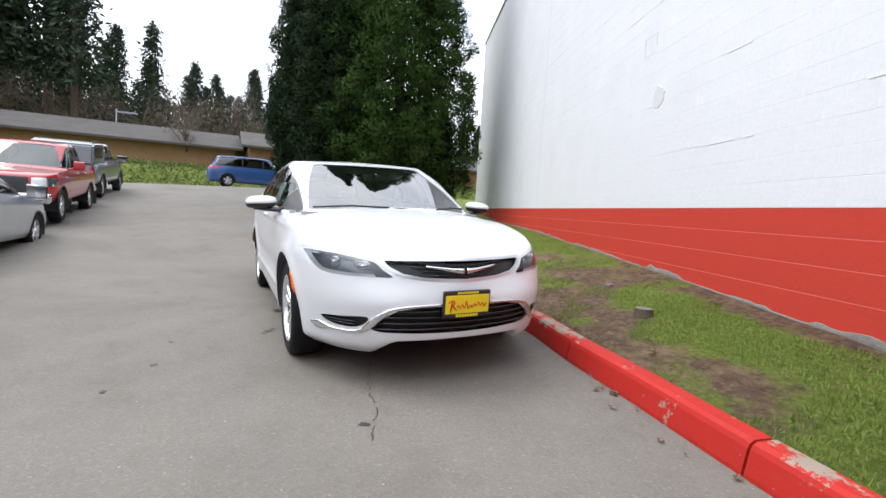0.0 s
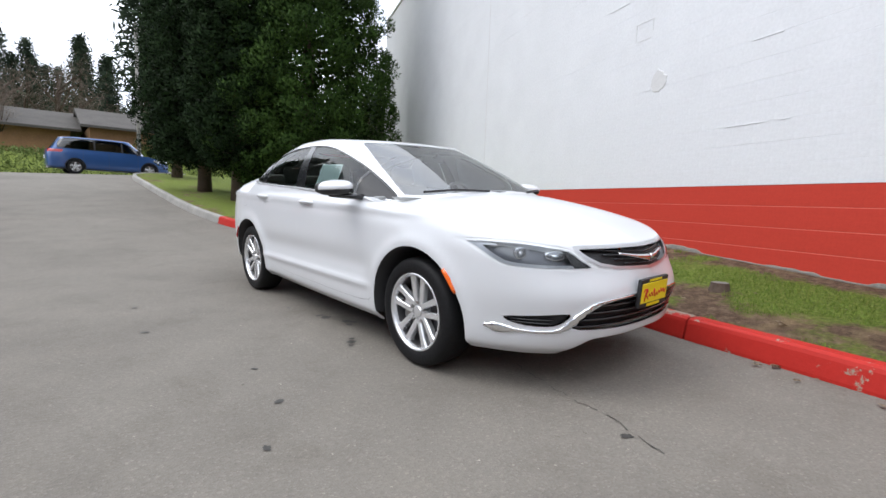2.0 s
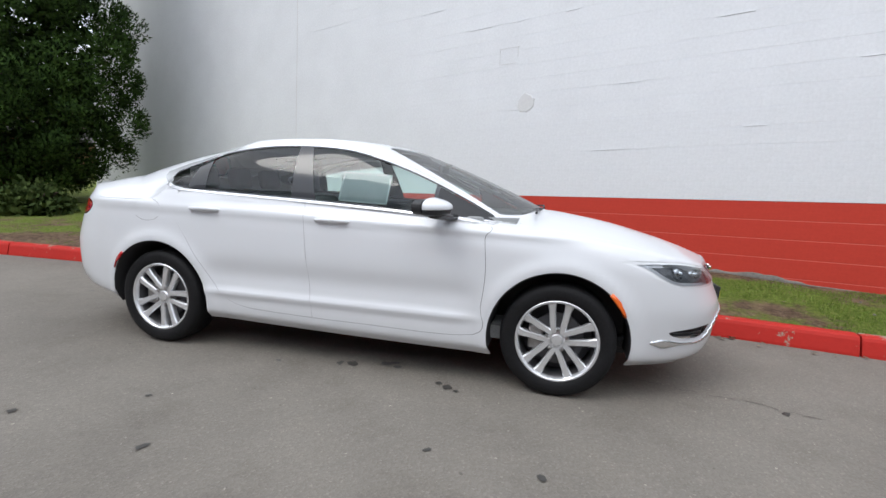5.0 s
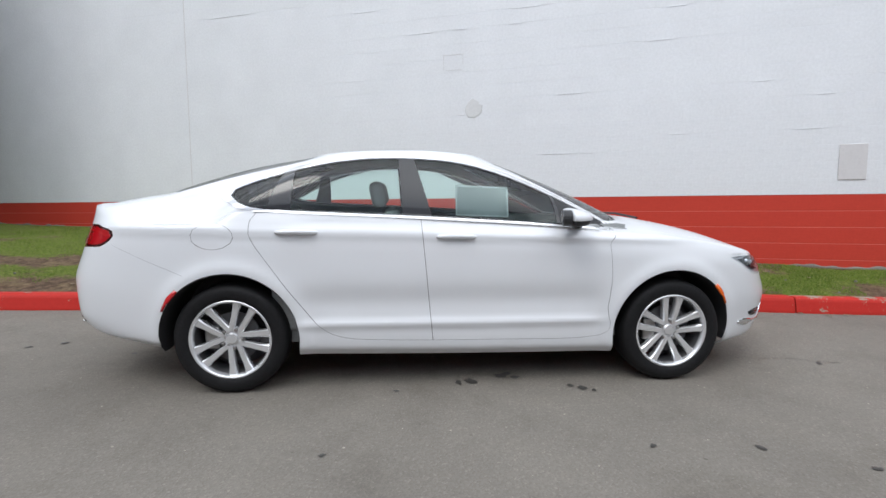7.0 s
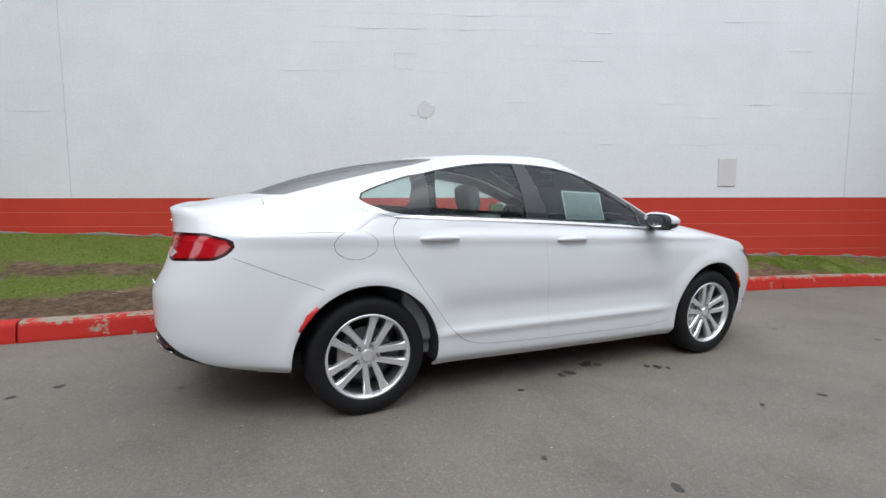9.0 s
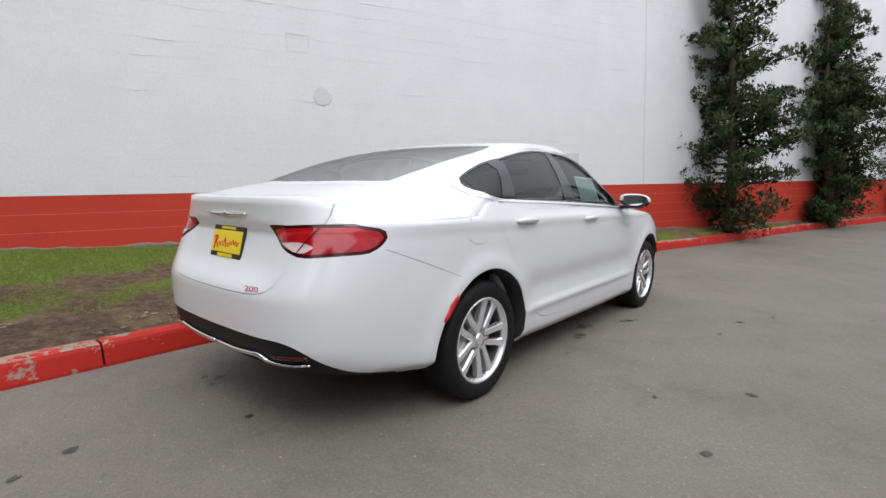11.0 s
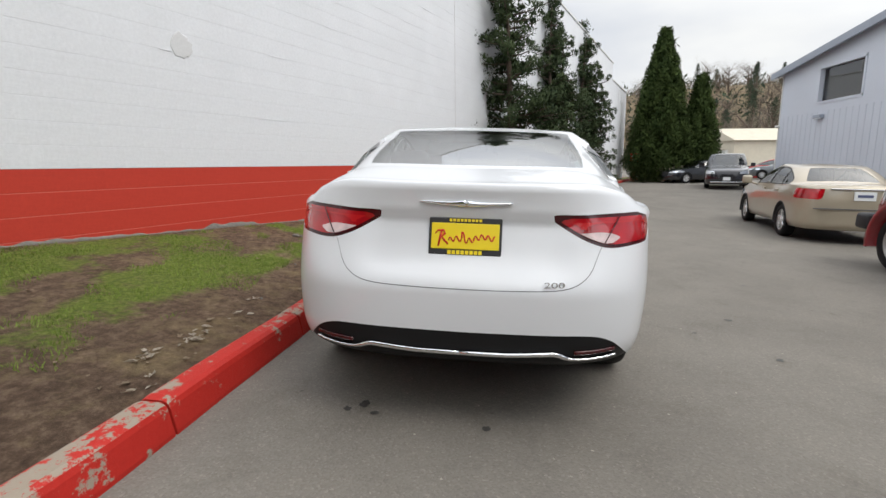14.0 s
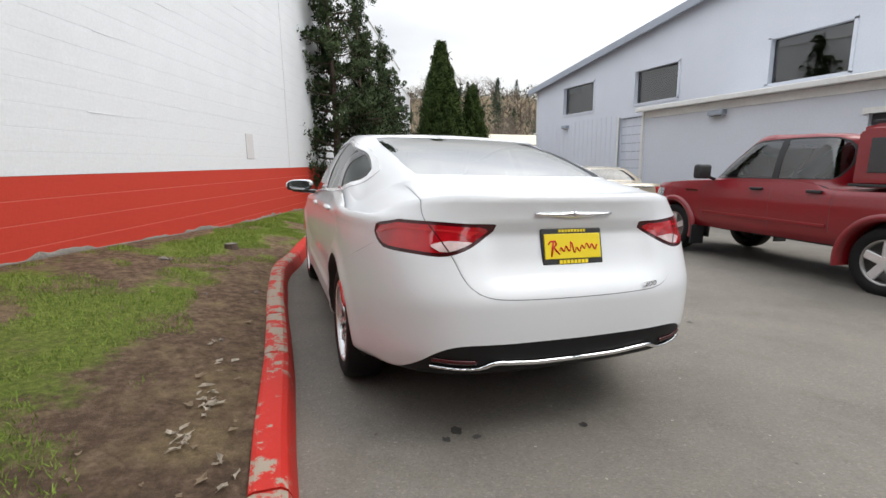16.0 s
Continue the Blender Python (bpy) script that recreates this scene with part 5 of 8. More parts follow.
    sh = part("window_sheet", box(-0.165, 0.165, -0.002, 0.002, -0.1, 0.1, m=Matrix.Translation((0.135, y, 1.155)) @ pose(0, 0, 0, -22, 2, 0)), M["paper"], CAR, "printed paper sheet with a white border")
    for a, b, c, d in ((-0.165, 0.165, 0.09, 0.1), (-0.165, 0.165, -0.1, -0.09), (-0.165, -0.155, -0.1, 0.1), (0.155, 0.165, -0.1, 0.1)):
        part("sheet_border", box(a, b, -0.004, -0.002, c, d, m=Matrix.Translation((0.135, y, 1.155)) @ pose(0, 0, 0, -22, 2, 0)), M["paper_edge"], sh)


sedan_details()


# ---- other vehicles ----
def simple_spec(nose, tail, w, sill, belt, hood, hood_c, roof, cowl, top_f, top_r, base_r, deck, deck_e, roof_w, nf=3.6, nr=4.5):
    mid = (cowl + base_r) / 2
    return {
        "xsf": nose - 0.95, "xsr": tail + 0.9, "taper": lambda x: 1 + 0 * x,
        "low": [
            (0.0, nose - 0.08, tail + 0.08, w - 0.07, nf, nr, knots((nose, sill), (tail, sill + 0.05))),
            (0.2, nose - 0.01, tail + 0.02, w - 0.02, nf, nr, knots((nose, sill + 0.1), (tail, sill + 0.14))),
            (0.55, nose, tail, w, nf, nr, knots((nose, (sill + hood) / 2), (mid, (sill + belt) / 2 + 0.05), (tail, (sill + deck_e) / 2 + 0.1))),
            (0.88, nose - 0.03, tail + 0.02, w - 0.015, nf, nr, knots((nose, hood - 0.08), (mid, belt - 0.14), (tail, deck_e - 0.12))),
            (1.0, nose - 0.07, tail + 0.05, w - 0.05, nf, nr, knots((nose, hood), (tail, deck_e))),
        ],
        "base": (cowl, base_r, w - 0.055, cowl - 0.7, base_r + 0.55, 3.6, 4.0), "top": (top_f, top_r, roof_w, top_f - 0.3, top_r + 0.3, 3.6, 4.0), "mid": mid,
        "zhood": knots((nose, hood), (nose - 0.35, hood + (hood_c - hood) * 0.5), (cowl, hood_c), (cowl - 0.6, hood_c + 0.02)), "chood": 0.06,
        "zdeck": knots((base_r + 0.4, deck + 0.03), (base_r, deck), (tail, deck_e)), "cdeck": knots((base_r + 0.4, 0.08), (tail, 0.03)),
        "zroof": knots((top_f + 0.1, roof - 0.07), (top_f - 0.4, roof - 0.01), (mid, roof), (top_r + 0.4, roof - 0.015), (top_r - 0.1, roof - 0.08)), "croof": 0.05,
        "belt": knots((nose, belt - 0.05), (tail, belt + 0.03)), "bf": (cowl - 0.45, cowl - 0.05), "br": (base_r + 0.4, base_r + 0.05), "spine": (top_r + 0.35, top_f - 0.35),
    }


def plain_wheel(parent, x, y, r, w, spokes, paint):
    s = 1 if y > 0 else -1
    root = empty("wheel", pose(x, y, r, 0, 0, 0 if s > 0 else 180), "", "")
    root.parent = parent
    h = w / 2
    k = 0.64
    t = bmesh.new()
    lathe(t, [(r * k, h * 0.85), (r * 0.72, h), (r * 0.9, h), (r * 0.98, h * 0.75), (r, h * 0.4), (r, -h * 0.4), (r * 0.97, -h * 0.8), (r * k, -h)], steps=36)
    part("tyre", t, M["rubber"], root, smooth=True)
    b = bmesh.new()
    lathe(b, [(r * k * 1.01, h * 0.88), (r * k * 0.95, h * 0.9), (r * k * 0.9, h * 0.5), (r * k * 0.9, -h * 0.5), (0.001, -h * 0.5)], steps=36)
    part("rim", b, M["steel"], root, smooth=True)
    c = bmesh.new()
    for i in range(spokes):
        a = 2 * math.pi * i / spokes + math.pi / 2
        m = pose(0, 0, 0, 0, -math.degrees(a), 0)
        add_box(c, 0.02, r * k * 0.95, h * 0.45, h * 0.82, -0.045 * r / 0.35, 0.045 * r / 0.35, bevel=0.012, m=m)
    lathe(c, [(0.001, h * 0.95), (r * 0.16, h * 0.92), (r * 0.2, h * 0.6)], steps=20)
    part("spokes", c, M["alloy"], root)


def simple_car(name, label, paint, spec, place, axles, wheel, dlo, pillars, head, rear, gaps=(), category="car", counts=(24, 44, 22), rows=(16, 8, 10, 5), trims=None, glass_mat="back_glass", spokes=5, plate=True, flare=None):
    """A car or truck from a skin: openings, glass, lamps, wheels."""
    root = empty(name, place, label, category)
    D, F = car_shell(spec, counts, rows)
    X, Y, Z, U, V = 0, 1, 2, 6, 7
    r, w, ra = wheel
    for ax in axles:
        D, gone, F = cut(D, F, lambda D: ra ** 2 - (D[:, X] - ax) ** 2 - (D[:, Z] - r) ** 2, lambda D: (D[:, Y] > 0.4) & (D[:, V] < 1))
    D, shield, F = cut(D, F, lambda D: np.minimum(np.minimum(D[:, V] - 2.05, 2.95 - D[:, V]) * 3, 0.56 - D[:, U]), lambda D: (D[:, U] < 1.4) & (D[:, V] > 1.8))
    D, back, F = cut(D, F, lambda D: np.minimum(np.minimum(D[:, V] - 2.08, 2.94 - D[:, V]) * 3, D[:, U] - 2.52), lambda D: (D[:, U] > 1.7) & (D[:, V] > 1.8))
    up = lambda D: (D[:, Y] > 0.3) & (D[:, V] > 0.95) & (D[:, V] < 3.4)
    f = lambda D: poly_dist(D[:, X], D[:, Z], dlo)
    D, side, F = cut(D, F, f, up)
    frame_faces = []
    for px, lean, half in pillars:
        D, p, side = strip(D, side, lambda D: D[:, X] - px - lean * (D[:, Z] - 1.2), half)
        frame_faces += p
    D, side, e = cut(D, side, lambda D: f(D) - 0.014)
    lamps = []
    for pts, lo, hi, mat, nm, lb in head + rear:
        D, l, F = cut(D, F, lambda D: np.minimum(poly_dist(D[:, Y], D[:, Z], pts), np.minimum(D[:, X] - lo, hi - D[:, X])), lambda D: D[:, V] < 1.4)
        lamps.append((l, mat, nm, lb))
    lines = []
    for gx, lean, z0, z1 in gaps:
        D, g, F = strip(D, F, lambda D: D[:, X] - gx - lean * (D[:, Z] - 0.8), 0.004, lambda D: (D[:, Y] > 0.5) & (D[:, V] < 1.2) & (D[:, Z] > z0) & (D[:, Z] < z1))
        lines += g
    skin_part("body", D, F, paint, root, rim=0.02)
    skin_part("windscreen", D, shield, M[glass_mat], root, "tinted windscreen", offset=-0.004)
    skin_part("rear_window", D, back, M[glass_mat], root, "tinted rear window", offset=-0.004)
    for isl in islands(side):
        for s in (1, -1):
            skin_part("side_window", D, isl, M["back_glass"], root, "dark side window", side=s, offset=-0.006)
    for s in (1, -1):
        skin_part("window_frame", D, frame_faces + e, M["black_plastic"], root, "black window frame", side=s, offset=-0.002)
        for isl in islands(lines):
            skin_part("shut_line", D, isl, M["gap"], root, side=s, offset=-0.004)
        for l, mat, nm, lb in lamps:
            skin_part(nm, D, l, mat, root, lb, side=s, offset=-0.004)
        for ax in axles:
            y = max(spec["low"][2][3] - w / 2 - 0.02, 0.5)
            plain_wheel(root, ax, s * y, r, w, spokes, paint)
            bm = bmesh.new()
            add_box(bm, ax - ra, ax + ra, s * (y - w * 0.75) - 0.02, s * (y - w * 0.75) + 0.02, 0.25, r + ra)
            part("wheel_well", bm, M["black_plastic"], root)
            bm = bmesh.new()
            ring = [math.pi * (1.08 - 1.16 * k / 20) for k in range(21)]
            yo = spec["low"][2][3]
            rows_ = [[bm.verts.new((ax + q * math.cos(t), s * yy, r + q * math.sin(t))) for q, yy in ((ra + (flare or 0.012), yo - 0.012), (ra + (flare or 0.012) * 0.7, yo + (0.035 if flare else 0.004)), (ra - 0.012, yo + (0.035 if flare else 0.002)), (ra - 0.012, yo - w))] for t in ring]
            for p, q in zip(rows_, rows_[1:]):
                for j in range(3):
                    bm.faces.new((p[j], p[j + 1], q[j + 1], q[j]))
            bmesh.ops.recalc_face_normals(bm, faces=bm.faces[:])
            part("wheel_arch", bm, paint if flare else M["black_plastic"], root, smooth=True)
    nose, tail, hw = spec["low"][2][1], spec["low"][2][2], spec["low"][2][3]
    part("underbody", box(tail + 0.5, nose - 0.5, -hw * 0.66, hw * 0.66, spec["low"][0][6](0.0).item() + 0.01, 0.45, bevel=0.03), M["black_plastic"], root)
    part("cabin_floor", box(dlo_min(dlo), dlo_max(dlo), -hw * 0.8, hw * 0.8, 0.45, spec["belt"](0.0).item() - 0.12, bevel=0.04), M["cabin"], root, "dark seats and cabin")
    if plate:
        part("rear_plate", box(tail - 0.012, tail + 0.03, -0.155, 0.155, plate - 0.075, plate + 0.075, bevel=0.004), M["paper_edge"], root, "pale number plate")
        part("plate_bar", box(tail - 0.016, tail - 0.01, -0.11, 0.11, plate - 0.02, plate + 0.025), M["plate_ink"], root)
    return root, D, F


def dlo_min(d):
    return min(p[0] for p in d) + 0.2


def dlo_max(d):
    return max(p[0] for p in d) - 0.15


M["plate_ink"] = material("plate_ink", (0.08, 0.1, 0.2), 0.6)
M["paint_red"] = material("dark_red_car_paint", (0.22, 0.006, 0.012), 0.35, coat=0.5, vary=0.06, grain=3)
M["paint_bright_red"] = material("red_car_paint", (0.42, 0.02, 0.02), 0.3, coat=1.0, vary=0.05, grain=3)
M["paint_tan"] = material("tan_car_paint", (0.43, 0.37, 0.28), 0.3, metal=0.2, coat=1.0, vary=0.04, grain=3)
M["paint_silver"] = material("silver_car_paint", (0.45, 0.47, 0.5), 0.3, metal=0.4, coat=1.0, vary=0.05, grain=3)
M["paint_grey"] = material("grey_car_paint", (0.16, 0.17, 0.18), 0.3, metal=0.3, coat=1.0, vary=0.05, grain=3)
M["paint_black"] = material("black_car_paint", (0.015, 0.017, 0.022), 0.2, coat=1.0)
M["paint_blue"] = material("blue_car_paint", (0.03, 0.09, 0.26), 0.3, metal=0.2, coat=1.0, vary=0.05, grain=3)


def door_mirror(root, x, y, z, mat, size=1.0):
    for s in (1, -1):
        bm = bmesh.new()
        add_box(bm, -0.06 * size, 0.05 * size, s * 0.0, s * 0.2 * size, -0.09 * size, 0.09 * size, bevel=0.03 * size, m=Matrix.Translation((x, s * (y + 0.06), z + 0.06)))
        add_tube(bm, [(x, s * (y - 0.06), z - 0.05), (x, s * (y + 0.1), z)], 0.022, 8)
        bmesh.ops.recalc_face_normals(bm, faces=bm.faces[:])
        part("door_mirror", bm, mat, root, "door mirror", smooth=True)


def handles(root, xs, y, z, mat):
    for s in (1, -1):
        for x in xs:
            part("door_handle", box(x - 0.09, x + 0.09, s * y - 0.022, s * y + 0.022, z - 0.018, z + 0.018, bevel=0.009), mat, root, smooth=True)


SEDAN2 = simple_spec(2.35, -2.45, 0.91, 0.22, 0.99, 0.74, 0.97, 1.44, 1.05, 0.2, -1.05, -1.6, 1.08, 1.06, 0.6)
SEDAN2_DLO = rounded([(0.85, 1.0), (0.5, 1.17), (0.1, 1.33), (-0.4, 1.37), (-0.9, 1.33), (-1.3, 1.17), (-1.4, 1.05), (-1.2, 1.02), (0, 1.0), (0.6, 0.985)], 3)
LAMP_HEAD = [([(0.45, 0.64), (0.95, 0.68), (0.95, 0.8), (0.45, 0.74)], 1.5, 3, M["lamp_silver"], "headlamp", "clear headlamp"),
             ([(-0.2, 0.45), (0.4, 0.45), (0.42, 0.72), (-0.2, 0.72)], 1.5, 3, M["black_plastic"], "grille", "dark grille")]


def sedan_lamps(z0, z1, mat):
    return [([(0.6, z0), (0.99, z0 + 0.01), (0.99, z1), (0.56, z1)], -3, -1.95, mat, "tail_lamp", "red tail lamp")]


def tan_sedan():
    m = Matrix.Translation((7.06, -6.87, -0.255)) @ pose(0, 0, 0, 1.5, 0, -12.5)
    root, D, F = simple_car("tan_sedan", "metallic tan four-door sedan parked facing away", M["paint_tan"], SEDAN2, m, (1.36, -1.36), (0.325, 0.215, 0.37), SEDAN2_DLO,
                            [(-0.33, -0.1, 0.03), (-1.02, 0.3, 0.02)], LAMP_HEAD, sedan_lamps(0.80, 0.99, M["tail_red"]), [(0.95, 0, 0.3, 1.0), (-0.25, 0, 0.3, 1.0), (-1.05, -0.2, 0.45, 1.0)], plate=0.88)
    door_mirror(root, 0.62, 0.92, 1.0, M["paint_tan"])
    handles(root, (-0.1, -0.95), 0.9, 0.9, M["paint_tan"])
    part("boot_trim", box(-2.45, -2.41, -0.5, 0.5, 0.98, 1.005, bevel=0.006), M["chrome"], root, "chrome boot strip")
    part("bumper_line", box(-2.462, -2.42, -0.72, 0.72, 0.64, 0.655), M["gap"], root)


tan_sedan()

TRUCK = simple_spec(2.45, -2.6, 0.89, 0.44, 1.18, 1.03, 1.19, 1.80, 1.12, 0.42, -0.86, -0.98, 1.14, 1.14, 0.68, 3.4, 7.0)
TRUCK_DLO = rounded([(0.98, 1.22), (0.72, 1.4), (0.38, 1.66), (0.1, 1.71), (-0.5, 1.72), (-0.84, 1.66), (-0.87, 1.26), (-0.6, 1.21), (0.2, 1.2), (0.8, 1.19)], 3)


def pickup(name, label, paint, m, canopy=True, flare=0.07, head=None, mirror=None, lift=0.0):
    head = head or [([(0.5, 0.82), (0.95, 0.82), (0.95, 1.0), (0.5, 1.0)], 1.9, 3, M["lamp_silver"], "headlamp", "clear headlamp"),
                    ([(-0.2, 0.68), (0.46, 0.68), (0.46, 1.0), (-0.2, 1.0)], 1.9, 3, M["black_plastic"], "grille", "dark grille")]
    rear = [([(0.68, 0.82), (0.99, 0.82), (0.99, 1.05), (0.68, 1.05)], -3, -2.5, M["tail_red"], "tail_lamp", "red tail lamp")]
    root, D, F = simple_car(name, label, paint, TRUCK, m, (1.62, -1.55), (0.375, 0.25, 0.45), TRUCK_DLO, [(-0.13, 0.0, 0.045)], head, rear, [(1.02, 0, 0.5, 1.12), (-0.13, 0, 0.5, 1.12), (-0.93, 0, 0.6, 1.12)],
                            category="pickup truck", plate=0.66, flare=flare)
    door_mirror(root, 0.88, 0.88, 1.22, mirror or M["black_plastic"], 1.15)
    handles(root, (0.08, -0.72), 0.885, 1.07, M["black_plastic"] if mirror is None else paint)
    part("front_bumper", box(2.28, 2.56, -0.84, 0.84, 0.46, 0.68, bevel=0.05), M["black_plastic"] if mirror is None else M["chrome"], root, "front bumper", smooth=True)
    part("rear_bumper", box(-2.74, -2.52, -0.84, 0.84, 0.5, 0.66, bevel=0.03), M["chrome"], root, "chrome rear bumper", smooth=True)
    for s in (1, -1):
        part("mud_flap", box(1.1, 1.13, s * 0.82 - 0.12, s * 0.82 + 0.12, 0.16, 0.46, bevel=0.006), M["black_plastic"], root, "black mud flap")
        part("mud_flap", box(-2.06, -2.03, s * 0.82 - 0.12, s * 0.82 + 0.12, 0.16, 0.46, bevel=0.006), M["black_plastic"], root, "black mud flap")
        part("body_moulding", box(-0.9, 1.0, s * 0.885 - 0.012, s * 0.885 + 0.012, 0.66, 0.7, bevel=0.006), paint, root)
        part("fender_badge", box(1.12, 1.38, s * 0.88 - 0.008, s * 0.88 + 0.008, 0.985, 1.005), M["chrome"], root)
    if canopy:
        bm = bmesh.new()
        add_prism(bm, [(-1.03, 1.14), (-1.03, 1.77), (-1.15, 1.82), (-2.3, 1.8), (-2.52, 1.71), (-2.62, 1.14)], "y", -0.8, 0.8)
        bmesh.ops.bevel(bm, geom=bm.edges[:], offset=0.05, segments=3, affect="EDGES")
        c = part("canopy", bm, paint, root, "body-coloured bed canopy", smooth=False)
        for s in (1, -1):
            part("canopy_window", box(-2.3, -1.2, s * 0.8 - 0.008, s * 0.8 + 0.012, 1.3, 1.67, bevel=0.005), M["black_gloss"], c, "dark canopy window")
            part("canopy_trim", box(-2.6, -1.04, s * 0.815 - 0.02, s * 0.815 + 0.02, 1.15, 1.18, bevel=0.006), M["black_plastic"], c)
            part("roof_rail", box(-2.2, -1.1, s * 0.66 - 0.015, s * 0.66 + 0.015, 1.84, 1.87, bevel=0.006), M["black_plastic"], c)
    return root


TRUCK_TURN = math.degrees(math.atan2(-0.33, 3.2))
pickup("red_pickup", "dark red double-cab pickup truck with alloy wheels, parked", M["paint_red"], Matrix.Translation((0.4, -5.68, -0.18)) @ pose(0, 0, 0, 2, 0, TRUCK_TURN))
pickup("red_pickup", "bright red pickup truck parked nose out in the lane", M["paint_bright_red"], Matrix.Translation((-10.3, -5.45, ground_z(-10.3, -5.45) + 0.02)) @ pose(0, 0, 0, 0, 3.2, 2), canopy=False, flare=None, mirror=M["paint_bright_red"])
pickup("grey_pickup", "silver grey pickup truck with a dark canopy, parked tail out", M["paint_grey"], Matrix.Translation((-16.5, -5.75, ground_z(-16.5, -5.5) + 0.02)) @ pose(0, 0, 0, 0, -4.4, 180), flare=None, mirror=M["paint_grey"])
root, D_, F_ = simple_car("silver_sedan", "silver four-door sedan parked beside a red pickup", M["paint_silver"], SEDAN2, Matrix.Translation((-4.95, -5.25, ground_z(-5.0, -5.3))) @ pose(0, 0, 0, 1.5, 0, 180), (1.36, -1.36), (0.325, 0.215, 0.37), SEDAN2_DLO,
                          [(-0.33, -0.1, 0.03), (-1.02, 0.3, 0.02)], LAMP_HEAD, sedan_lamps(0.80, 0.99, M["tail_red"]), [(0.95, 0, 0.3, 1.0), (-0.25, 0, 0.3, 1.0)], plate=0.88)
door_mirror(root, 0.62, 0.92, 1.0, M["paint_silver"])

VAN = simple_spec(2.5, -2.55, 0.96, 0.22, 1.08, 0.85, 1.08, 1.74, 1.4, 0.75, -2.05, -2.4, 1.12, 1.1, 0.74, 3.2, 5.0)
VAN_DLO = rounded([(1.2, 1.12), (0.9, 1.33), (0.5, 1.58), (0, 1.64), (-1.4, 1.64), (-2.0, 1.58), (-2.15, 1.2), (-1.8, 1.15), (0, 1.12), (0.8, 1.1)], 3)
VAN_HEAD = [([(0.5, 0.72), (0.99, 0.74), (0.99, 0.9), (0.55, 0.86)], 1.7, 3, M["lamp_silver"], "headlamp", "clear headlamp"),
            ([(-0.2, 0.6), (0.45, 0.6), (0.48, 0.84), (-0.2, 0.84)], 1.7, 3, M["black_gloss"], "grille", "dark grille")]


def van(name, label, paint, m, category, plate=0.75):
    root, D, F = simple_car(name, label, paint, VAN, m, (1.5, -1.5), (0.34, 0.22, 0.39), VAN_DLO, [(0.35, 0, 0.03), (-0.75, 0, 0.03)], VAN_HEAD, sedan_lamps(0.95, 1.15, M["tail_red"]),
                            [(1.0, 0, 0.3, 1.08), (-0.2, 0, 0.3, 1.08), (-1.2, 0, 0.5, 1.08)], category=category, counts=(20, 36, 18), rows=(14, 6, 8, 4), plate=plate)
    door_mirror(root, 1.0, 0.96, 1.1, M["black_plastic"])
    part("front_plate", box(2.49, 2.52, -0.155, 0.155, 0.42, 0.57), M["paper_edge"], root, "pale number plate")
    part("front_bumper", box(2.42, 2.53, -0.7, 0.7, 0.3, 0.36, bevel=0.01), M["chrome"], root, "bright bumper strip")
    return root


van("dark_minivan", "dark blue-black minivan facing up the lane", M["paint_black"], Matrix.Translation((22.6, -11.9, ground_z(22.6, -11.9))) @ pose(0, 0, 0, 0, 0, 158), "minivan")
van("blue_suv", "blue sport utility vehicle on the street behind", M["paint_blue"], Matrix.Translation((-25.6, 0.6, ground_z(-25, 0) + 0.01)) @ pose(0, 0, 0, 0, 0, 93), "car")
simple_car("black_sedan", "black sedan parked beside wooden pallets", M["paint_black"], SEDAN2, Matrix.Translation((28.5, -12.9, ground_z(28.5, -12.9))) @ pose(0, 0, 0, 0, 0, 100), (1.36, -1.36), (0.325, 0.215, 0.37), SEDAN2_DLO,
           [(-0.33, -0.1, 0.03)], LAMP_HEAD, sedan_lamps(0.80, 0.99, M["tail_red"]), counts=(16, 28, 16), rows=(12, 5, 6, 3), plate=0.88)
for k, (x, y, mt, lb) in enumerate(((36.0, -21.0, "paint_bright_red", "red sedan parked far down the lane"), (41.0, -25.0, "paint_silver", "silver sedan parked far down the lane"), (33.0, -20.5, "paint_grey", "dark grey sedan parked far down the lane"))):
    simple_car(("red_sedan", "silver_sedan", "grey_sedan")[k], lb, M[mt], SEDAN2, Matrix.Translation((x, y, -0.04)) @ pose(0, 0, 0, 0, 0, 60), (1.36, -1.36), (0.325, 0.215, 0.37), SEDAN2_DLO,
               [(-0.33, -0.1, 0.03)], LAMP_HEAD, sedan_lamps(0.80, 0.99, M["tail_red"]), counts=(12, 22, 12), rows=(10, 4, 5, 3), plate=0.88)


# ---- buildings ----
def opening_wall(bm, x0, x1, z0, z1, y0, y1, holes):
    """A wall from x0 to x1 with rectangular holes (x0, x1, z0, z1) right through."""
    xs = sorted({x0, x1, *[h[0] for h in holes], *[h[1] for h in holes]})
    zs = sorted({z0, z1, *[h[2] for h in holes], *[h[3] for h in holes]})
    for a, b in zip(xs, xs[1:]):
        for c, d in zip(zs, zs[1:]):
            if not any(h[0] <= a and b <= h[1] and h[2] <= c and d <= h[3] for h in holes):
                add_box(bm, a, b, y0, y1, c, d)
    return bm


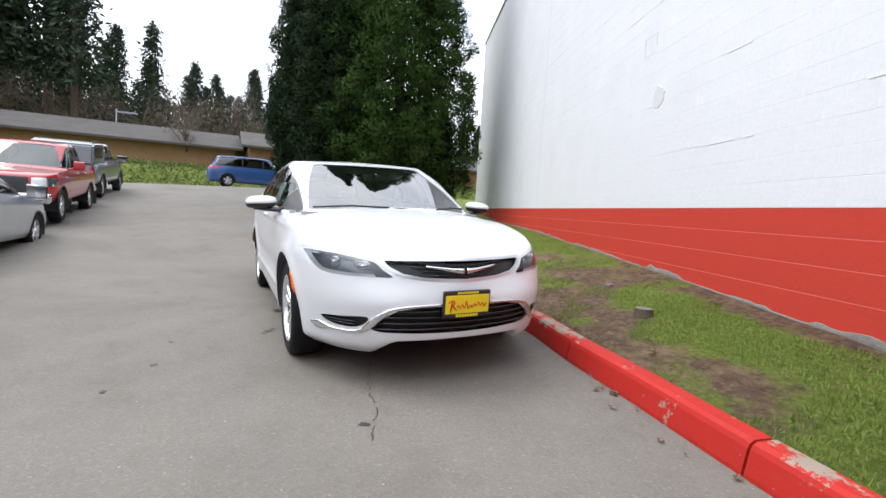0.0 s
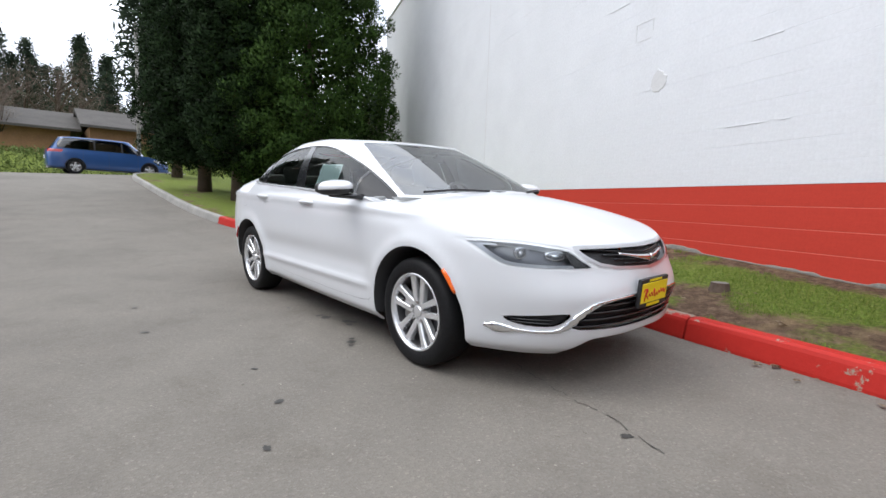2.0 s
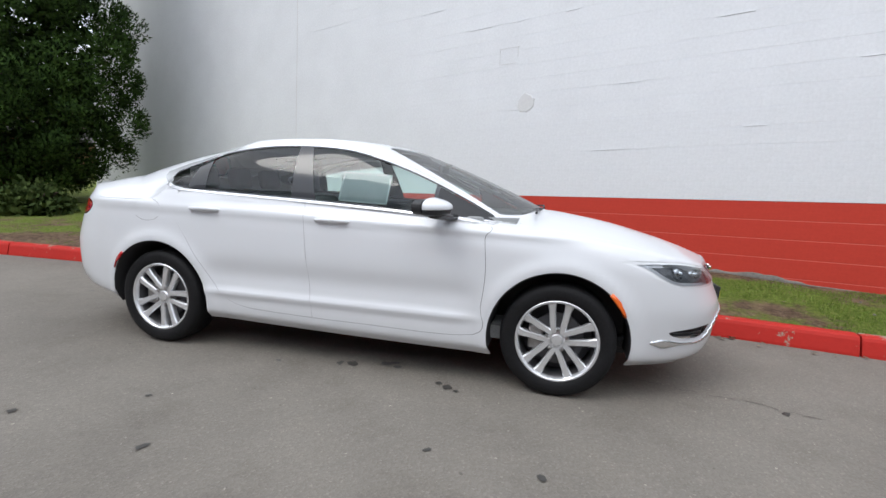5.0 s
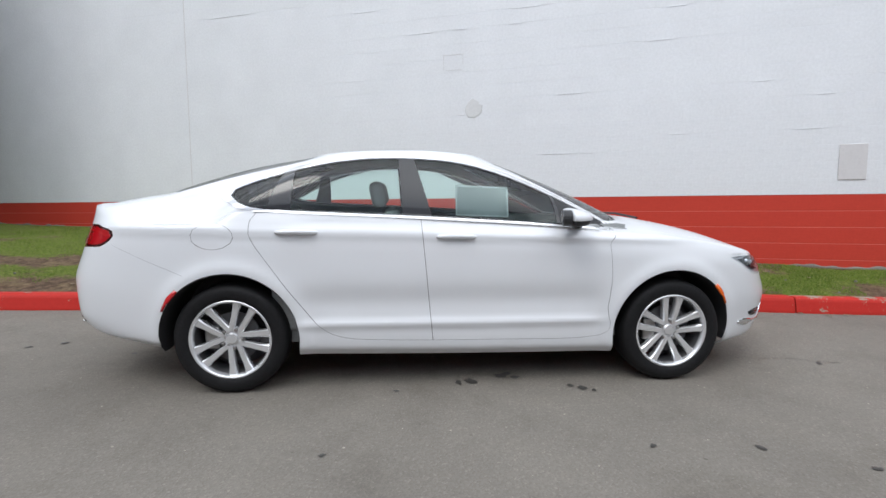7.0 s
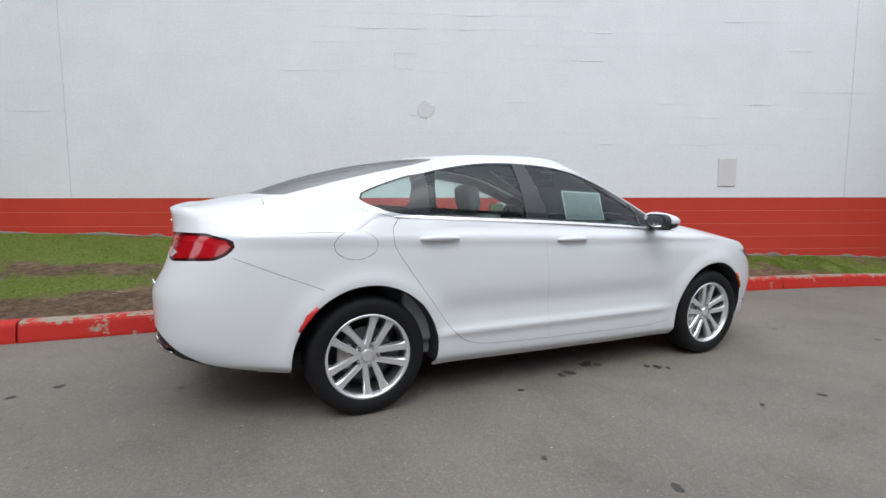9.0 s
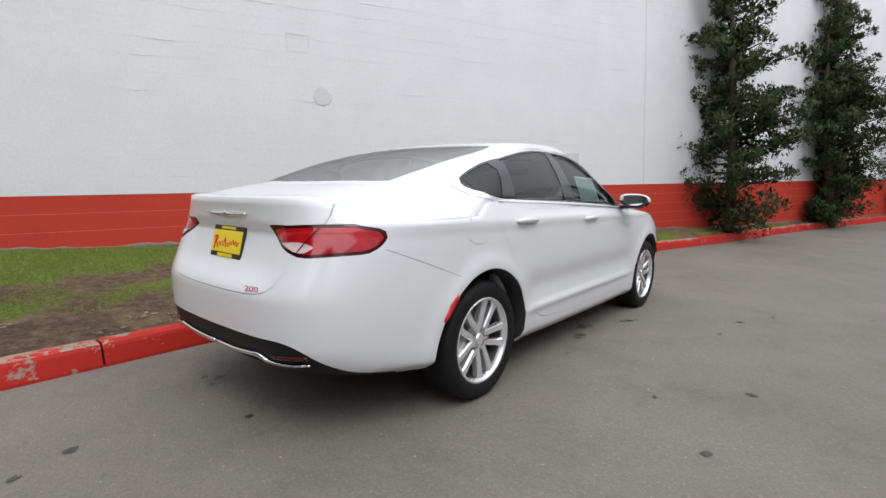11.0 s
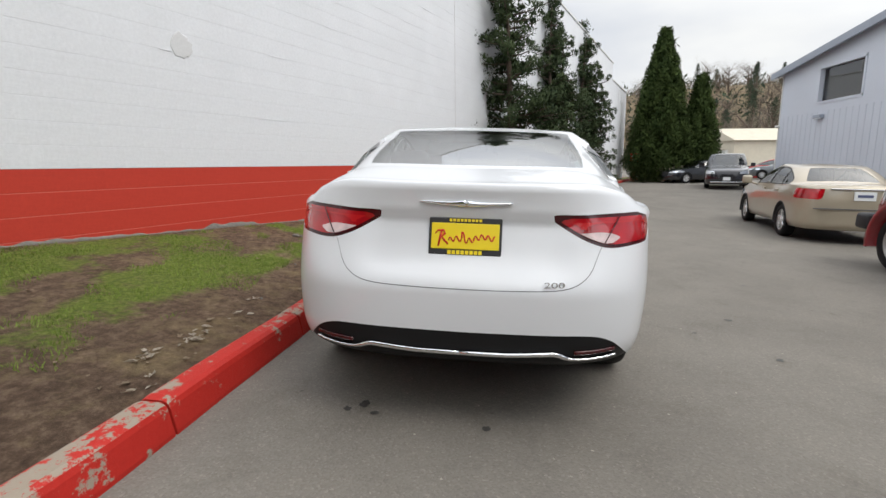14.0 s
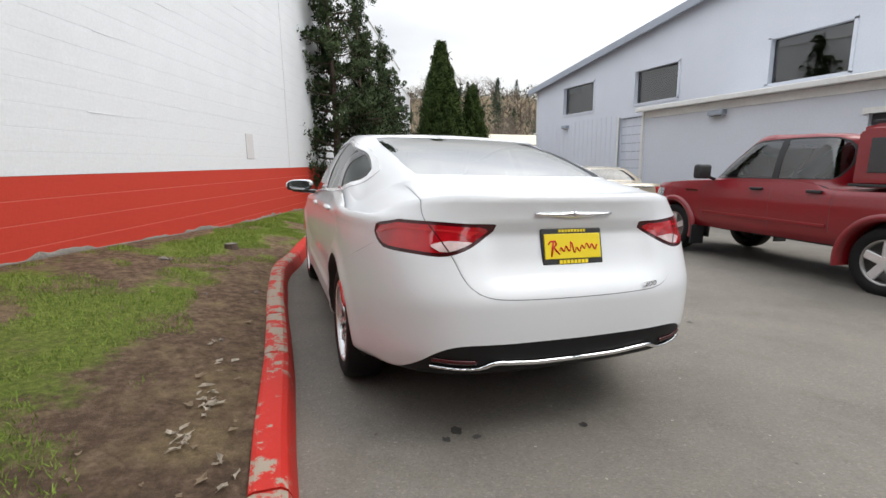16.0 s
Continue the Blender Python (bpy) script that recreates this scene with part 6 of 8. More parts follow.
def warehouse():
    """The blue-grey metal building across the lane, gable end and lean-to."""
    root = empty("warehouse", Matrix.Translation((0, -13.6, 0)), "blue-grey metal-sided warehouse with a gable and a lean-to", "building")
    x0, x1, eave = -14.0, 21.3, 5.3
    ridge_x, slope = 4.0, 0.135
    peak = eave + (x1 - ridge_x) * slope
    holes = [(15.95, 18.65, 3.66, 5.1), (10.8, 13.3, 3.63, 5.03), (4.9, 7.35, 3.55, 4.97), (12.5, 14.1, -0.3, 3.15)]
    bm = opening_wall(bmesh.new(), x0, x1, -0.4, eave, -0.25, 0.0, holes)
    part("wall", bm, M["metal_siding"], root, "ribbed blue-grey siding")
    bm = bmesh.new()
    add_prism(bm, [(x0, eave), (x1, eave), (ridge_x, peak), (x0, eave + (ridge_x - x0) * 0.0 + peak - eave)], "y", -0.25, 0.0)
    part("gable", bm, M["metal_siding"], root)
    rib = box(-0.012, 0.012, 0.0, 0.014, -0.3, 3.3, bevel=0.004)
    first = part("siding_rib", rib, M["metal_siding"], root)
    for k in range(1, 40):
        o = first.copy()
        scene.collection.objects.link(o)
        o.location = (21.3 - 0.35 * k, 0, 0)
    first.location = (21.3, 0, 0)
    part("end_wall", box(x1 - 0.25, x1, -18, -0.25, -0.4, eave), M["metal_siding"], root)
    a = math.degrees(math.atan(slope))
    ln = (x1 + 0.4 - ridge_x) / math.cos(radians(a))
    part("roof", box(-ln, 0, -18.2, 0.35, 0.0, 0.12, m=Matrix.Translation((x1 + 0.4, 0, eave - 0.05)) @ pose(0, 0, 0, 0, a, 0)), M["siding_dark"], root, "grey metal roof")
    part("rake_trim", box(-ln, 0, 0.3, 0.4, -0.16, 0.14, bevel=0.01, m=Matrix.Translation((x1 + 0.4, 0, eave - 0.05)) @ pose(0, 0, 0, 0, a, 0)), M["siding_dark"], root, "grey rake trim")
    part("corner_trim", box(x1 - 0.02, x1 + 0.03, -0.1, 0.03, -0.3, eave), M["trim_white"], root)
    for h in holes[:3]:
        w = part("window", box(h[0] + 0.04, h[1] - 0.04, -0.16, -0.15, h[2] + 0.04, h[3] - 0.04), M["pane"], root, "dark window pane")
        w.visible_shadow = False
        bm = bmesh.new()
        for c in ((h[0], h[1], h[2] - 0.05, h[2] + 0.05), (h[0], h[1], h[3] - 0.05, h[3] + 0.05), (h[0] - 0.0, h[0] + 0.09, h[2], h[3]), (h[1] - 0.09, h[1], h[2], h[3])):
            add_box(bm, c[0], c[1], -0.2, 0.03, c[2], c[3])
        part("window_frame", bm, M["metal_siding"], w, "blue-grey window frame")
        n = 14
        for k in range(n):
            if k in (9, 12) and h is not holes[1]:
                continue
            xx = h[0] + (h[1] - h[0]) * (k + 0.5) / n
            half = (h[1] - h[0]) / n * (0.5 if k % 3 else 0.42)
            part("blind", box(xx - half, xx + half, -0.225, -0.215, h[2], h[3], m=Matrix.Translation((xx, -0.22, 0)) @ pose(0, 0, 0, 0, 0, (k * 37) % 23 - 11) @ Matrix.Translation((-xx, 0.22, 0))), M["blind"], w)
    d = holes[3]
    door = part("roller_door", box(d[0], d[1], -0.2, -0.16, d[2], d[3]), M["siding_dark"], root, "grey slatted roller door")
    for k in range(9):
        z = d[2] + 0.2 + 0.36 * k
        part("slat", box(d[0] + 0.02, d[1] - 0.02, -0.16, -0.135, z, z + 0.33, bevel=0.008), M["metal_siding"], door)
    part("door_trim", box(d[1], d[1] + 0.08, -0.05, 0.04, d[2], d[3] + 0.08), M["trim_white"], root)
    part("floor_slab", box(x0, x1 - 0.3, -18, -0.3, -0.4, -0.2), M["concrete"], root)
    # wall behind the windows, its colour darkened to stand for the unlit room
    part("inner_wall", box(x0, x1 - 0.3, -6, -5.8, -0.2, eave), M["darkened_room"], root)
    # lean-to towards the lane
    ly, lx0, lx1, lz0, lz1 = 3.1, -14.0, 9.0, 3.15, 2.9
    lean = part("lean_to", opening_wall(bmesh.new(), lx0, lx1, -0.4, 2.95, ly - 0.2, ly, [(0.2, 2.6, -0.4, 2.2)]), M["metal_siding"], root, "low lean-to of blue-grey panels")
    part("lean_to_end", box(lx1 - 0.2, lx1, 0, ly - 0.2, -0.4, 2.95), M["metal_siding"], lean)
    part("lean_to_roof", box(lx0, lx1 + 0.15, 0.05, ly + 0.25, -0.05, 0.05, m=Matrix.Translation((0, 0, 3.12)) @ pose(0, 0, 0, -3.2, 0, 0)), M["trim_white"], lean, "white metal roof")
    part("gutter", box(lx0, lx1 + 0.15, ly + 0.2, ly + 0.33, 2.86, 3.0, bevel=0.02), M["trim_white"], lean, "white gutter")
    part("fascia", box(lx0, lx1 + 0.05, ly, ly + 0.04, 2.66, 2.86), M["trim_white"], lean, "white fascia board")
    # panel closing the bay, in the same darkened interior colour
    part("bay_door", box(0.2, 2.6, ly - 0.16, ly - 0.12, -0.4, 2.2), M["darkened_room"], lean, "dark bay door")
    part("bay_door_frame", box(0.1, 2.7, ly - 0.02, ly + 0.05, 2.2, 2.32), M["trim_white"], lean)
    part("downpipe", box(lx1 + 0.0, lx1 + 0.09, ly + 0.02, ly + 0.11, -0.3, 2.9, bevel=0.015), M["trim_white"], lean, "white downpipe")
    for x, y, z in ((18.25, 0.0, 3.07), (6.2, ly, 2.55)):
        l = part("wall_lamp", box(x - 0.24, x + 0.24, y, y + 0.2, z - 0.06, z + 0.09, bevel=0.03), M["siding_dark"], root, "grey flood lamp on the wall")
        part("lamp_lens", box(x - 0.2, x + 0.2, y + 0.03, y + 0.16, z - 0.085, z - 0.06), M["lamp_silver"], l)
    part("camera_bracket", box(21.2, 21.55, 0.0, 0.08, 2.85, 2.95, bevel=0.02), M["trim_white"], root)
    return root


warehouse()


def shed():
    root = empty("cream_shed", Matrix.Translation((44.5, -20.6, 0)) @ pose(0, 0, 0, 0, 0, 190), "cream painted shed with a roller door, far down the lane", "shed")
    part("wall", opening_wall(bmesh.new(), -2.6, 2.6, -0.3, 3.2, -0.2, 0, [(-1.8, 1.8, -0.3, 2.3)]), M["cream"], root)
    part("body", box(-2.6, 2.6, 0.01, 8, -0.3, 3.2), M["cream"], root)
    bm = bmesh.new()
    add_prism(bm, [(-2.9, 3.1), (2.9, 3.1), (0.0, 4.3)], "y", -0.4, 8.2)
    part("roof", bm, M["cream"], root, "low cream roof")
    for k in range(7):
        part("door_slat", box(-1.8, 1.8, -0.12, -0.08, -0.2 + 0.36 * k, 0.13 + 0.36 * k, bevel=0.008), M["trim_white"], root)


shed()


def street_house(x, y, length, h, door_x, turn, k):
    root = empty("low_house", Matrix.Translation((x, y, 3.0)) @ pose(0, 0, 0, 0, 0, turn), "low brown-roofed house with a white garage front", "house", "houses along the street")
    part("wall", opening_wall(bmesh.new(), 0, length, 0, h, -0.2, 0, [(door_x, door_x + 5.0, 0, 2.2), (door_x + 6.5, door_x + 8.0, 0.9, 2.0)]), M["roof_brown"] if k % 2 else M["tan_wood"], root, "brown boarded wall")
    part("back_wall", box(0, length, -8, -7.8, 0, h), M["tan_wood"], root)
    part("end_wall", box(0, 0.2, -7.8, -0.2, 0, h), M["tan_wood"], root)
    part("end_wall", box(length - 0.2, length, -7.8, -0.2, 0, h), M["tan_wood"], root)
    part("garage_door", box(door_x, door_x + 5.0, -0.14, -0.1, 0, 2.2), M["trim_white"], root, "white garage door")
    part("window", box(door_x + 6.5, door_x + 8.0, -0.14, -0.1, 0.9, 2.0), M["black_gloss"], root, "dark window")
    part("post", box(door_x - 1.2, door_x - 0.9, 0.0, 0.25, 0, h + 0.5), M["tan_wood"], root)
    bm = bmesh.new()
    add_prism(bm, [(0.9, h - 0.1), (0.9, h + 0.08), (-4.0, h + 1.75), (-8.9, h + 0.08), (-8.9, h - 0.1), (-4.0, h + 1.5)], "x", -0.6, length + 0.6)
    part("roof", bm, M["roof_brown"], root, "brown shingle roof")
    return root


street_house(-49, -36, 18, 2.5, 3, 270 - 180, 0)
street_house(-50, -17, 17, 2.3, 4, 90, 1)
street_house(-48, 1, 18, 2.5, 2, 90, 2)
street_house(-50, 20, 18, 2.5, 2, 90, 3)


# ---- trees and plants ----
def leaf_cloud(centers, sizes, per, rng, stretch=2.2, up=0.25, out=None):
    """Small leaf blades scattered round centres. Returns points and quads."""
    n = len(centers)
    c = np.repeat(centers, per, axis=0) + rng.normal(0, 1, (n * per, 3)) * np.repeat(sizes, per)[:, None] * 0.55
    d = rng.normal(0, 1, (n * per, 3))
    if out is not None:
        d += np.repeat(out, per, axis=0) * 1.1
    d[:, 2] += up
    d /= np.linalg.norm(d, axis=1, keepdims=True)
    e = np.cross(d, rng.normal(0, 1, (n * per, 3)))
    e /= np.linalg.norm(e, axis=1, keepdims=True) + 1e-9
    s = np.repeat(sizes, per)[:, None] * rng.uniform(0.55, 1.15, (n * per, 1))
    a = c - d * s * 0.5
    b = c + e * s * 0.5 / stretch
    t = c + d * s * 0.6
    g = c - e * s * 0.5 / stretch
    pts = np.stack([a, b, t, g], 1).reshape(-1, 3)
    return pts, np.arange(len(pts)).reshape(-1, 4)


def soft(pts, out, per, rng, spread=0.45):
    """Blades turned to face outwards, and normals that follow the crown's swell."""
    o = np.repeat(out, per, axis=0) + rng.normal(0, spread, (len(out) * per, 3))
    o /= np.linalg.norm(o, axis=1, keepdims=True)
    q = pts.reshape(-1, 4, 3)
    g = np.cross(q[:, 1] - q[:, 0], q[:, 3] - q[:, 0])
    flip = (g * o).sum(1) < 0
    q[flip] = q[flip][:, ::-1]
    return q.reshape(-1, 3), np.repeat(o, 4, axis=0)


def cloud_object(name, pts, quads, mat, parent, label="", nor=None):
    me = bpy.data.meshes.new(name)
    me.vertices.add(len(pts))
    me.vertices.foreach_set("co", pts.astype(np.float32).ravel())
    me.loops.add(quads.size)
    me.loops.foreach_set("vertex_index", quads.astype(np.int32).ravel())
    me.polygons.add(len(quads))
    me.polygons.foreach_set("loop_start", np.arange(0, quads.size, 4, dtype=np.int32))
    me.polygons.foreach_set("loop_total", np.full(len(quads), 4, dtype=np.int32))
    me.polygons.foreach_set("use_smooth", [nor is not None] * len(quads))
    me.update()
    me.validate()
    if nor is not None:
        me.normals_split_custom_set_from_vertices(nor.tolist())
    me.materials.append(mat)
    ob = new(name, me)
    if parent:
        ob.parent = parent
    if label:
        ob["label"] = label
    return ob


def trunk(root, h, r, seed, lean=0.0, mat="bark"):
    rng = np.random.default_rng(seed)
    bm = bmesh.new()
    pts, rad = [], []
    for k in range(9):
        f = k / 8
        pts.append((lean * f * h + rng.normal(0, 0.04) * f, rng.normal(0, 0.04) * f, -0.25 + (h + 0.25) * f))
        rad.append(max(0.02, r * (1.25 if k == 0 else 1) * (1 - f * 0.92)))
    add_tube(bm, pts, rad, 12)
    return part("trunk", bm, M[mat], root, "brown bark trunk", smooth=True)


def limbs(root, rng, h, z0, reach, n, r=0.03):
    for k in range(n):
        bm = bmesh.new()
        z = z0 + (h - z0) * (k + rng.random()) / n
        a = rng.uniform(0, 2 * math.pi)
        q = reach(z) * rng.uniform(0.6, 0.95)
        add_tube(bm, [(0, 0, z), (q * 0.5 * math.cos(a), q * 0.5 * math.sin(a), z + 0.12 * q), (q * math.cos(a), q * math.sin(a), z + 0.1 * q)], [r * 1.4, r, r * 0.3], 5)
        part("limb", bm, M["bark"], root)


def lumps(centers, out, radii, per, blade, rng, tall=1.0):
    """Rounded sprays of fine blades that hang outwards and upwards; the normals follow each spray's swell."""
    n = len(centers)
    u = rng.normal(0, 1, (n * per, 3)) + np.repeat(out, per, axis=0) * 0.9 + np.array([0, 0, 0.45])
    u /= np.linalg.norm(u, axis=1, keepdims=True)
    r = np.repeat(radii, per)[:, None]
    o3 = np.repeat(out, per, axis=0)
    c = np.repeat(centers, per, axis=0) + u * r * rng.uniform(0.55, 1.08, (n * per, 1)) * np.array([1, 1, tall]) + o3 * r * 0.25 * u[:, 2:3]
    d = u + rng.normal(0, 0.55, (n * per, 3)) + np.array([0, 0, 0.35])
    d /= np.linalg.norm(d, axis=1, keepdims=True)
    e = np.cross(d, rng.normal(0, 1, (n * per, 3)))
    e /= np.linalg.norm(e, axis=1, keepdims=True) + 1e-9
    s = blade * rng.uniform(0.6, 1.3, (n * per, 1))
    q = np.stack([c - d * s * 0.5, c + e * s * 0.2, c + d * s * 0.6, c - e * s * 0.2], 1)
    nor = u + rng.normal(0, 0.25, (n * per, 3))
    nor /= np.linalg.norm(nor, axis=1, keepdims=True)
    g = np.cross(q[:, 1] - q[:, 0], q[:, 3] - q[:, 0])
    flip = (g * nor).sum(1) < 0
    q[flip] = q[flip][:, ::-1]
    return q.reshape(-1, 3), np.repeat(nor, 4, axis=0)


def column_conifer(x, y, h, r, seed, foot=1.1, n=300, label="", leaf=0.1, taper=1.6, mat="pine", lump=0.4, per=170, tall=0.8):
    """A dense evergreen with a skirt that starts above a bare foot, its surface in lobes of foliage."""
    rng = np.random.default_rng(seed)
    z0 = verge_z(x, y) if x < 30 else 0.0
    root = empty("evergreen_tree", Matrix.Translation((x, y, z0)), label or "tall dense dark green evergreen on the lawn", "tree", "evergreens at the wall's end")
    trunk(root, h * 0.9, 0.26 if r > 1.5 else 0.2, seed)

    def reach(z):
        f = np.clip((z - foot) / (h - foot), 0, 1)
        return r * np.minimum(1, (0.62 + 3.2 * f) * (f > -1)) * np.maximum(0.02, 1 - f ** taper) ** 0.8
    limbs(root, rng, h * 0.85, foot * 0.6, reach, 14, 0.035)
    # an inner mass of dark foliage, and lumps of fine sprays all over it
    m = int(n * 32)
    z = foot + (h - foot) * rng.beta(1.0, 1.15, m)
    a = rng.uniform(0, 2 * math.pi, m)
    rr = reach(z) * np.sqrt(rng.uniform(0.05, 0.66, m))
    c = np.stack([rr * np.cos(a), rr * np.sin(a), z], 1)
    out = np.stack([np.cos(a), np.sin(a), 0.1 + 0 * a], 1)
    p1, _ = leaf_cloud(c, rng.uniform(0.15, 0.24, m) * min(1.35, leaf / 0.08), 2, rng, 2.2, 0.0, out)
    p1, n1 = soft(p1, out, 2, rng)
    z = foot + (h - foot) * (np.arange(n) + rng.random(n)) / n
    z = foot + (z - foot) ** 1.12 / (h - foot) ** 0.12
    a = np.arange(n) * 2.39996 + rng.normal(0, 0.3, n)
    rr = reach(z) * rng.uniform(0.78, 1.06, n)
    c = np.stack([rr * np.cos(a), rr * np.sin(a), z - 0.1 * rr], 1)
    out = np.stack([np.cos(a), np.sin(a), 0.0 * a], 1)
    p2, n2 = lumps(c, out, lump * rng.uniform(0.7, 1.3, n) * np.clip(rr / r + 0.35, 0.5, 1.1), per, leaf, rng, tall)
    pts = np.concatenate([p1, p2])
    cloud_object("crown", pts, np.arange(len(pts)).reshape(-1, 4), M[mat], root, "dense dark green foliage", np.concatenate([n1, n2]))
    return root


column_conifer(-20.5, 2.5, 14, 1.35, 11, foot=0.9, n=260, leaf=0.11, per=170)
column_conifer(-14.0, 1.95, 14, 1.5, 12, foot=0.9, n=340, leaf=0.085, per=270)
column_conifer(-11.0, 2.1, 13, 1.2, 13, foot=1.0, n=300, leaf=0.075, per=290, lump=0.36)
column_conifer(-10.6, 4.05, 13, 2.5, 14, foot=0.45, n=600, label="broad bright green evergreen growing close against the white wall", leaf=0.08, mat="pine_light", lump=0.44, per=380)
column_conifer(30.5, -10.9, 9.7, 2.1, 15, foot=0.15, n=420, label="tall pointed arborvitae at the end of the lane", leaf=0.14, taper=1.15, mat="hedge", lump=0.42, per=150, tall=1.6)
column_conifer(30.8, -13.5, 6.8, 1.35, 16, foot=0.15, n=260, label="slimmer pointed arborvitae at the end of the lane", leaf=0.14, taper=1.2, mat="hedge", lump=0.38, per=140, tall=1.6)


def juniper(x, y, h, r, seed, leaders, label):
    """A twisted juniper: crooked leaders with tufts on short drooping branches, gaps between."""
    rng = np.random.default_rng(seed)
    root = empty("juniper_tree", Matrix.Translation((x, y, verge_z(x, y))), label, "tree", "junipers along the wall")
    bm = bmesh.new()
    cs, outs, sz = [], [], []
    for li in range(leaders):
        a0 = 2 * math.pi * li / leaders + rng.random()
        hh = h * (1 - 0.14 * li)
        sway = r * (0.0 if leaders == 1 else 0.34)
        spine = []
        for k in range(12):
            f = k / 11
            spine.append(Vector((sway * math.cos(a0) * min(1, 2 * f) + 0.1 * math.sin(5 * f + seed), sway * math.sin(a0) * min(1, 2 * f) + 0.1 * math.cos(4 * f + seed), -0.2 + (hh + 0.2) * f)))
        add_tube(bm, spine, [max(0.02, 0.13 * (1 - k / 11.5)) for k in range(12)], 7)
        nb = int((17 if leaders == 1 else 15) * hh)
        for k in range(nb):
            f = 0.03 + 0.95 * (k + rng.random()) / nb
            p = spine[min(10, int(f * 11))].lerp(spine[min(11, int(f * 11) + 1)], f * 11 - int(f * 11))
            a = rng.uniform(0, 2 * math.pi)
            prof = (0.55 + 0.45 * math.sin(min(1, f * 2.2) * math.pi / 2)) * (1 - f) ** 0.6 + 0.08
            q = r * prof * rng.uniform(0.45, 1.15)
            if noise.noise((p.x * 0.6 + math.cos(a) * 0.9 + seed, math.sin(a) * 0.9, p.z * 1.1)) < (-0.42 if leaders == 1 else -0.3):
                continue
            tip = p + Vector((q * math.cos(a), q * math.sin(a), q * rng.uniform(0.0, 0.35)))
            if q > 0.35:
                add_tube(bm, [p, p.lerp(tip, 0.5) - Vector((0, 0, 0.05)), tip], [0.028, 0.018, 0.008], 4)
            for j in range(max(2, int(q * 4.5))):
                g = 0.3 + 0.75 * (j + rng.random()) / max(2, int(q * 4.5))
                cs.append(p.lerp(tip, g) + Vector(rng.normal(0, 0.06, 3)))
                outs.append((0.75 * math.cos(a), 0.75 * math.sin(a), 0.45))
                sz.append(rng.uniform(0.14, 0.26) * (1.2 - 0.45 * f))
    part("trunk", bm, M["bark"], root, "twisted grey-brown trunk and branches", smooth=True)
    m = len(cs) * 5
    pick = rng.integers(0, len(cs), m)
    inner = np.array([tuple(c) for c in cs])[pick]
    mid = inner.copy()
    mid[:, :2] *= rng.uniform(0.2, 0.7, (m, 1))
    o = np.array(outs)[pick]
    p1, _ = leaf_cloud(mid, rng.uniform(0.1, 0.17, m), 3, rng, 2.6, 0.2, o)
    p1, n1 = soft(p1, o, 3, rng)
    pts, nor = lumps(np.array(cs), np.array(outs), np.array(sz), 84, 0.082, rng, 0.8)
    pts, nor = np.concatenate([p1, pts]), np.concatenate([n1, nor])
    cloud_object("crown", pts, np.arange(len(pts)).reshape(-1, 4), M["juniper"], root, "blue-green tufts of needles", nor)


juniper(8.9, -0.3, 7.3, 1.6, 21, 1, "tall blue-green juniper with layered branches against the wall")
juniper(13.6, -1.95, 7.4, 1.25, 22, 3, "forked twisted juniper between the kerb and the wall")
juniper(19.0, -4.05, 7.6, 1.4, 23, 3, "ragged twisted juniper with browned tips by the wall")


def low_bush(x, y, r, seed, label, z=None, mat="hedge", n=420):
    rng = np.random.default_rng(seed)
    root = empty("bush", Matrix.Translation((x, y, verge_z(x, y) if z is None else z)), label, "bush")
    bm = bmesh.new()
    for k in range(9):
        a = rng.uniform(0, 6.28)
        add_tube(bm, [(0, 0, -0.1), (0.4 * r * math.cos(a), 0.4 * r * math.sin(a), 0.4 * r), (0.8 * r * math.cos(a), 0.8 * r * math.sin(a), 0.7 * r)], [0.03, 0.02, 0.006], 5)
    part("stem", bm, M["bark"], root)
    u = rng.normal(0, 1, (n, 3))
    u /= np.linalg.norm(u, axis=1, keepdims=True)
    u[:, 2] = np.abs(u[:, 2])
    c = u * r * rng.uniform(0.6, 1.05, (n, 1)) * (1 + 0.2 * np.sin(u[:, :1] * 7 + seed)) * np.array([1, 1, 0.8])
    pts, q = leaf_cloud(c, np.full(n, 0.13), 8, rng, 1.7, 0.3, u)
    cloud_object("leaves", pts, q, M[mat], root)


low_bush(-7.9, 2.9, 0.55, 31, "small dark rounded bush under the evergreens")
low_bush(-39.5, 4.5, 1.5, 32, "clipped green shrub on the embankment", 3.2, "ivy")


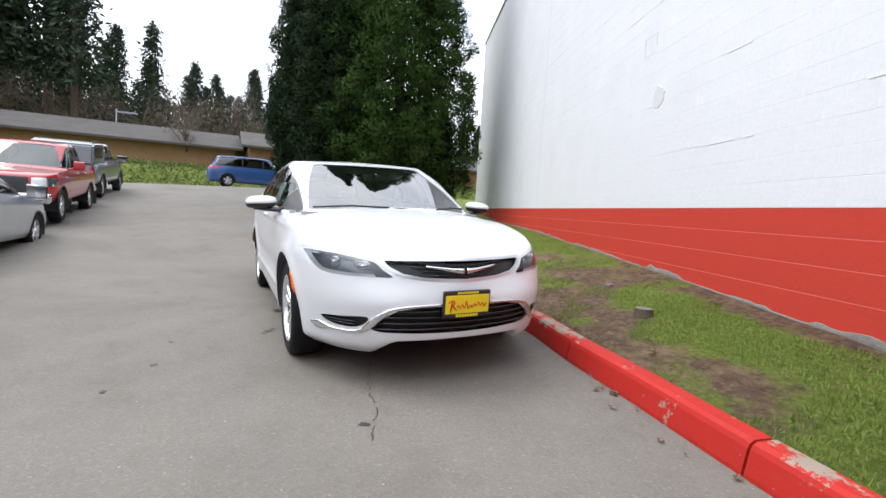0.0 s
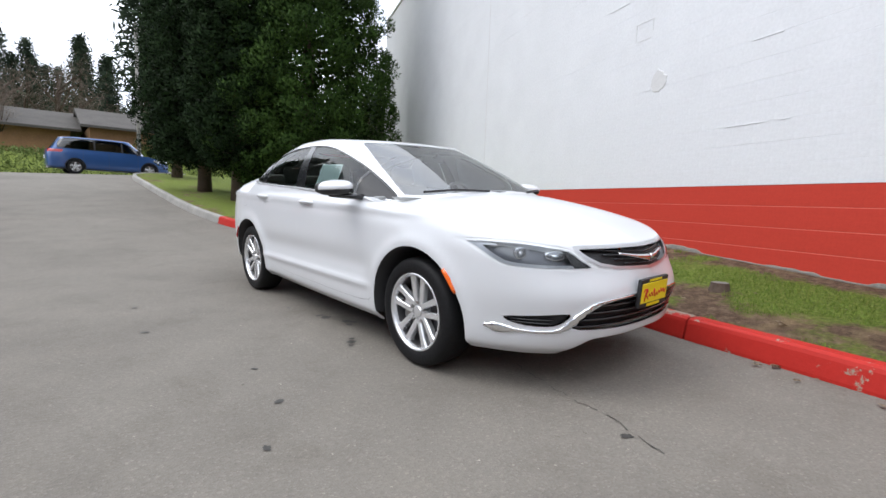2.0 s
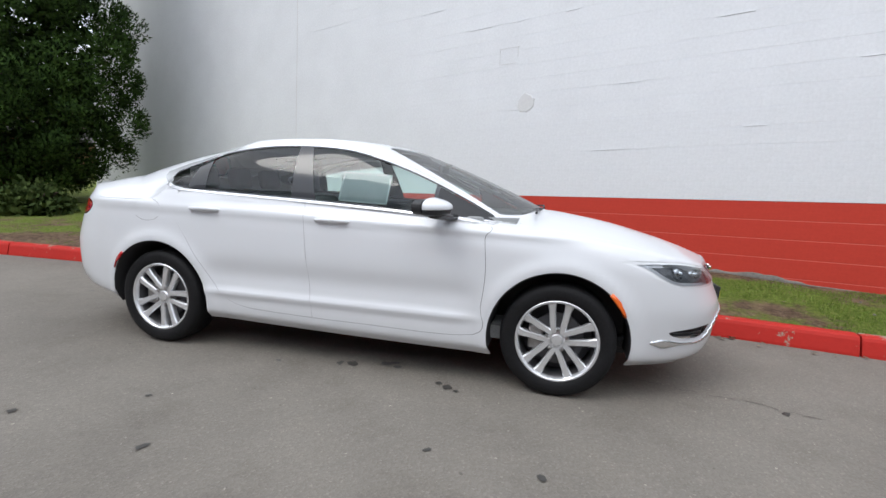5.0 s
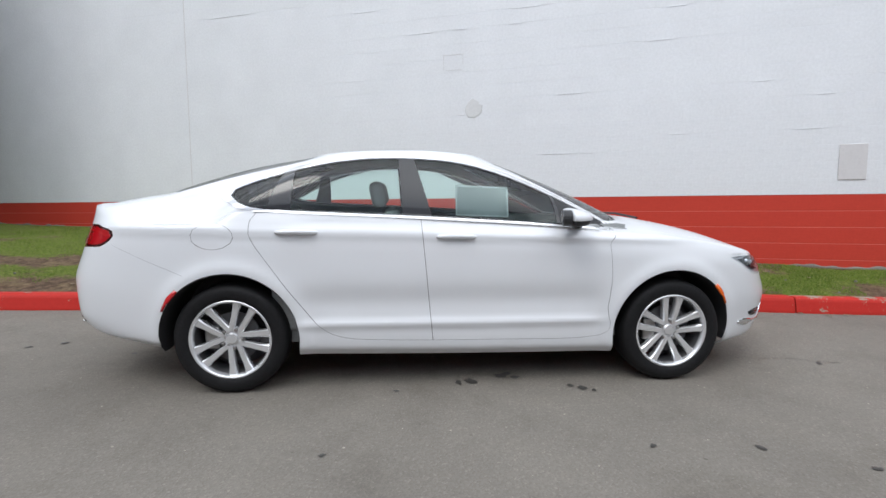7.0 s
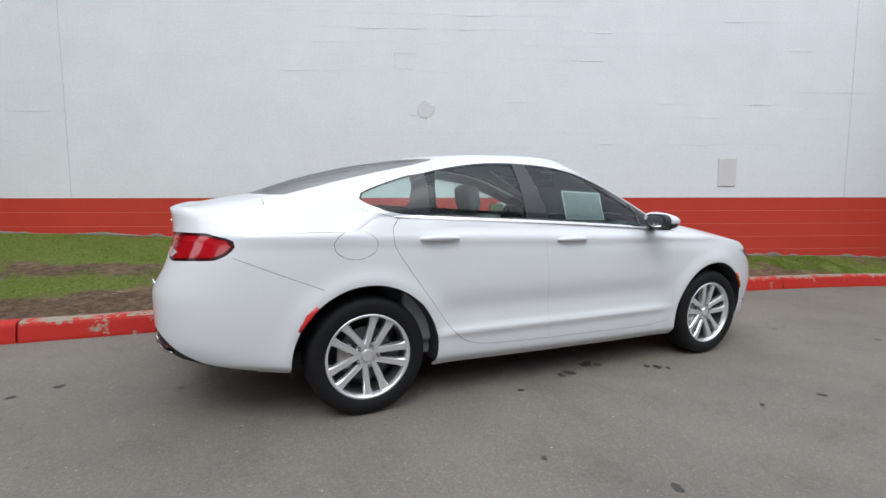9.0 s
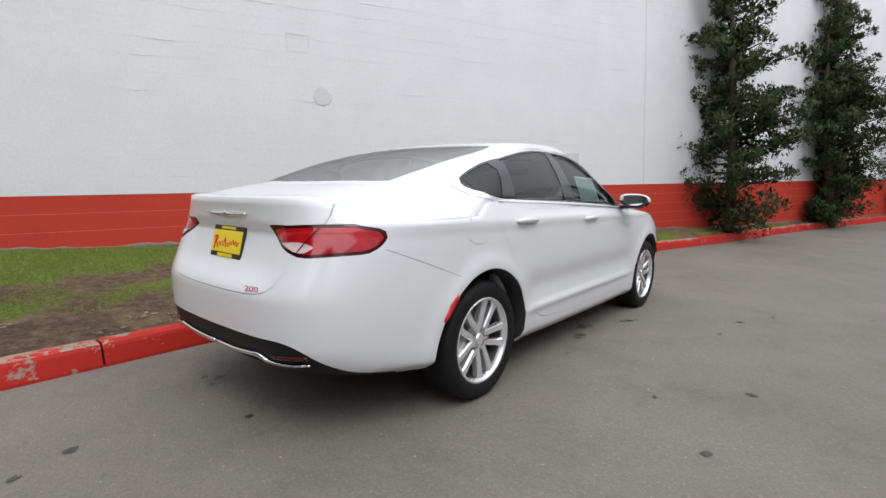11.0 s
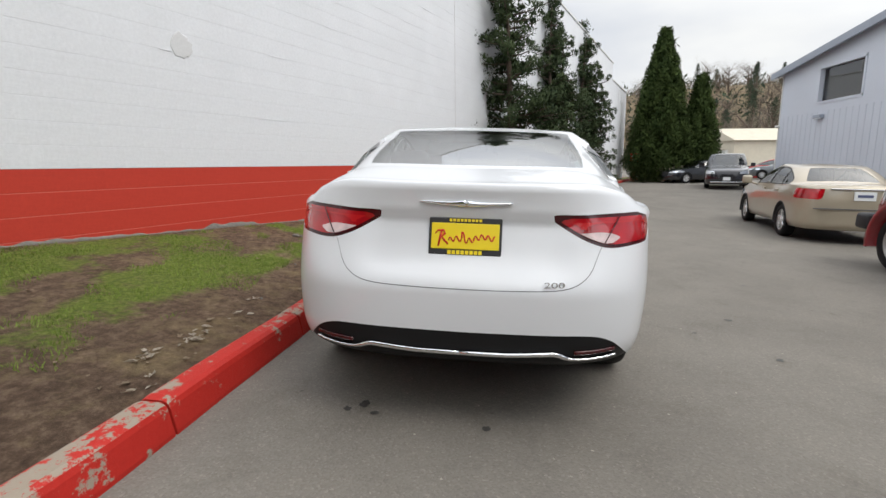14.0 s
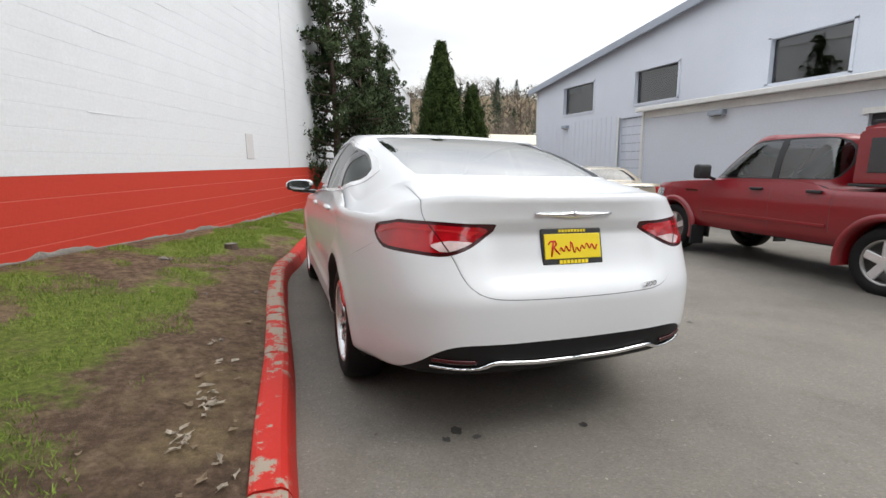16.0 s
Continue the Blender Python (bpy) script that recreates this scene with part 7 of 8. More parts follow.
def far_conifer(x, y, z, h, r, seed, group="far trees", mat="far_conifer", sparse=False):
    rng = np.random.default_rng(seed)
    root = empty("fir_tree", Matrix.Translation((x, y, z)), "tall dark fir with drooping branches in the distance", "tree", group)
    bm = bmesh.new()
    add_tube(bm, [(0, 0, -1), (0, 0, h * 0.5), (0, 0, h)], [r * 0.1 + 0.1, r * 0.07 + 0.06, 0.03], 7)
    part("trunk", bm, M["bark"], root)
    tiers = int(h * (1.5 if sparse else 2.0))
    cs, outs = [], []
    foot = 0.35 if sparse else 0.08
    for k in range(tiers):
        f = foot + (1 - foot) * k / tiers
        q = r * (1 - f) ** 0.8 * (1.3 if sparse else 1) + 0.15
        for j in range(9 if sparse else 13):
            a = rng.uniform(0, 6.28)
            for g in (0.35, 0.6, 0.85, 1.0):
                d = q * g * rng.uniform(0.8, 1.1)
                cs.append((d * math.cos(a), d * math.sin(a), f * h - 0.28 * d + rng.normal(0, 0.12)))
                outs.append((math.cos(a), math.sin(a), -0.35))
    pts, qd = leaf_cloud(np.array(cs), rng.uniform(0.7, 1.1, len(cs)) * (0.55 if not sparse else 0.6) * max(0.7, h / 18), 3, rng, 3.0, -0.2, np.array(outs))
    cloud_object("crown", pts, qd, M[mat], root)


def bare_tree(x, y, z, h, seed, group="bare trees"):
    rng = np.random.default_rng(seed)
    root = empty("bare_tree", Matrix.Translation((x, y, z)), "leafless brown deciduous tree in the distance", "tree", group)
    bm = bmesh.new()
    add_tube(bm, [(0, 0, -1), (0.1, 0, h * 0.4), (0.2, 0.1, h * 0.8)], [0.03 * h, 0.02 * h, 0.006 * h], 6)
    tips = []
    for k in range(16):
        a, f = rng.uniform(0, 6.28), rng.uniform(0.2, 0.7)
        q = h * rng.uniform(0.15, 0.34)
        p = Vector((0.15, 0.05, f * h))
        t = p + Vector((q * math.cos(a), q * math.sin(a), q * rng.uniform(0.6, 1.3)))
        add_tube(bm, [p, p.lerp(t, 0.5), t], [0.009 * h, 0.006 * h, 0.002 * h], 4)
        tips += [p.lerp(t, g) for g in (0.5, 0.75, 1.0, 1.15)]
    part("trunk", bm, M["bark"], root)
    c = np.repeat(np.array([tuple(t) for t in tips]), 5, axis=0) + rng.normal(0, 0.05 * h, (len(tips) * 5, 3))
    pts, q = leaf_cloud(c, np.full(len(c), 0.07 * h), 5, rng, 22.0, 0.8)
    cloud_object("crown", pts, q, M["bare"], root)


# street side
rs = np.random.default_rng(5)
for k, (x, y, h, r) in enumerate([(-62, -33, 36, 4.6), (-60, -28, 34, 4.4), (-66, -25, 38, 4.8), (-61, -22.5, 33, 4.2), (-63, -18.5, 31, 4.0), (-60, -15.5, 28, 3.4), (-70, -30, 35, 4.4), (-58, -38, 32, 4.4), (-60, 8, 30, 3.2), (-63, 11.5, 33, 3.4), (-66, -9, 19, 2.6)]):
    far_conifer(x, y, 2.8, h, r, 100 + k, "tall firs beyond the street", sparse=True)
for k in range(84):
    x, y = rs.uniform(-105, -74), -62 + 1.6 * k + rs.uniform(-2, 2)
    far_conifer(x, y, 3.0, rs.uniform(15, 23), rs.uniform(3.2, 4.6), 200 + k, "conifers beyond the street")


def woods(name, mat, label, n, top, size, seed, stretch):
    """The closed wood behind the houses, its top uneven."""
    rng = np.random.default_rng(seed)
    y = rng.uniform(-75, 75, n)
    x = rng.uniform(-112, -84, n)
    h = top * np.array([0.8 + 0.35 * noise.noise((v * 0.11, u * 0.05, seed)) + 0.25 * noise.noise((v * 0.5, u * 0.1, seed)) for u, v in zip(x, y)])
    z = 2.5 + h * rng.beta(1.3, 1.0, n)
    pts, q = leaf_cloud(np.stack([x, y, z], 1), rng.uniform(0.7, 1.3, n) * size, 3, rng, stretch, 0.5)
    tagged(cloud_object(name, pts, q, M[mat], None), label, "woods", kind="stuff")


woods("conifer_wood", "far_conifer", "dark conifer wood behind the houses", 9000, 15, 1.5, 61, 2.6)
woods("bare_wood", "bare", "bare brown thicket behind the houses", 6000, 11, 1.6, 62, 12.0)
for k in range(44):
    bare_tree(rs.uniform(-72, -60), -52 + 2.6 * k + rs.uniform(-1.5, 1.5), 3.0, rs.uniform(8, 13), 300 + k, "bare trees beyond the street")
bare_tree(-42.5, -4.0, 3.1, 6.0, 340, "bare trees beyond the street")


def embankment():
    """The planted bank on the far side of the street."""
    xs, ys = np.r_[np.linspace(-130, -62, 8), np.linspace(-60, -31.0, 24)], np.linspace(-90, 90, 110)
    vs = []
    for x in xs:
        for y in ys:
            f = sstep(-31.2, -36.5, x)
            vs.append((x, y, 1.45 + 1.7 * float(f) + 0.12 * noise.noise((x * 0.5, y * 0.5, 0))))
    n = len(ys)
    fs = [(i * n + j, (i + 1) * n + j, (i + 1) * n + j + 1, i * n + j + 1) for i in range(len(xs) - 1) for j in range(n - 1)]
    ob = raw("embankment", vs, fs, M["turf"], smooth=True)
    layer = ob.data.color_attributes.new("cover", "FLOAT_COLOR", "POINT")
    for d in layer.data:
        d.color = (0.6, 0.6, 0.6, 1)
    tagged(ob, "grassy embankment across the street", "embankment", kind="structure")
    rng = np.random.default_rng(8)
    m = 9000
    c = np.stack([rng.uniform(-38, -31.6, m), rng.uniform(-30, 22, m), np.zeros(m)], 1)
    c[:, 2] = 1.5 + 1.7 * sstep(-31.2, -36.5, c[:, 0]) + 0.12
    pts, q = leaf_cloud(c, rng.uniform(0.12, 0.22, m), 5, rng, 2.4, 0.6)
    tagged(cloud_object("ivy_cover", pts, q, M["ivy"], None), "green ivy and low plants covering the bank", "ground cover", kind="stuff")


embankment()


def street_post(x, y, z, h, r, label, name="utility_pole", arm=True, mat="bark"):
    root = empty(name, Matrix.Translation((x, y, z)), label, "pole")
    bm = bmesh.new()
    add_tube(bm, [(0, 0, -0.3), (0, 0, h)], [r, r * 0.7], 10)
    part("pole", bm, M[mat], root, smooth=True)
    if arm:
        part("arm", box(-0.06, 0.06, 0, 1.6, h - 0.3, h - 0.18, bevel=0.02), M[mat], root)


street_post(-34.5, 3.2, 2.4, 9.5, 0.13, "grey wooden utility pole beside the street", mat="concrete")
street_post(-46, -9.5, 3.0, 5.2, 0.06, "thin street lamp post above the roofs", "street_lamp", mat="siding_dark")


# lane's far end
def hillside():
    xs, ys = np.linspace(70, 330, 30), np.linspace(-190, 60, 36)
    vs = []
    for x in xs:
        for y in ys:
            vs.append((x, y, -1 + 38 * float(sstep(85, 260, x)) * float(0.35 + 0.65 * sstep(40, -90, y)) + 2.0 * noise.noise((x * 0.03, y * 0.03, 1))))
    n = len(ys)
    fs = [(i * n + j, (i + 1) * n + j, (i + 1) * n + j + 1, i * n + j + 1) for i in range(len(xs) - 1) for j in range(n - 1)]
    tagged(raw("hillside", vs, fs, M["hill"], smooth=True), "brown winter hillside beyond the lane", "hill", kind="structure")


hillside()


def hill_z(x, y):
    return -1 + 38 * float(sstep(85, 260, x)) * float(0.35 + 0.65 * sstep(40, -90, y))


def in_view(lo, hi):
    x = rs.uniform(lo, hi)
    return x, -math.tan(radians(rs.uniform(15, 33))) * (x + 4.5)



def hill_wood(name, mat, label, n, top, size, seed, stretch):
    """The wood that covers the far hillside."""
    rng = np.random.default_rng(seed)
    x = rng.uniform(85, 250, n)
    y = -np.tan(np.radians(rng.uniform(8, 36, n))) * (x + 4.5)
    lift = np.array([hill_z(a, b) + top * (0.55 + 0.6 * noise.noise((a * 0.07, b * 0.07, seed))) * c for a, b, c in zip(x, y, rng.random(n))])
    pts, q = leaf_cloud(np.stack([x, y, lift], 1), rng.uniform(0.7, 1.4, n) * size, 3, rng, stretch, 0.7)
    tagged(cloud_object(name, pts, q, M[mat], None), label, "woods", kind="stuff")


hill_wood("hill_thicket", "bare", "bare brown thicket over the hillside", 9000, 3.6, 1.8, 71, 9.0)
hill_wood("hill_conifers", "far_conifer", "dark conifers scattered over the hillside", 1200, 7.0, 1.8, 72, 2.6)
for k in range(64):
    x, y = in_view(75, 240)
    bare_tree(x, y, hill_z(x, y) - 0.5, rs.uniform(7, 13), 400 + k, "bare trees on the hillside")
for k in range(18):
    x, y = in_view(85, 240)
    far_conifer(x, y, hill_z(x, y) - 0.5, rs.uniform(8, 14), rs.uniform(2, 3), 500 + k, "conifers on the hillside")


# ---- small things on the verge and lane ----
def grass():
    """Blades of grass standing in the greener parts of the verge."""
    rng = np.random.default_rng(3)
    pts = []
    n = 90000
    x = np.where(rng.random(n) < 0.8, rng.uniform(-7.0, 6.5, n), rng.uniform(-14, 12, n))
    for i in range(n):
        k, w = kerb_y(x[i]) + 0.16, wall_y(x[i]) - 0.05
        y = k + (w - k) * rng.random()
        if 0.62 - bareness(x[i], y) + 0.5 * noise.noise((x[i] * 3.1, y * 3.1, 7.7)) < 0.4:
            continue
        z = verge_z(x[i], y)
        h = rng.uniform(0.01, 0.028)
        a = rng.uniform(0, 6.28)
        dx, dy = 0.0028 * math.cos(a), 0.0028 * math.sin(a)
        lx, ly = rng.normal(0, 0.012, 2)
        pts += [(x[i] - dx, y - dy, z - 0.004), (x[i] + dx, y + dy, z - 0.004), (x[i] + lx + dx * 0.3, y + ly + dy * 0.3, z + h), (x[i] + lx - dx * 0.3, y + ly - dy * 0.3, z + h)]
    p = np.array(pts)
    tagged(cloud_object("grass_blades", p, np.arange(len(p)).reshape(-1, 4), M["blade"], None), "short green grass growing on the verge", "grass", kind="stuff")


grass()


LITTER = [(-1.9, 1.6, 13), (-2.28, 1.65, 8), (-2.4, 1.5, 4), (-1.5, 1.58, 4), (-1.22, 1.65, 4), (-2.95, 1.98, 3)]


def dead_leaf(x, y, size, seed, z=None, label="curled dead leaf on the soil", mat="leaf", thin=0.62):
    rng = np.random.default_rng(seed)
    bm = bmesh.new()
    m = 9
    vs = []
    for k in range(m):
        a = 2 * math.pi * k / m
        q = size * rng.uniform(0.5, 1.0) * (1.4 if k % 2 else 0.8)
        vs.append(bm.verts.new((q * math.cos(a), thin * q * math.sin(a), 0.008 + size * 0.35 * rng.random())))
    c = bm.verts.new((0, 0, 0.008))
    for k in range(m):
        bm.faces.new((c, vs[k], vs[(k + 1) % m]))
    bmesh.ops.solidify(bm, geom=bm.faces[:], thickness=0.0015)
    ob = part("dead_leaf", bm, M[mat])
    ob.matrix_basis = Matrix.Translation((x, y, (verge_z(x, y) if z is None else z) + 0.004)) @ pose(0, 0, 0, 0, 0, rng.uniform(0, 360))
    return tagged(ob, label, "leaf", "leaves on the verge")


M["litter"] = foliage("pale_leaf_litter", (0.42, 0.36, 0.29), (0.72, 0.66, 0.57))
rl = np.random.default_rng(12)
for k, (x, y, n) in enumerate(LITTER):
    for j in range(n):
        dead_leaf(x + rl.normal(0, 0.075), y + rl.normal(0, 0.03), rl.uniform(0.02, 0.042), 600 + 20 * k + j, label="pale shrivelled leaf lying on the soil", mat="litter", thin=0.38)
for k in range(40):
    x = rl.uniform(-4.2, 4.4)
    dead_leaf(x, kerb_y(x) + 0.2 + abs(rl.normal(0, 0.6)), rl.uniform(0.012, 0.035), 700 + k)
for k in range(14):
    x = rl.uniform(2.6, 4.2)
    y = kerb_y(x) - abs(rl.normal(0.03, 0.06)) - 0.02
    dead_leaf(x, y, rl.uniform(0.015, 0.035), 800 + k, ground_z(x, y), "dry brown leaf in the gutter")


def stone(x, y, sx, sy, sz, seed, label, name="stone", mat="stone", z=None):
    rng = np.random.default_rng(seed)
    bm = bmesh.new()
    bmesh.ops.create_icosphere(bm, subdivisions=2, radius=1)
    for v in bm.verts:
        q = 1 + 0.3 * noise.noise(v.co * 1.5 + Vector((seed, 0, 0)))
        v.co = Vector((v.co.x * sx * q, v.co.y * sy * q, max(-0.4 * sz, v.co.z * sz * q)))
    ob = part(name, bm, M[mat])
    ob.matrix_basis = Matrix.Translation((x, y, (verge_z(x, y) if z is None else z) + sz * 0.3)) @ pose(0, 0, 0, 0, 0, seed * 37 % 360)
    return tagged(ob, label, "stone")


stone(1.2, 2.35, 0.05, 0.04, 0.025, 2, "small pale stone in the grass")
for k in range(12):
    x = rl.uniform(-5, 5)
    stone(x, kerb_y(x) + 0.25 + 1.2 * rl.random(), *(rl.uniform(0.007, 0.018, 3)), 10 + k, "pebble on bare soil", "pebble")


def stump():
    x, y = 2.14, 1.8
    root = empty("tree_stump", Matrix.Translation((x, y, verge_z(x, y))), "small sawn grey tree stump in the grass", "stump")
    bm = bmesh.new()
    add_tube(bm, [(0, 0, -0.05), (0, 0, 0.03), (0, 0, 0.06)], [0.095, 0.075, 0.07], 14)
    part("stump_wood", bm, M["bark"], root)
    bm = bmesh.new()
    bmesh.ops.create_circle(bm, segments=14, radius=0.066, cap_ends=True)
    bmesh.ops.translate(bm, verts=bm.verts, vec=(0, 0, 0.064))
    part("cut_face", bm, M["stone"], root, "pale sawn face")


stump()


def sign_post():
    root = empty("sign_post", Matrix.Translation((30.6, -9.35, ground_z(30.6, -9.35))), "red warning sign on a brown wooden post", "sign")
    part("post", box(-0.09, 0.09, -0.09, 0.09, -0.2, 1.85, bevel=0.015), M["tan_wood"], root)
    part("sign_board", box(-0.12, -0.1, -0.3, 0.3, 1.35, 1.95, bevel=0.004), M["plate_red"], root, "red sign board")
    part("sign_bar", box(-0.126, -0.12, -0.2, 0.2, 1.72, 1.8), M["paper_edge"], root)
    part("sign_bar", box(-0.126, -0.12, -0.2, 0.2, 1.5, 1.58), M["paper_edge"], root)


sign_post()


def pallets():
    for j, (x, y, n) in enumerate(((29.2, -11.2, 6), (29.6, -12.3, 7))):
        for k in range(n):
            root = empty("pallet", Matrix.Translation((x, y, 0.02 + 0.145 * k)) @ pose(0, 0, 0, 0, 0, 12 * math.sin(k * 2.1 + j)), "pale wooden pallet in a stack", "pallet", "stacked pallets")
            for i in range(5):
                part("board", box(-0.6, 0.6, -0.5 + 0.225 * i, -0.4 + 0.225 * i, 0.105, 0.128), M["cream"], root)
            for i in (-0.5, -0.05, 0.4):
                part("runner", box(-0.6, 0.6, i, i + 0.09, 0.0, 0.105), M["cream"], root)


pallets()

# kerb across the far end of the lane
far_kerb = empty("far_kerb", Matrix(), "red painted kerb across the end of the lane", "kerb", kind="structure")
for k in range(10):
    part("kerb_stone", box(0.01, 2.19, 0, 0.16, -0.1, 0.15, bevel=0.015, m=Matrix.Translation((35.0, -9.4 - 0.0, -0.02)) @ pose(0, 0, 0, 0, 0, -78) @ Matrix.Translation((2.2 * k, 0, 0))), M["kerb"], far_kerb)


def stain(x, y, r, seed, n=1):
    """Oil and damp spots, thin skins on the asphalt."""
    rng = np.random.default_rng(seed)
    bm = bmesh.new()
    m = 18
    c = bm.verts.new((0, 0, 0))
    vs = []
    for k in range(m):
        a = 2 * math.pi * k / m
        q = r * (0.75 + 0.5 * noise.noise((math.cos(a) * 1.4 + seed, math.sin(a) * 1.4, 0)) + 0.1 * rng.random())
        vs.append(bm.verts.new((1.4 * q * math.cos(a), q * math.sin(a), 0)))
    for k in range(m):
        bm.faces.new((c, vs[k], vs[(k + 1) % m]))
    ob = part("oil_spot", bm, M["oil"])
    ob.matrix_basis = Matrix.Translation((x, y, ground_z(x, y) + 0.004)) @ pose(0, 0, 0, 2, 0, rng.uniform(0, 360))
    return tagged(ob, "dark oil spot on the asphalt", "oil spot", "oil spots")


for k, (x, y, r) in enumerate([(2.64, -0.65, 0.026), (1.74, -1.9, 0.022), (1.35, -1.69, 0.024), (-2.19, 0.53, 0.03), (-2.27, 0.46, 0.022), (-2.25, 0.6, 0.02), (-2.33, -0.08, 0.02), (-3.0, 0.21, 0.03), (-3.2, 0.13, 0.022),
                               (-1.2, -1.94, 0.024), (-0.35, -2.0, 0.026), (-0.74, -1.59, 0.016), (0.84, -1.63, 0.018), (0.08, -0.78, 0.045), (0.0, -0.8, 0.03), (0.3, -0.7, 0.05), (0.38, -0.74, 0.03), (0.76, -0.94, 0.03), (0.7, -0.9, 0.022), (0.82, -0.98, 0.016),
                               (-0.4, -0.9, 0.018), (2.2, -2.6, 0.022), (3.2, -1.2, 0.02), (-3.1, -2.2, 0.022), (1.0, -2.75, 0.02), (2.9, -2.0, 0.018)]):
    stain(x, y, r, 900 + k)


def crack():
    """The filled crack that runs out from under the nose."""
    bm = bmesh.new()
    rng = np.random.default_rng(77)
    x, y = 1.75, -0.35
    pts = []
    for k in range(40):
        pts.append((x, y))
        x += 0.028
        y -= 0.009 + rng.normal(0, 0.008)
    rows = []
    for i, (a, b) in enumerate(pts):
        w = 0.002 + 0.006 * abs(noise.noise((i * 0.6, 0, 0)))
        z = ground_z(a, b) + 0.004
        rows.append((bm.verts.new((a, b - w, z)), bm.verts.new((a, b + w, z))))
    for i, (p, q) in enumerate(zip(rows, rows[1:])):
        if i % 7 not in (3, 4):
            bm.faces.new((p[0], q[0], q[1], p[1]))
    tagged(part("asphalt_crack", bm, M["oil"]), "dark cracked line in the asphalt", "crack", kind="structure")


crack()


# ---- details of the block wall ----
def wall_details():
    # the round patch and the patched panel
    bm = bmesh.new()
    m = 22
    c = bm.verts.new((0, -0.011, 0))
    ring = [bm.verts.new((0.115 * math.cos(2 * math.pi * k / m) * (1 + 0.45 * noise.noise((k * 0.7, 0, 0))), -0.009, 0.125 * math.sin(2 * math.pi * k / m) * (1 + 0.45 * noise.noise((k * 0.7, 5, 0))))) for k in range(m)]
    outer = [bm.verts.new((v.co.x * 1.1, 0.003, v.co.z * 1.1)) for v in ring]
    for k in range(m):
        bm.faces.new((c, ring[k], ring[(k + 1) % m]))
        bm.faces.new((ring[k], outer[k], outer[(k + 1) % m], ring[(k + 1) % m]))
    bmesh.ops.recalc_face_normals(bm, faces=bm.faces[:])
    o = part("round_patch", bm, M["patch"], WALL, "rough round mortar patch")
    o.location = (0.75 * WALL_K, 0, 2.55)
    s0 = 5.115 * WALL_K
    part("blanking_panel", box(s0 - 0.145, s0 + 0.145, -0.014, 0.002, 1.43, 1.86, bevel=0.006), M["panel"], WALL, "pale grey rectangular plate")
    rng = np.random.default_rng(41)
    for xj in (-3.97, 6.95):
        part("control_joint", box(xj * WALL_K - 0.006, xj * WALL_K + 0.006, -0.0045, 0.0, BAND, WALL_TOP), M["panel"], WALL, "thin vertical movement joint")
    # raised mortar smears and small knocks
    for k in range(54):
        s, z = rng.uniform(-6, 8.5), rng.uniform(1.6, 5.2)
        z = BAND + round((z - BAND) / 0.203) * 0.203
        w = rng.uniform(0.03, 0.22)
        part("mortar_smear", box(s - w, s + w, -0.007, 0.002, z - 0.007, z + 0.004, bevel=0.002), M["white"], WALL)
    # the outline of a filled opening
    for a, b, c, d in ((0.33, 0.62, 3.34, 3.347), (0.36, 0.58, 3.12, 3.127), (0.33, 0.337, 3.12, 3.34), (0.6, 0.607, 3.2, 3.34)):
        part("mortar_mark", box(a * WALL_K, b * WALL_K, -0.0055, 0.002, c, d), M["patch"], WALL)
    # ragged bare strip of footing along the foot of the wall
    bm = bmesh.new()
    rows = []
    for k in range(700):
        x = -11.5 + 0.035 * k
        h = 0.0 + 0.1 * max(0.0, 0.12 + 0.9 * noise.noise((x * 1.3, 2.0, 0)) + 0.5 * noise.noise((x * 6.0, 4.0, 0)))
        d = 0.006 + 0.012 * abs(noise.noise((x * 5, 9.0, 0)))
        z = base_z(x)
        rows.append([bm.verts.new(p) for p in ((x * WALL_K, 0.004, z + h + 0.006), (x * WALL_K, -0.003 - d * 0.3, z + h), (x * WALL_K, -0.006 - d, z + h * 0.4), (x * WALL_K, -0.008 - d, z - 0.12))])
    for p, q in zip(rows, rows[1:]):
        for j in range(3):
            bm.faces.new((p[j], p[j + 1], q[j + 1], q[j]))
    bmesh.ops.recalc_face_normals(bm, faces=bm.faces[:])
    part("footing", bm, M["stone"], WALL, "bare ragged concrete footing under the red paint")


M["patch"] = paint_on_block("patch_paint", (0.66, 0.66, 0.66), 0.36, (0.48, 0.46, 0.44), 0.8)
M["panel"] = material("panel_paint", (0.62, 0.6, 0.6), 0.6, vary=0.06)
wall_details()


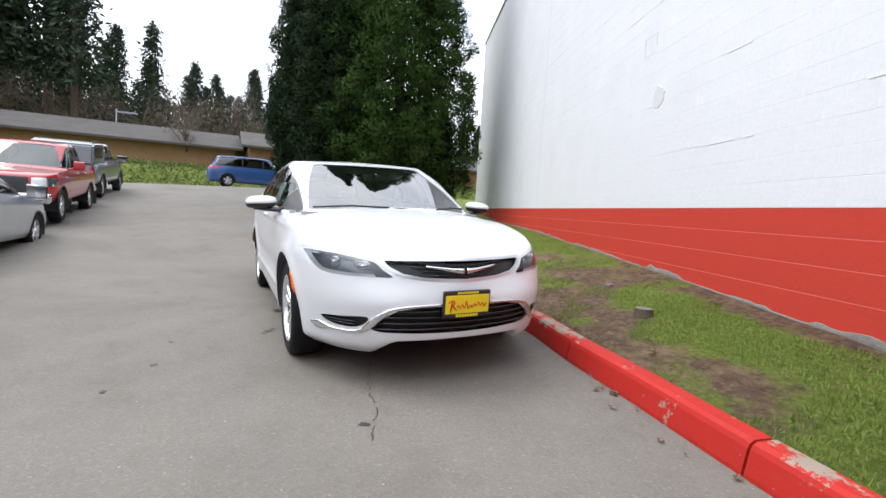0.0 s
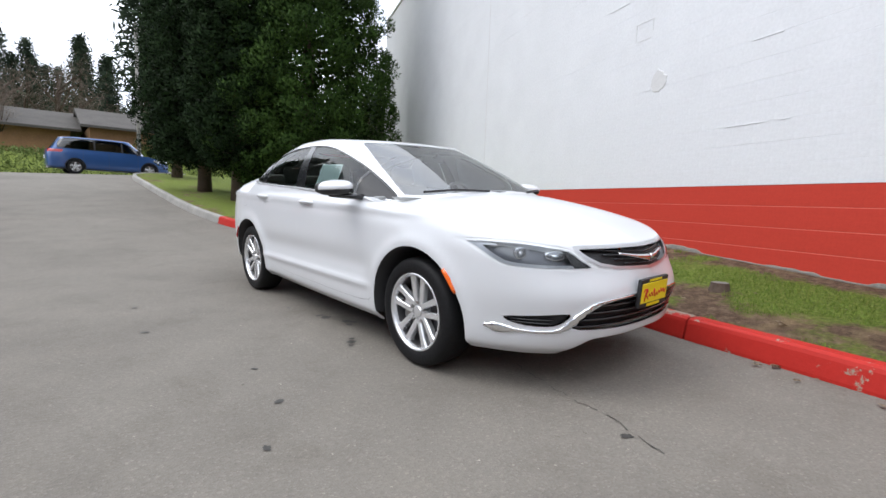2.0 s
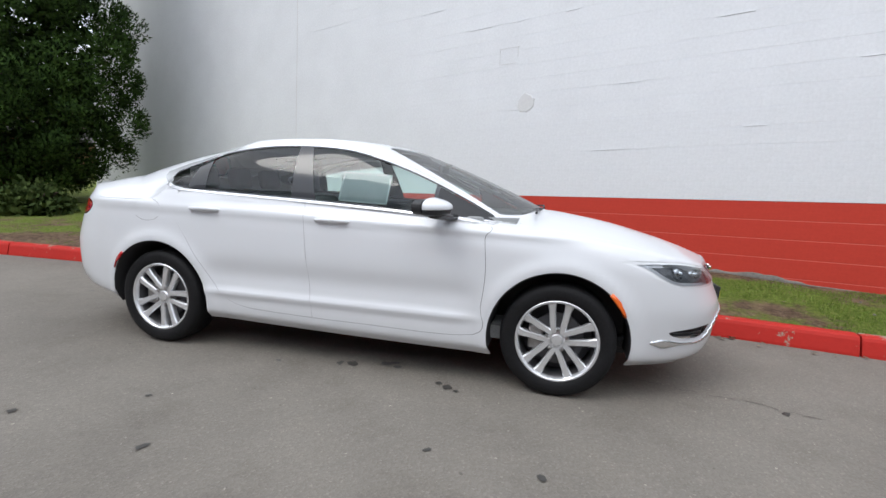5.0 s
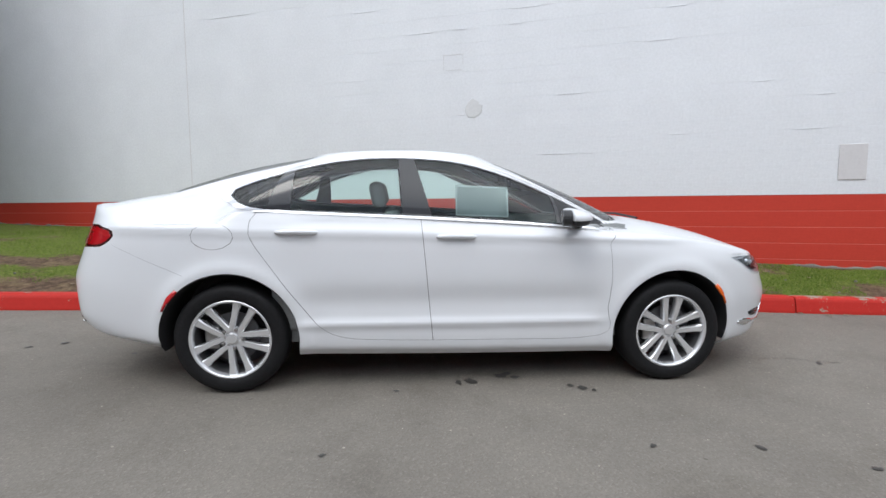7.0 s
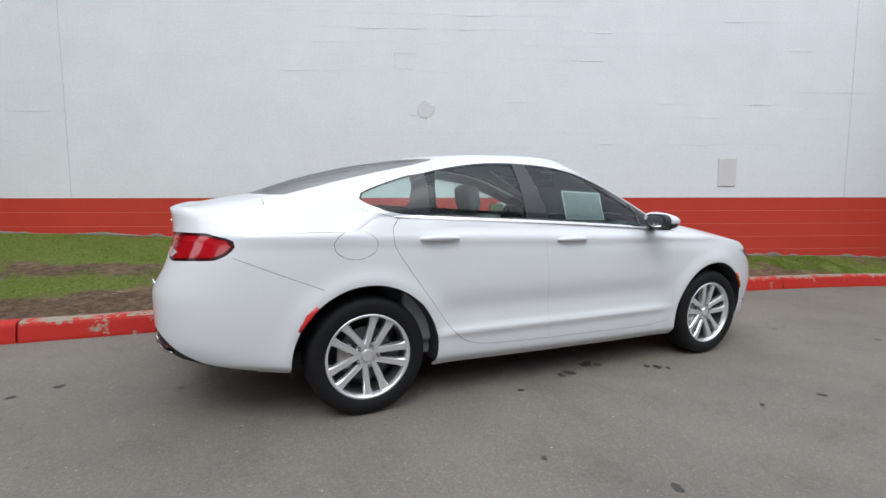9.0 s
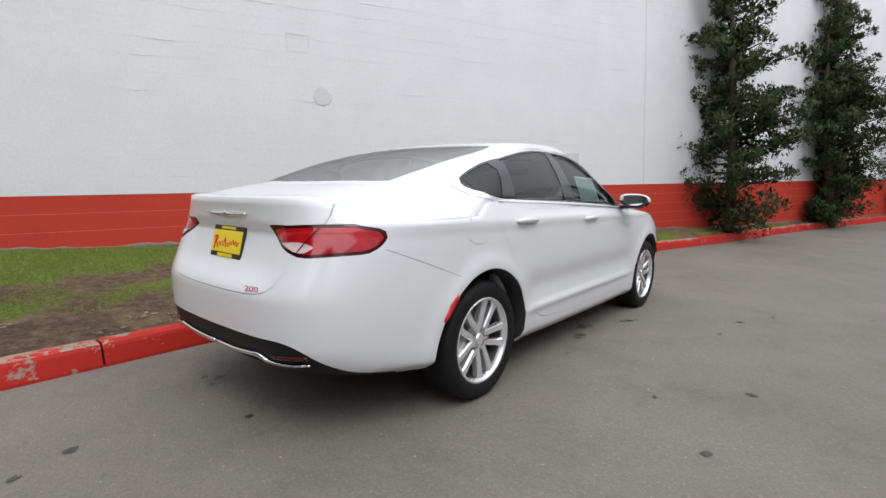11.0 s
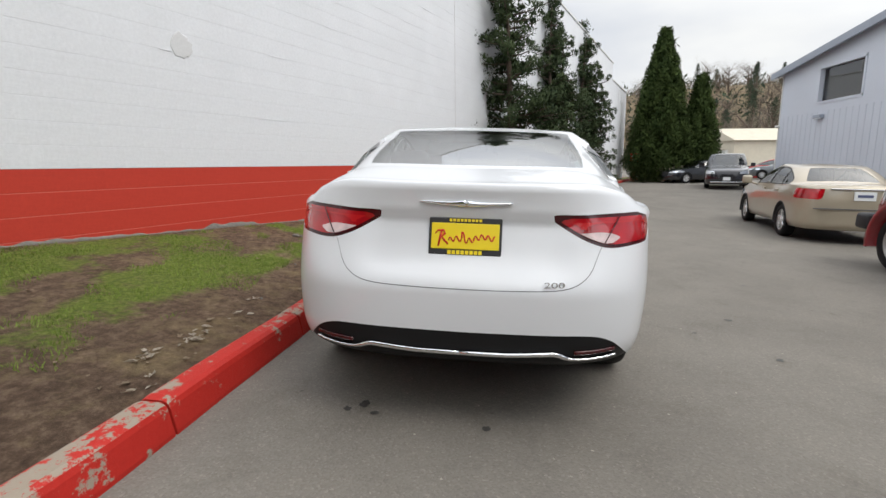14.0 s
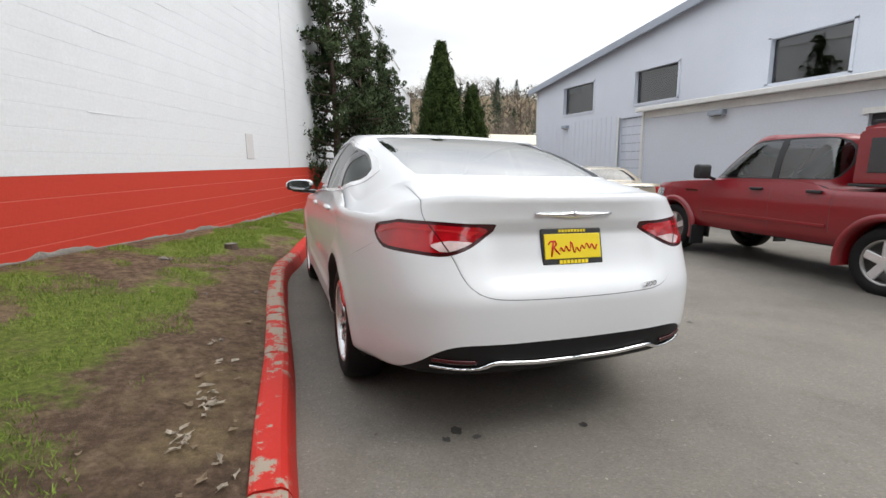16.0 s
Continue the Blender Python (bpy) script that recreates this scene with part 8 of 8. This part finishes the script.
def wall_blocks():
    """Painted concrete blocks, laid in running bond: those beside the car as pieces, the rest of the face in one mesh."""
    bl, bh, gx = 0.406, 0.203, 0.00002
    gaps = {"red": 0.003, "white": 0.0014}

    def block_mesh(name, w, mat, g):
        bm = bmesh.new()
        e = 0.002
        a = [bm.verts.new(p) for p in ((gx, 0.001, g), (w - gx, 0.001, g), (w - gx, 0.001, bh - g), (gx, 0.001, bh - g))]
        b = [bm.verts.new(p) for p in ((gx, -0.0014, g + e), (w - gx, -0.0014, g + e), (w - gx, -0.0014, bh - g - e), (gx, -0.0014, bh - g - e))]
        bm.faces.new(b)
        for k in range(4):
            bm.faces.new((a[k], a[(k + 1) % 4], b[(k + 1) % 4], b[k]))
        bmesh.ops.recalc_face_normals(bm, faces=bm.faces[:])
        me = bpy.data.meshes.new(name)
        bm.to_mesh(me)
        bm.free()
        me.materials.append(mat)
        return me
    red, white = block_mesh("block_red", bl, M["red_block"], gaps["red"]), block_mesh("block_white", bl, M["white"], gaps["white"])
    count = 0
    rest = {"red": [], "white": []}
    for row in range(-7, 34):
        z = BAND + row * bh
        s = -14.4 + (bl / 2 if row % 2 else 0)
        while s < 35.2:
            x = (s + bl / 2) / WALL_K
            if z + bh > base_z(x) - 0.1 and z + bh < wall_top(x + 0.2) - 0.02 and WALL_X0 + 0.2 < x < WALL_X1 - 0.2:
                near = -1.0 < s < 9.4 and row < 5
                if near and count < 290:
                    o = new("block", red if row < 0 else white)
                    o.parent = WALL
                    o.location = (s, 0.0035 if row < 0 else 0, z)
                    count += 1
                elif s < 26.5 or row >= 0:
                    rest["red" if row < 0 else "white"].append((s, z))
            s += bl
    e = 0.002
    for kind, cells in rest.items():
        if not cells:
            continue
        c, g = np.array(cells), gaps[kind]
        base = np.array([(gx, 0.001, g), (bl - gx, 0.001, g), (bl - gx, 0.001, bh - g), (gx, 0.001, bh - g), (gx, -0.0014, g + e), (bl - gx, -0.0014, g + e), (bl - gx, -0.0014, bh - g - e), (gx, -0.0014, bh - g - e)])
        if kind == "red":
            base[:, 1] += 0.0035
        pts = (base[None] + np.stack([c[:, 0], 0 * c[:, 0], c[:, 1]], 1)[:, None]).reshape(-1, 3)
        qd = np.array([(4, 5, 6, 7), (0, 1, 5, 4), (1, 2, 6, 5), (2, 3, 7, 6), (3, 0, 4, 7)])
        f = (qd[None] + 8 * np.arange(len(c))[:, None, None]).reshape(-1, 4)
        tagged(cloud_object("wall_blocks", pts, f, M["red_block"] if kind == "red" else M["white"], WALL), kind="stuff")


M["red_block"] = paint_on_block("red_block_paint", (0.53, 0.052, 0.033), 0.26, (0.55, 0.17, 0.12), 0.75)
for key in ("red_block", "red", "kerb"):
    M[key].node_tree.nodes["Principled BSDF"].inputs["Specular IOR Level"].default_value = 0.2
wall_blocks()
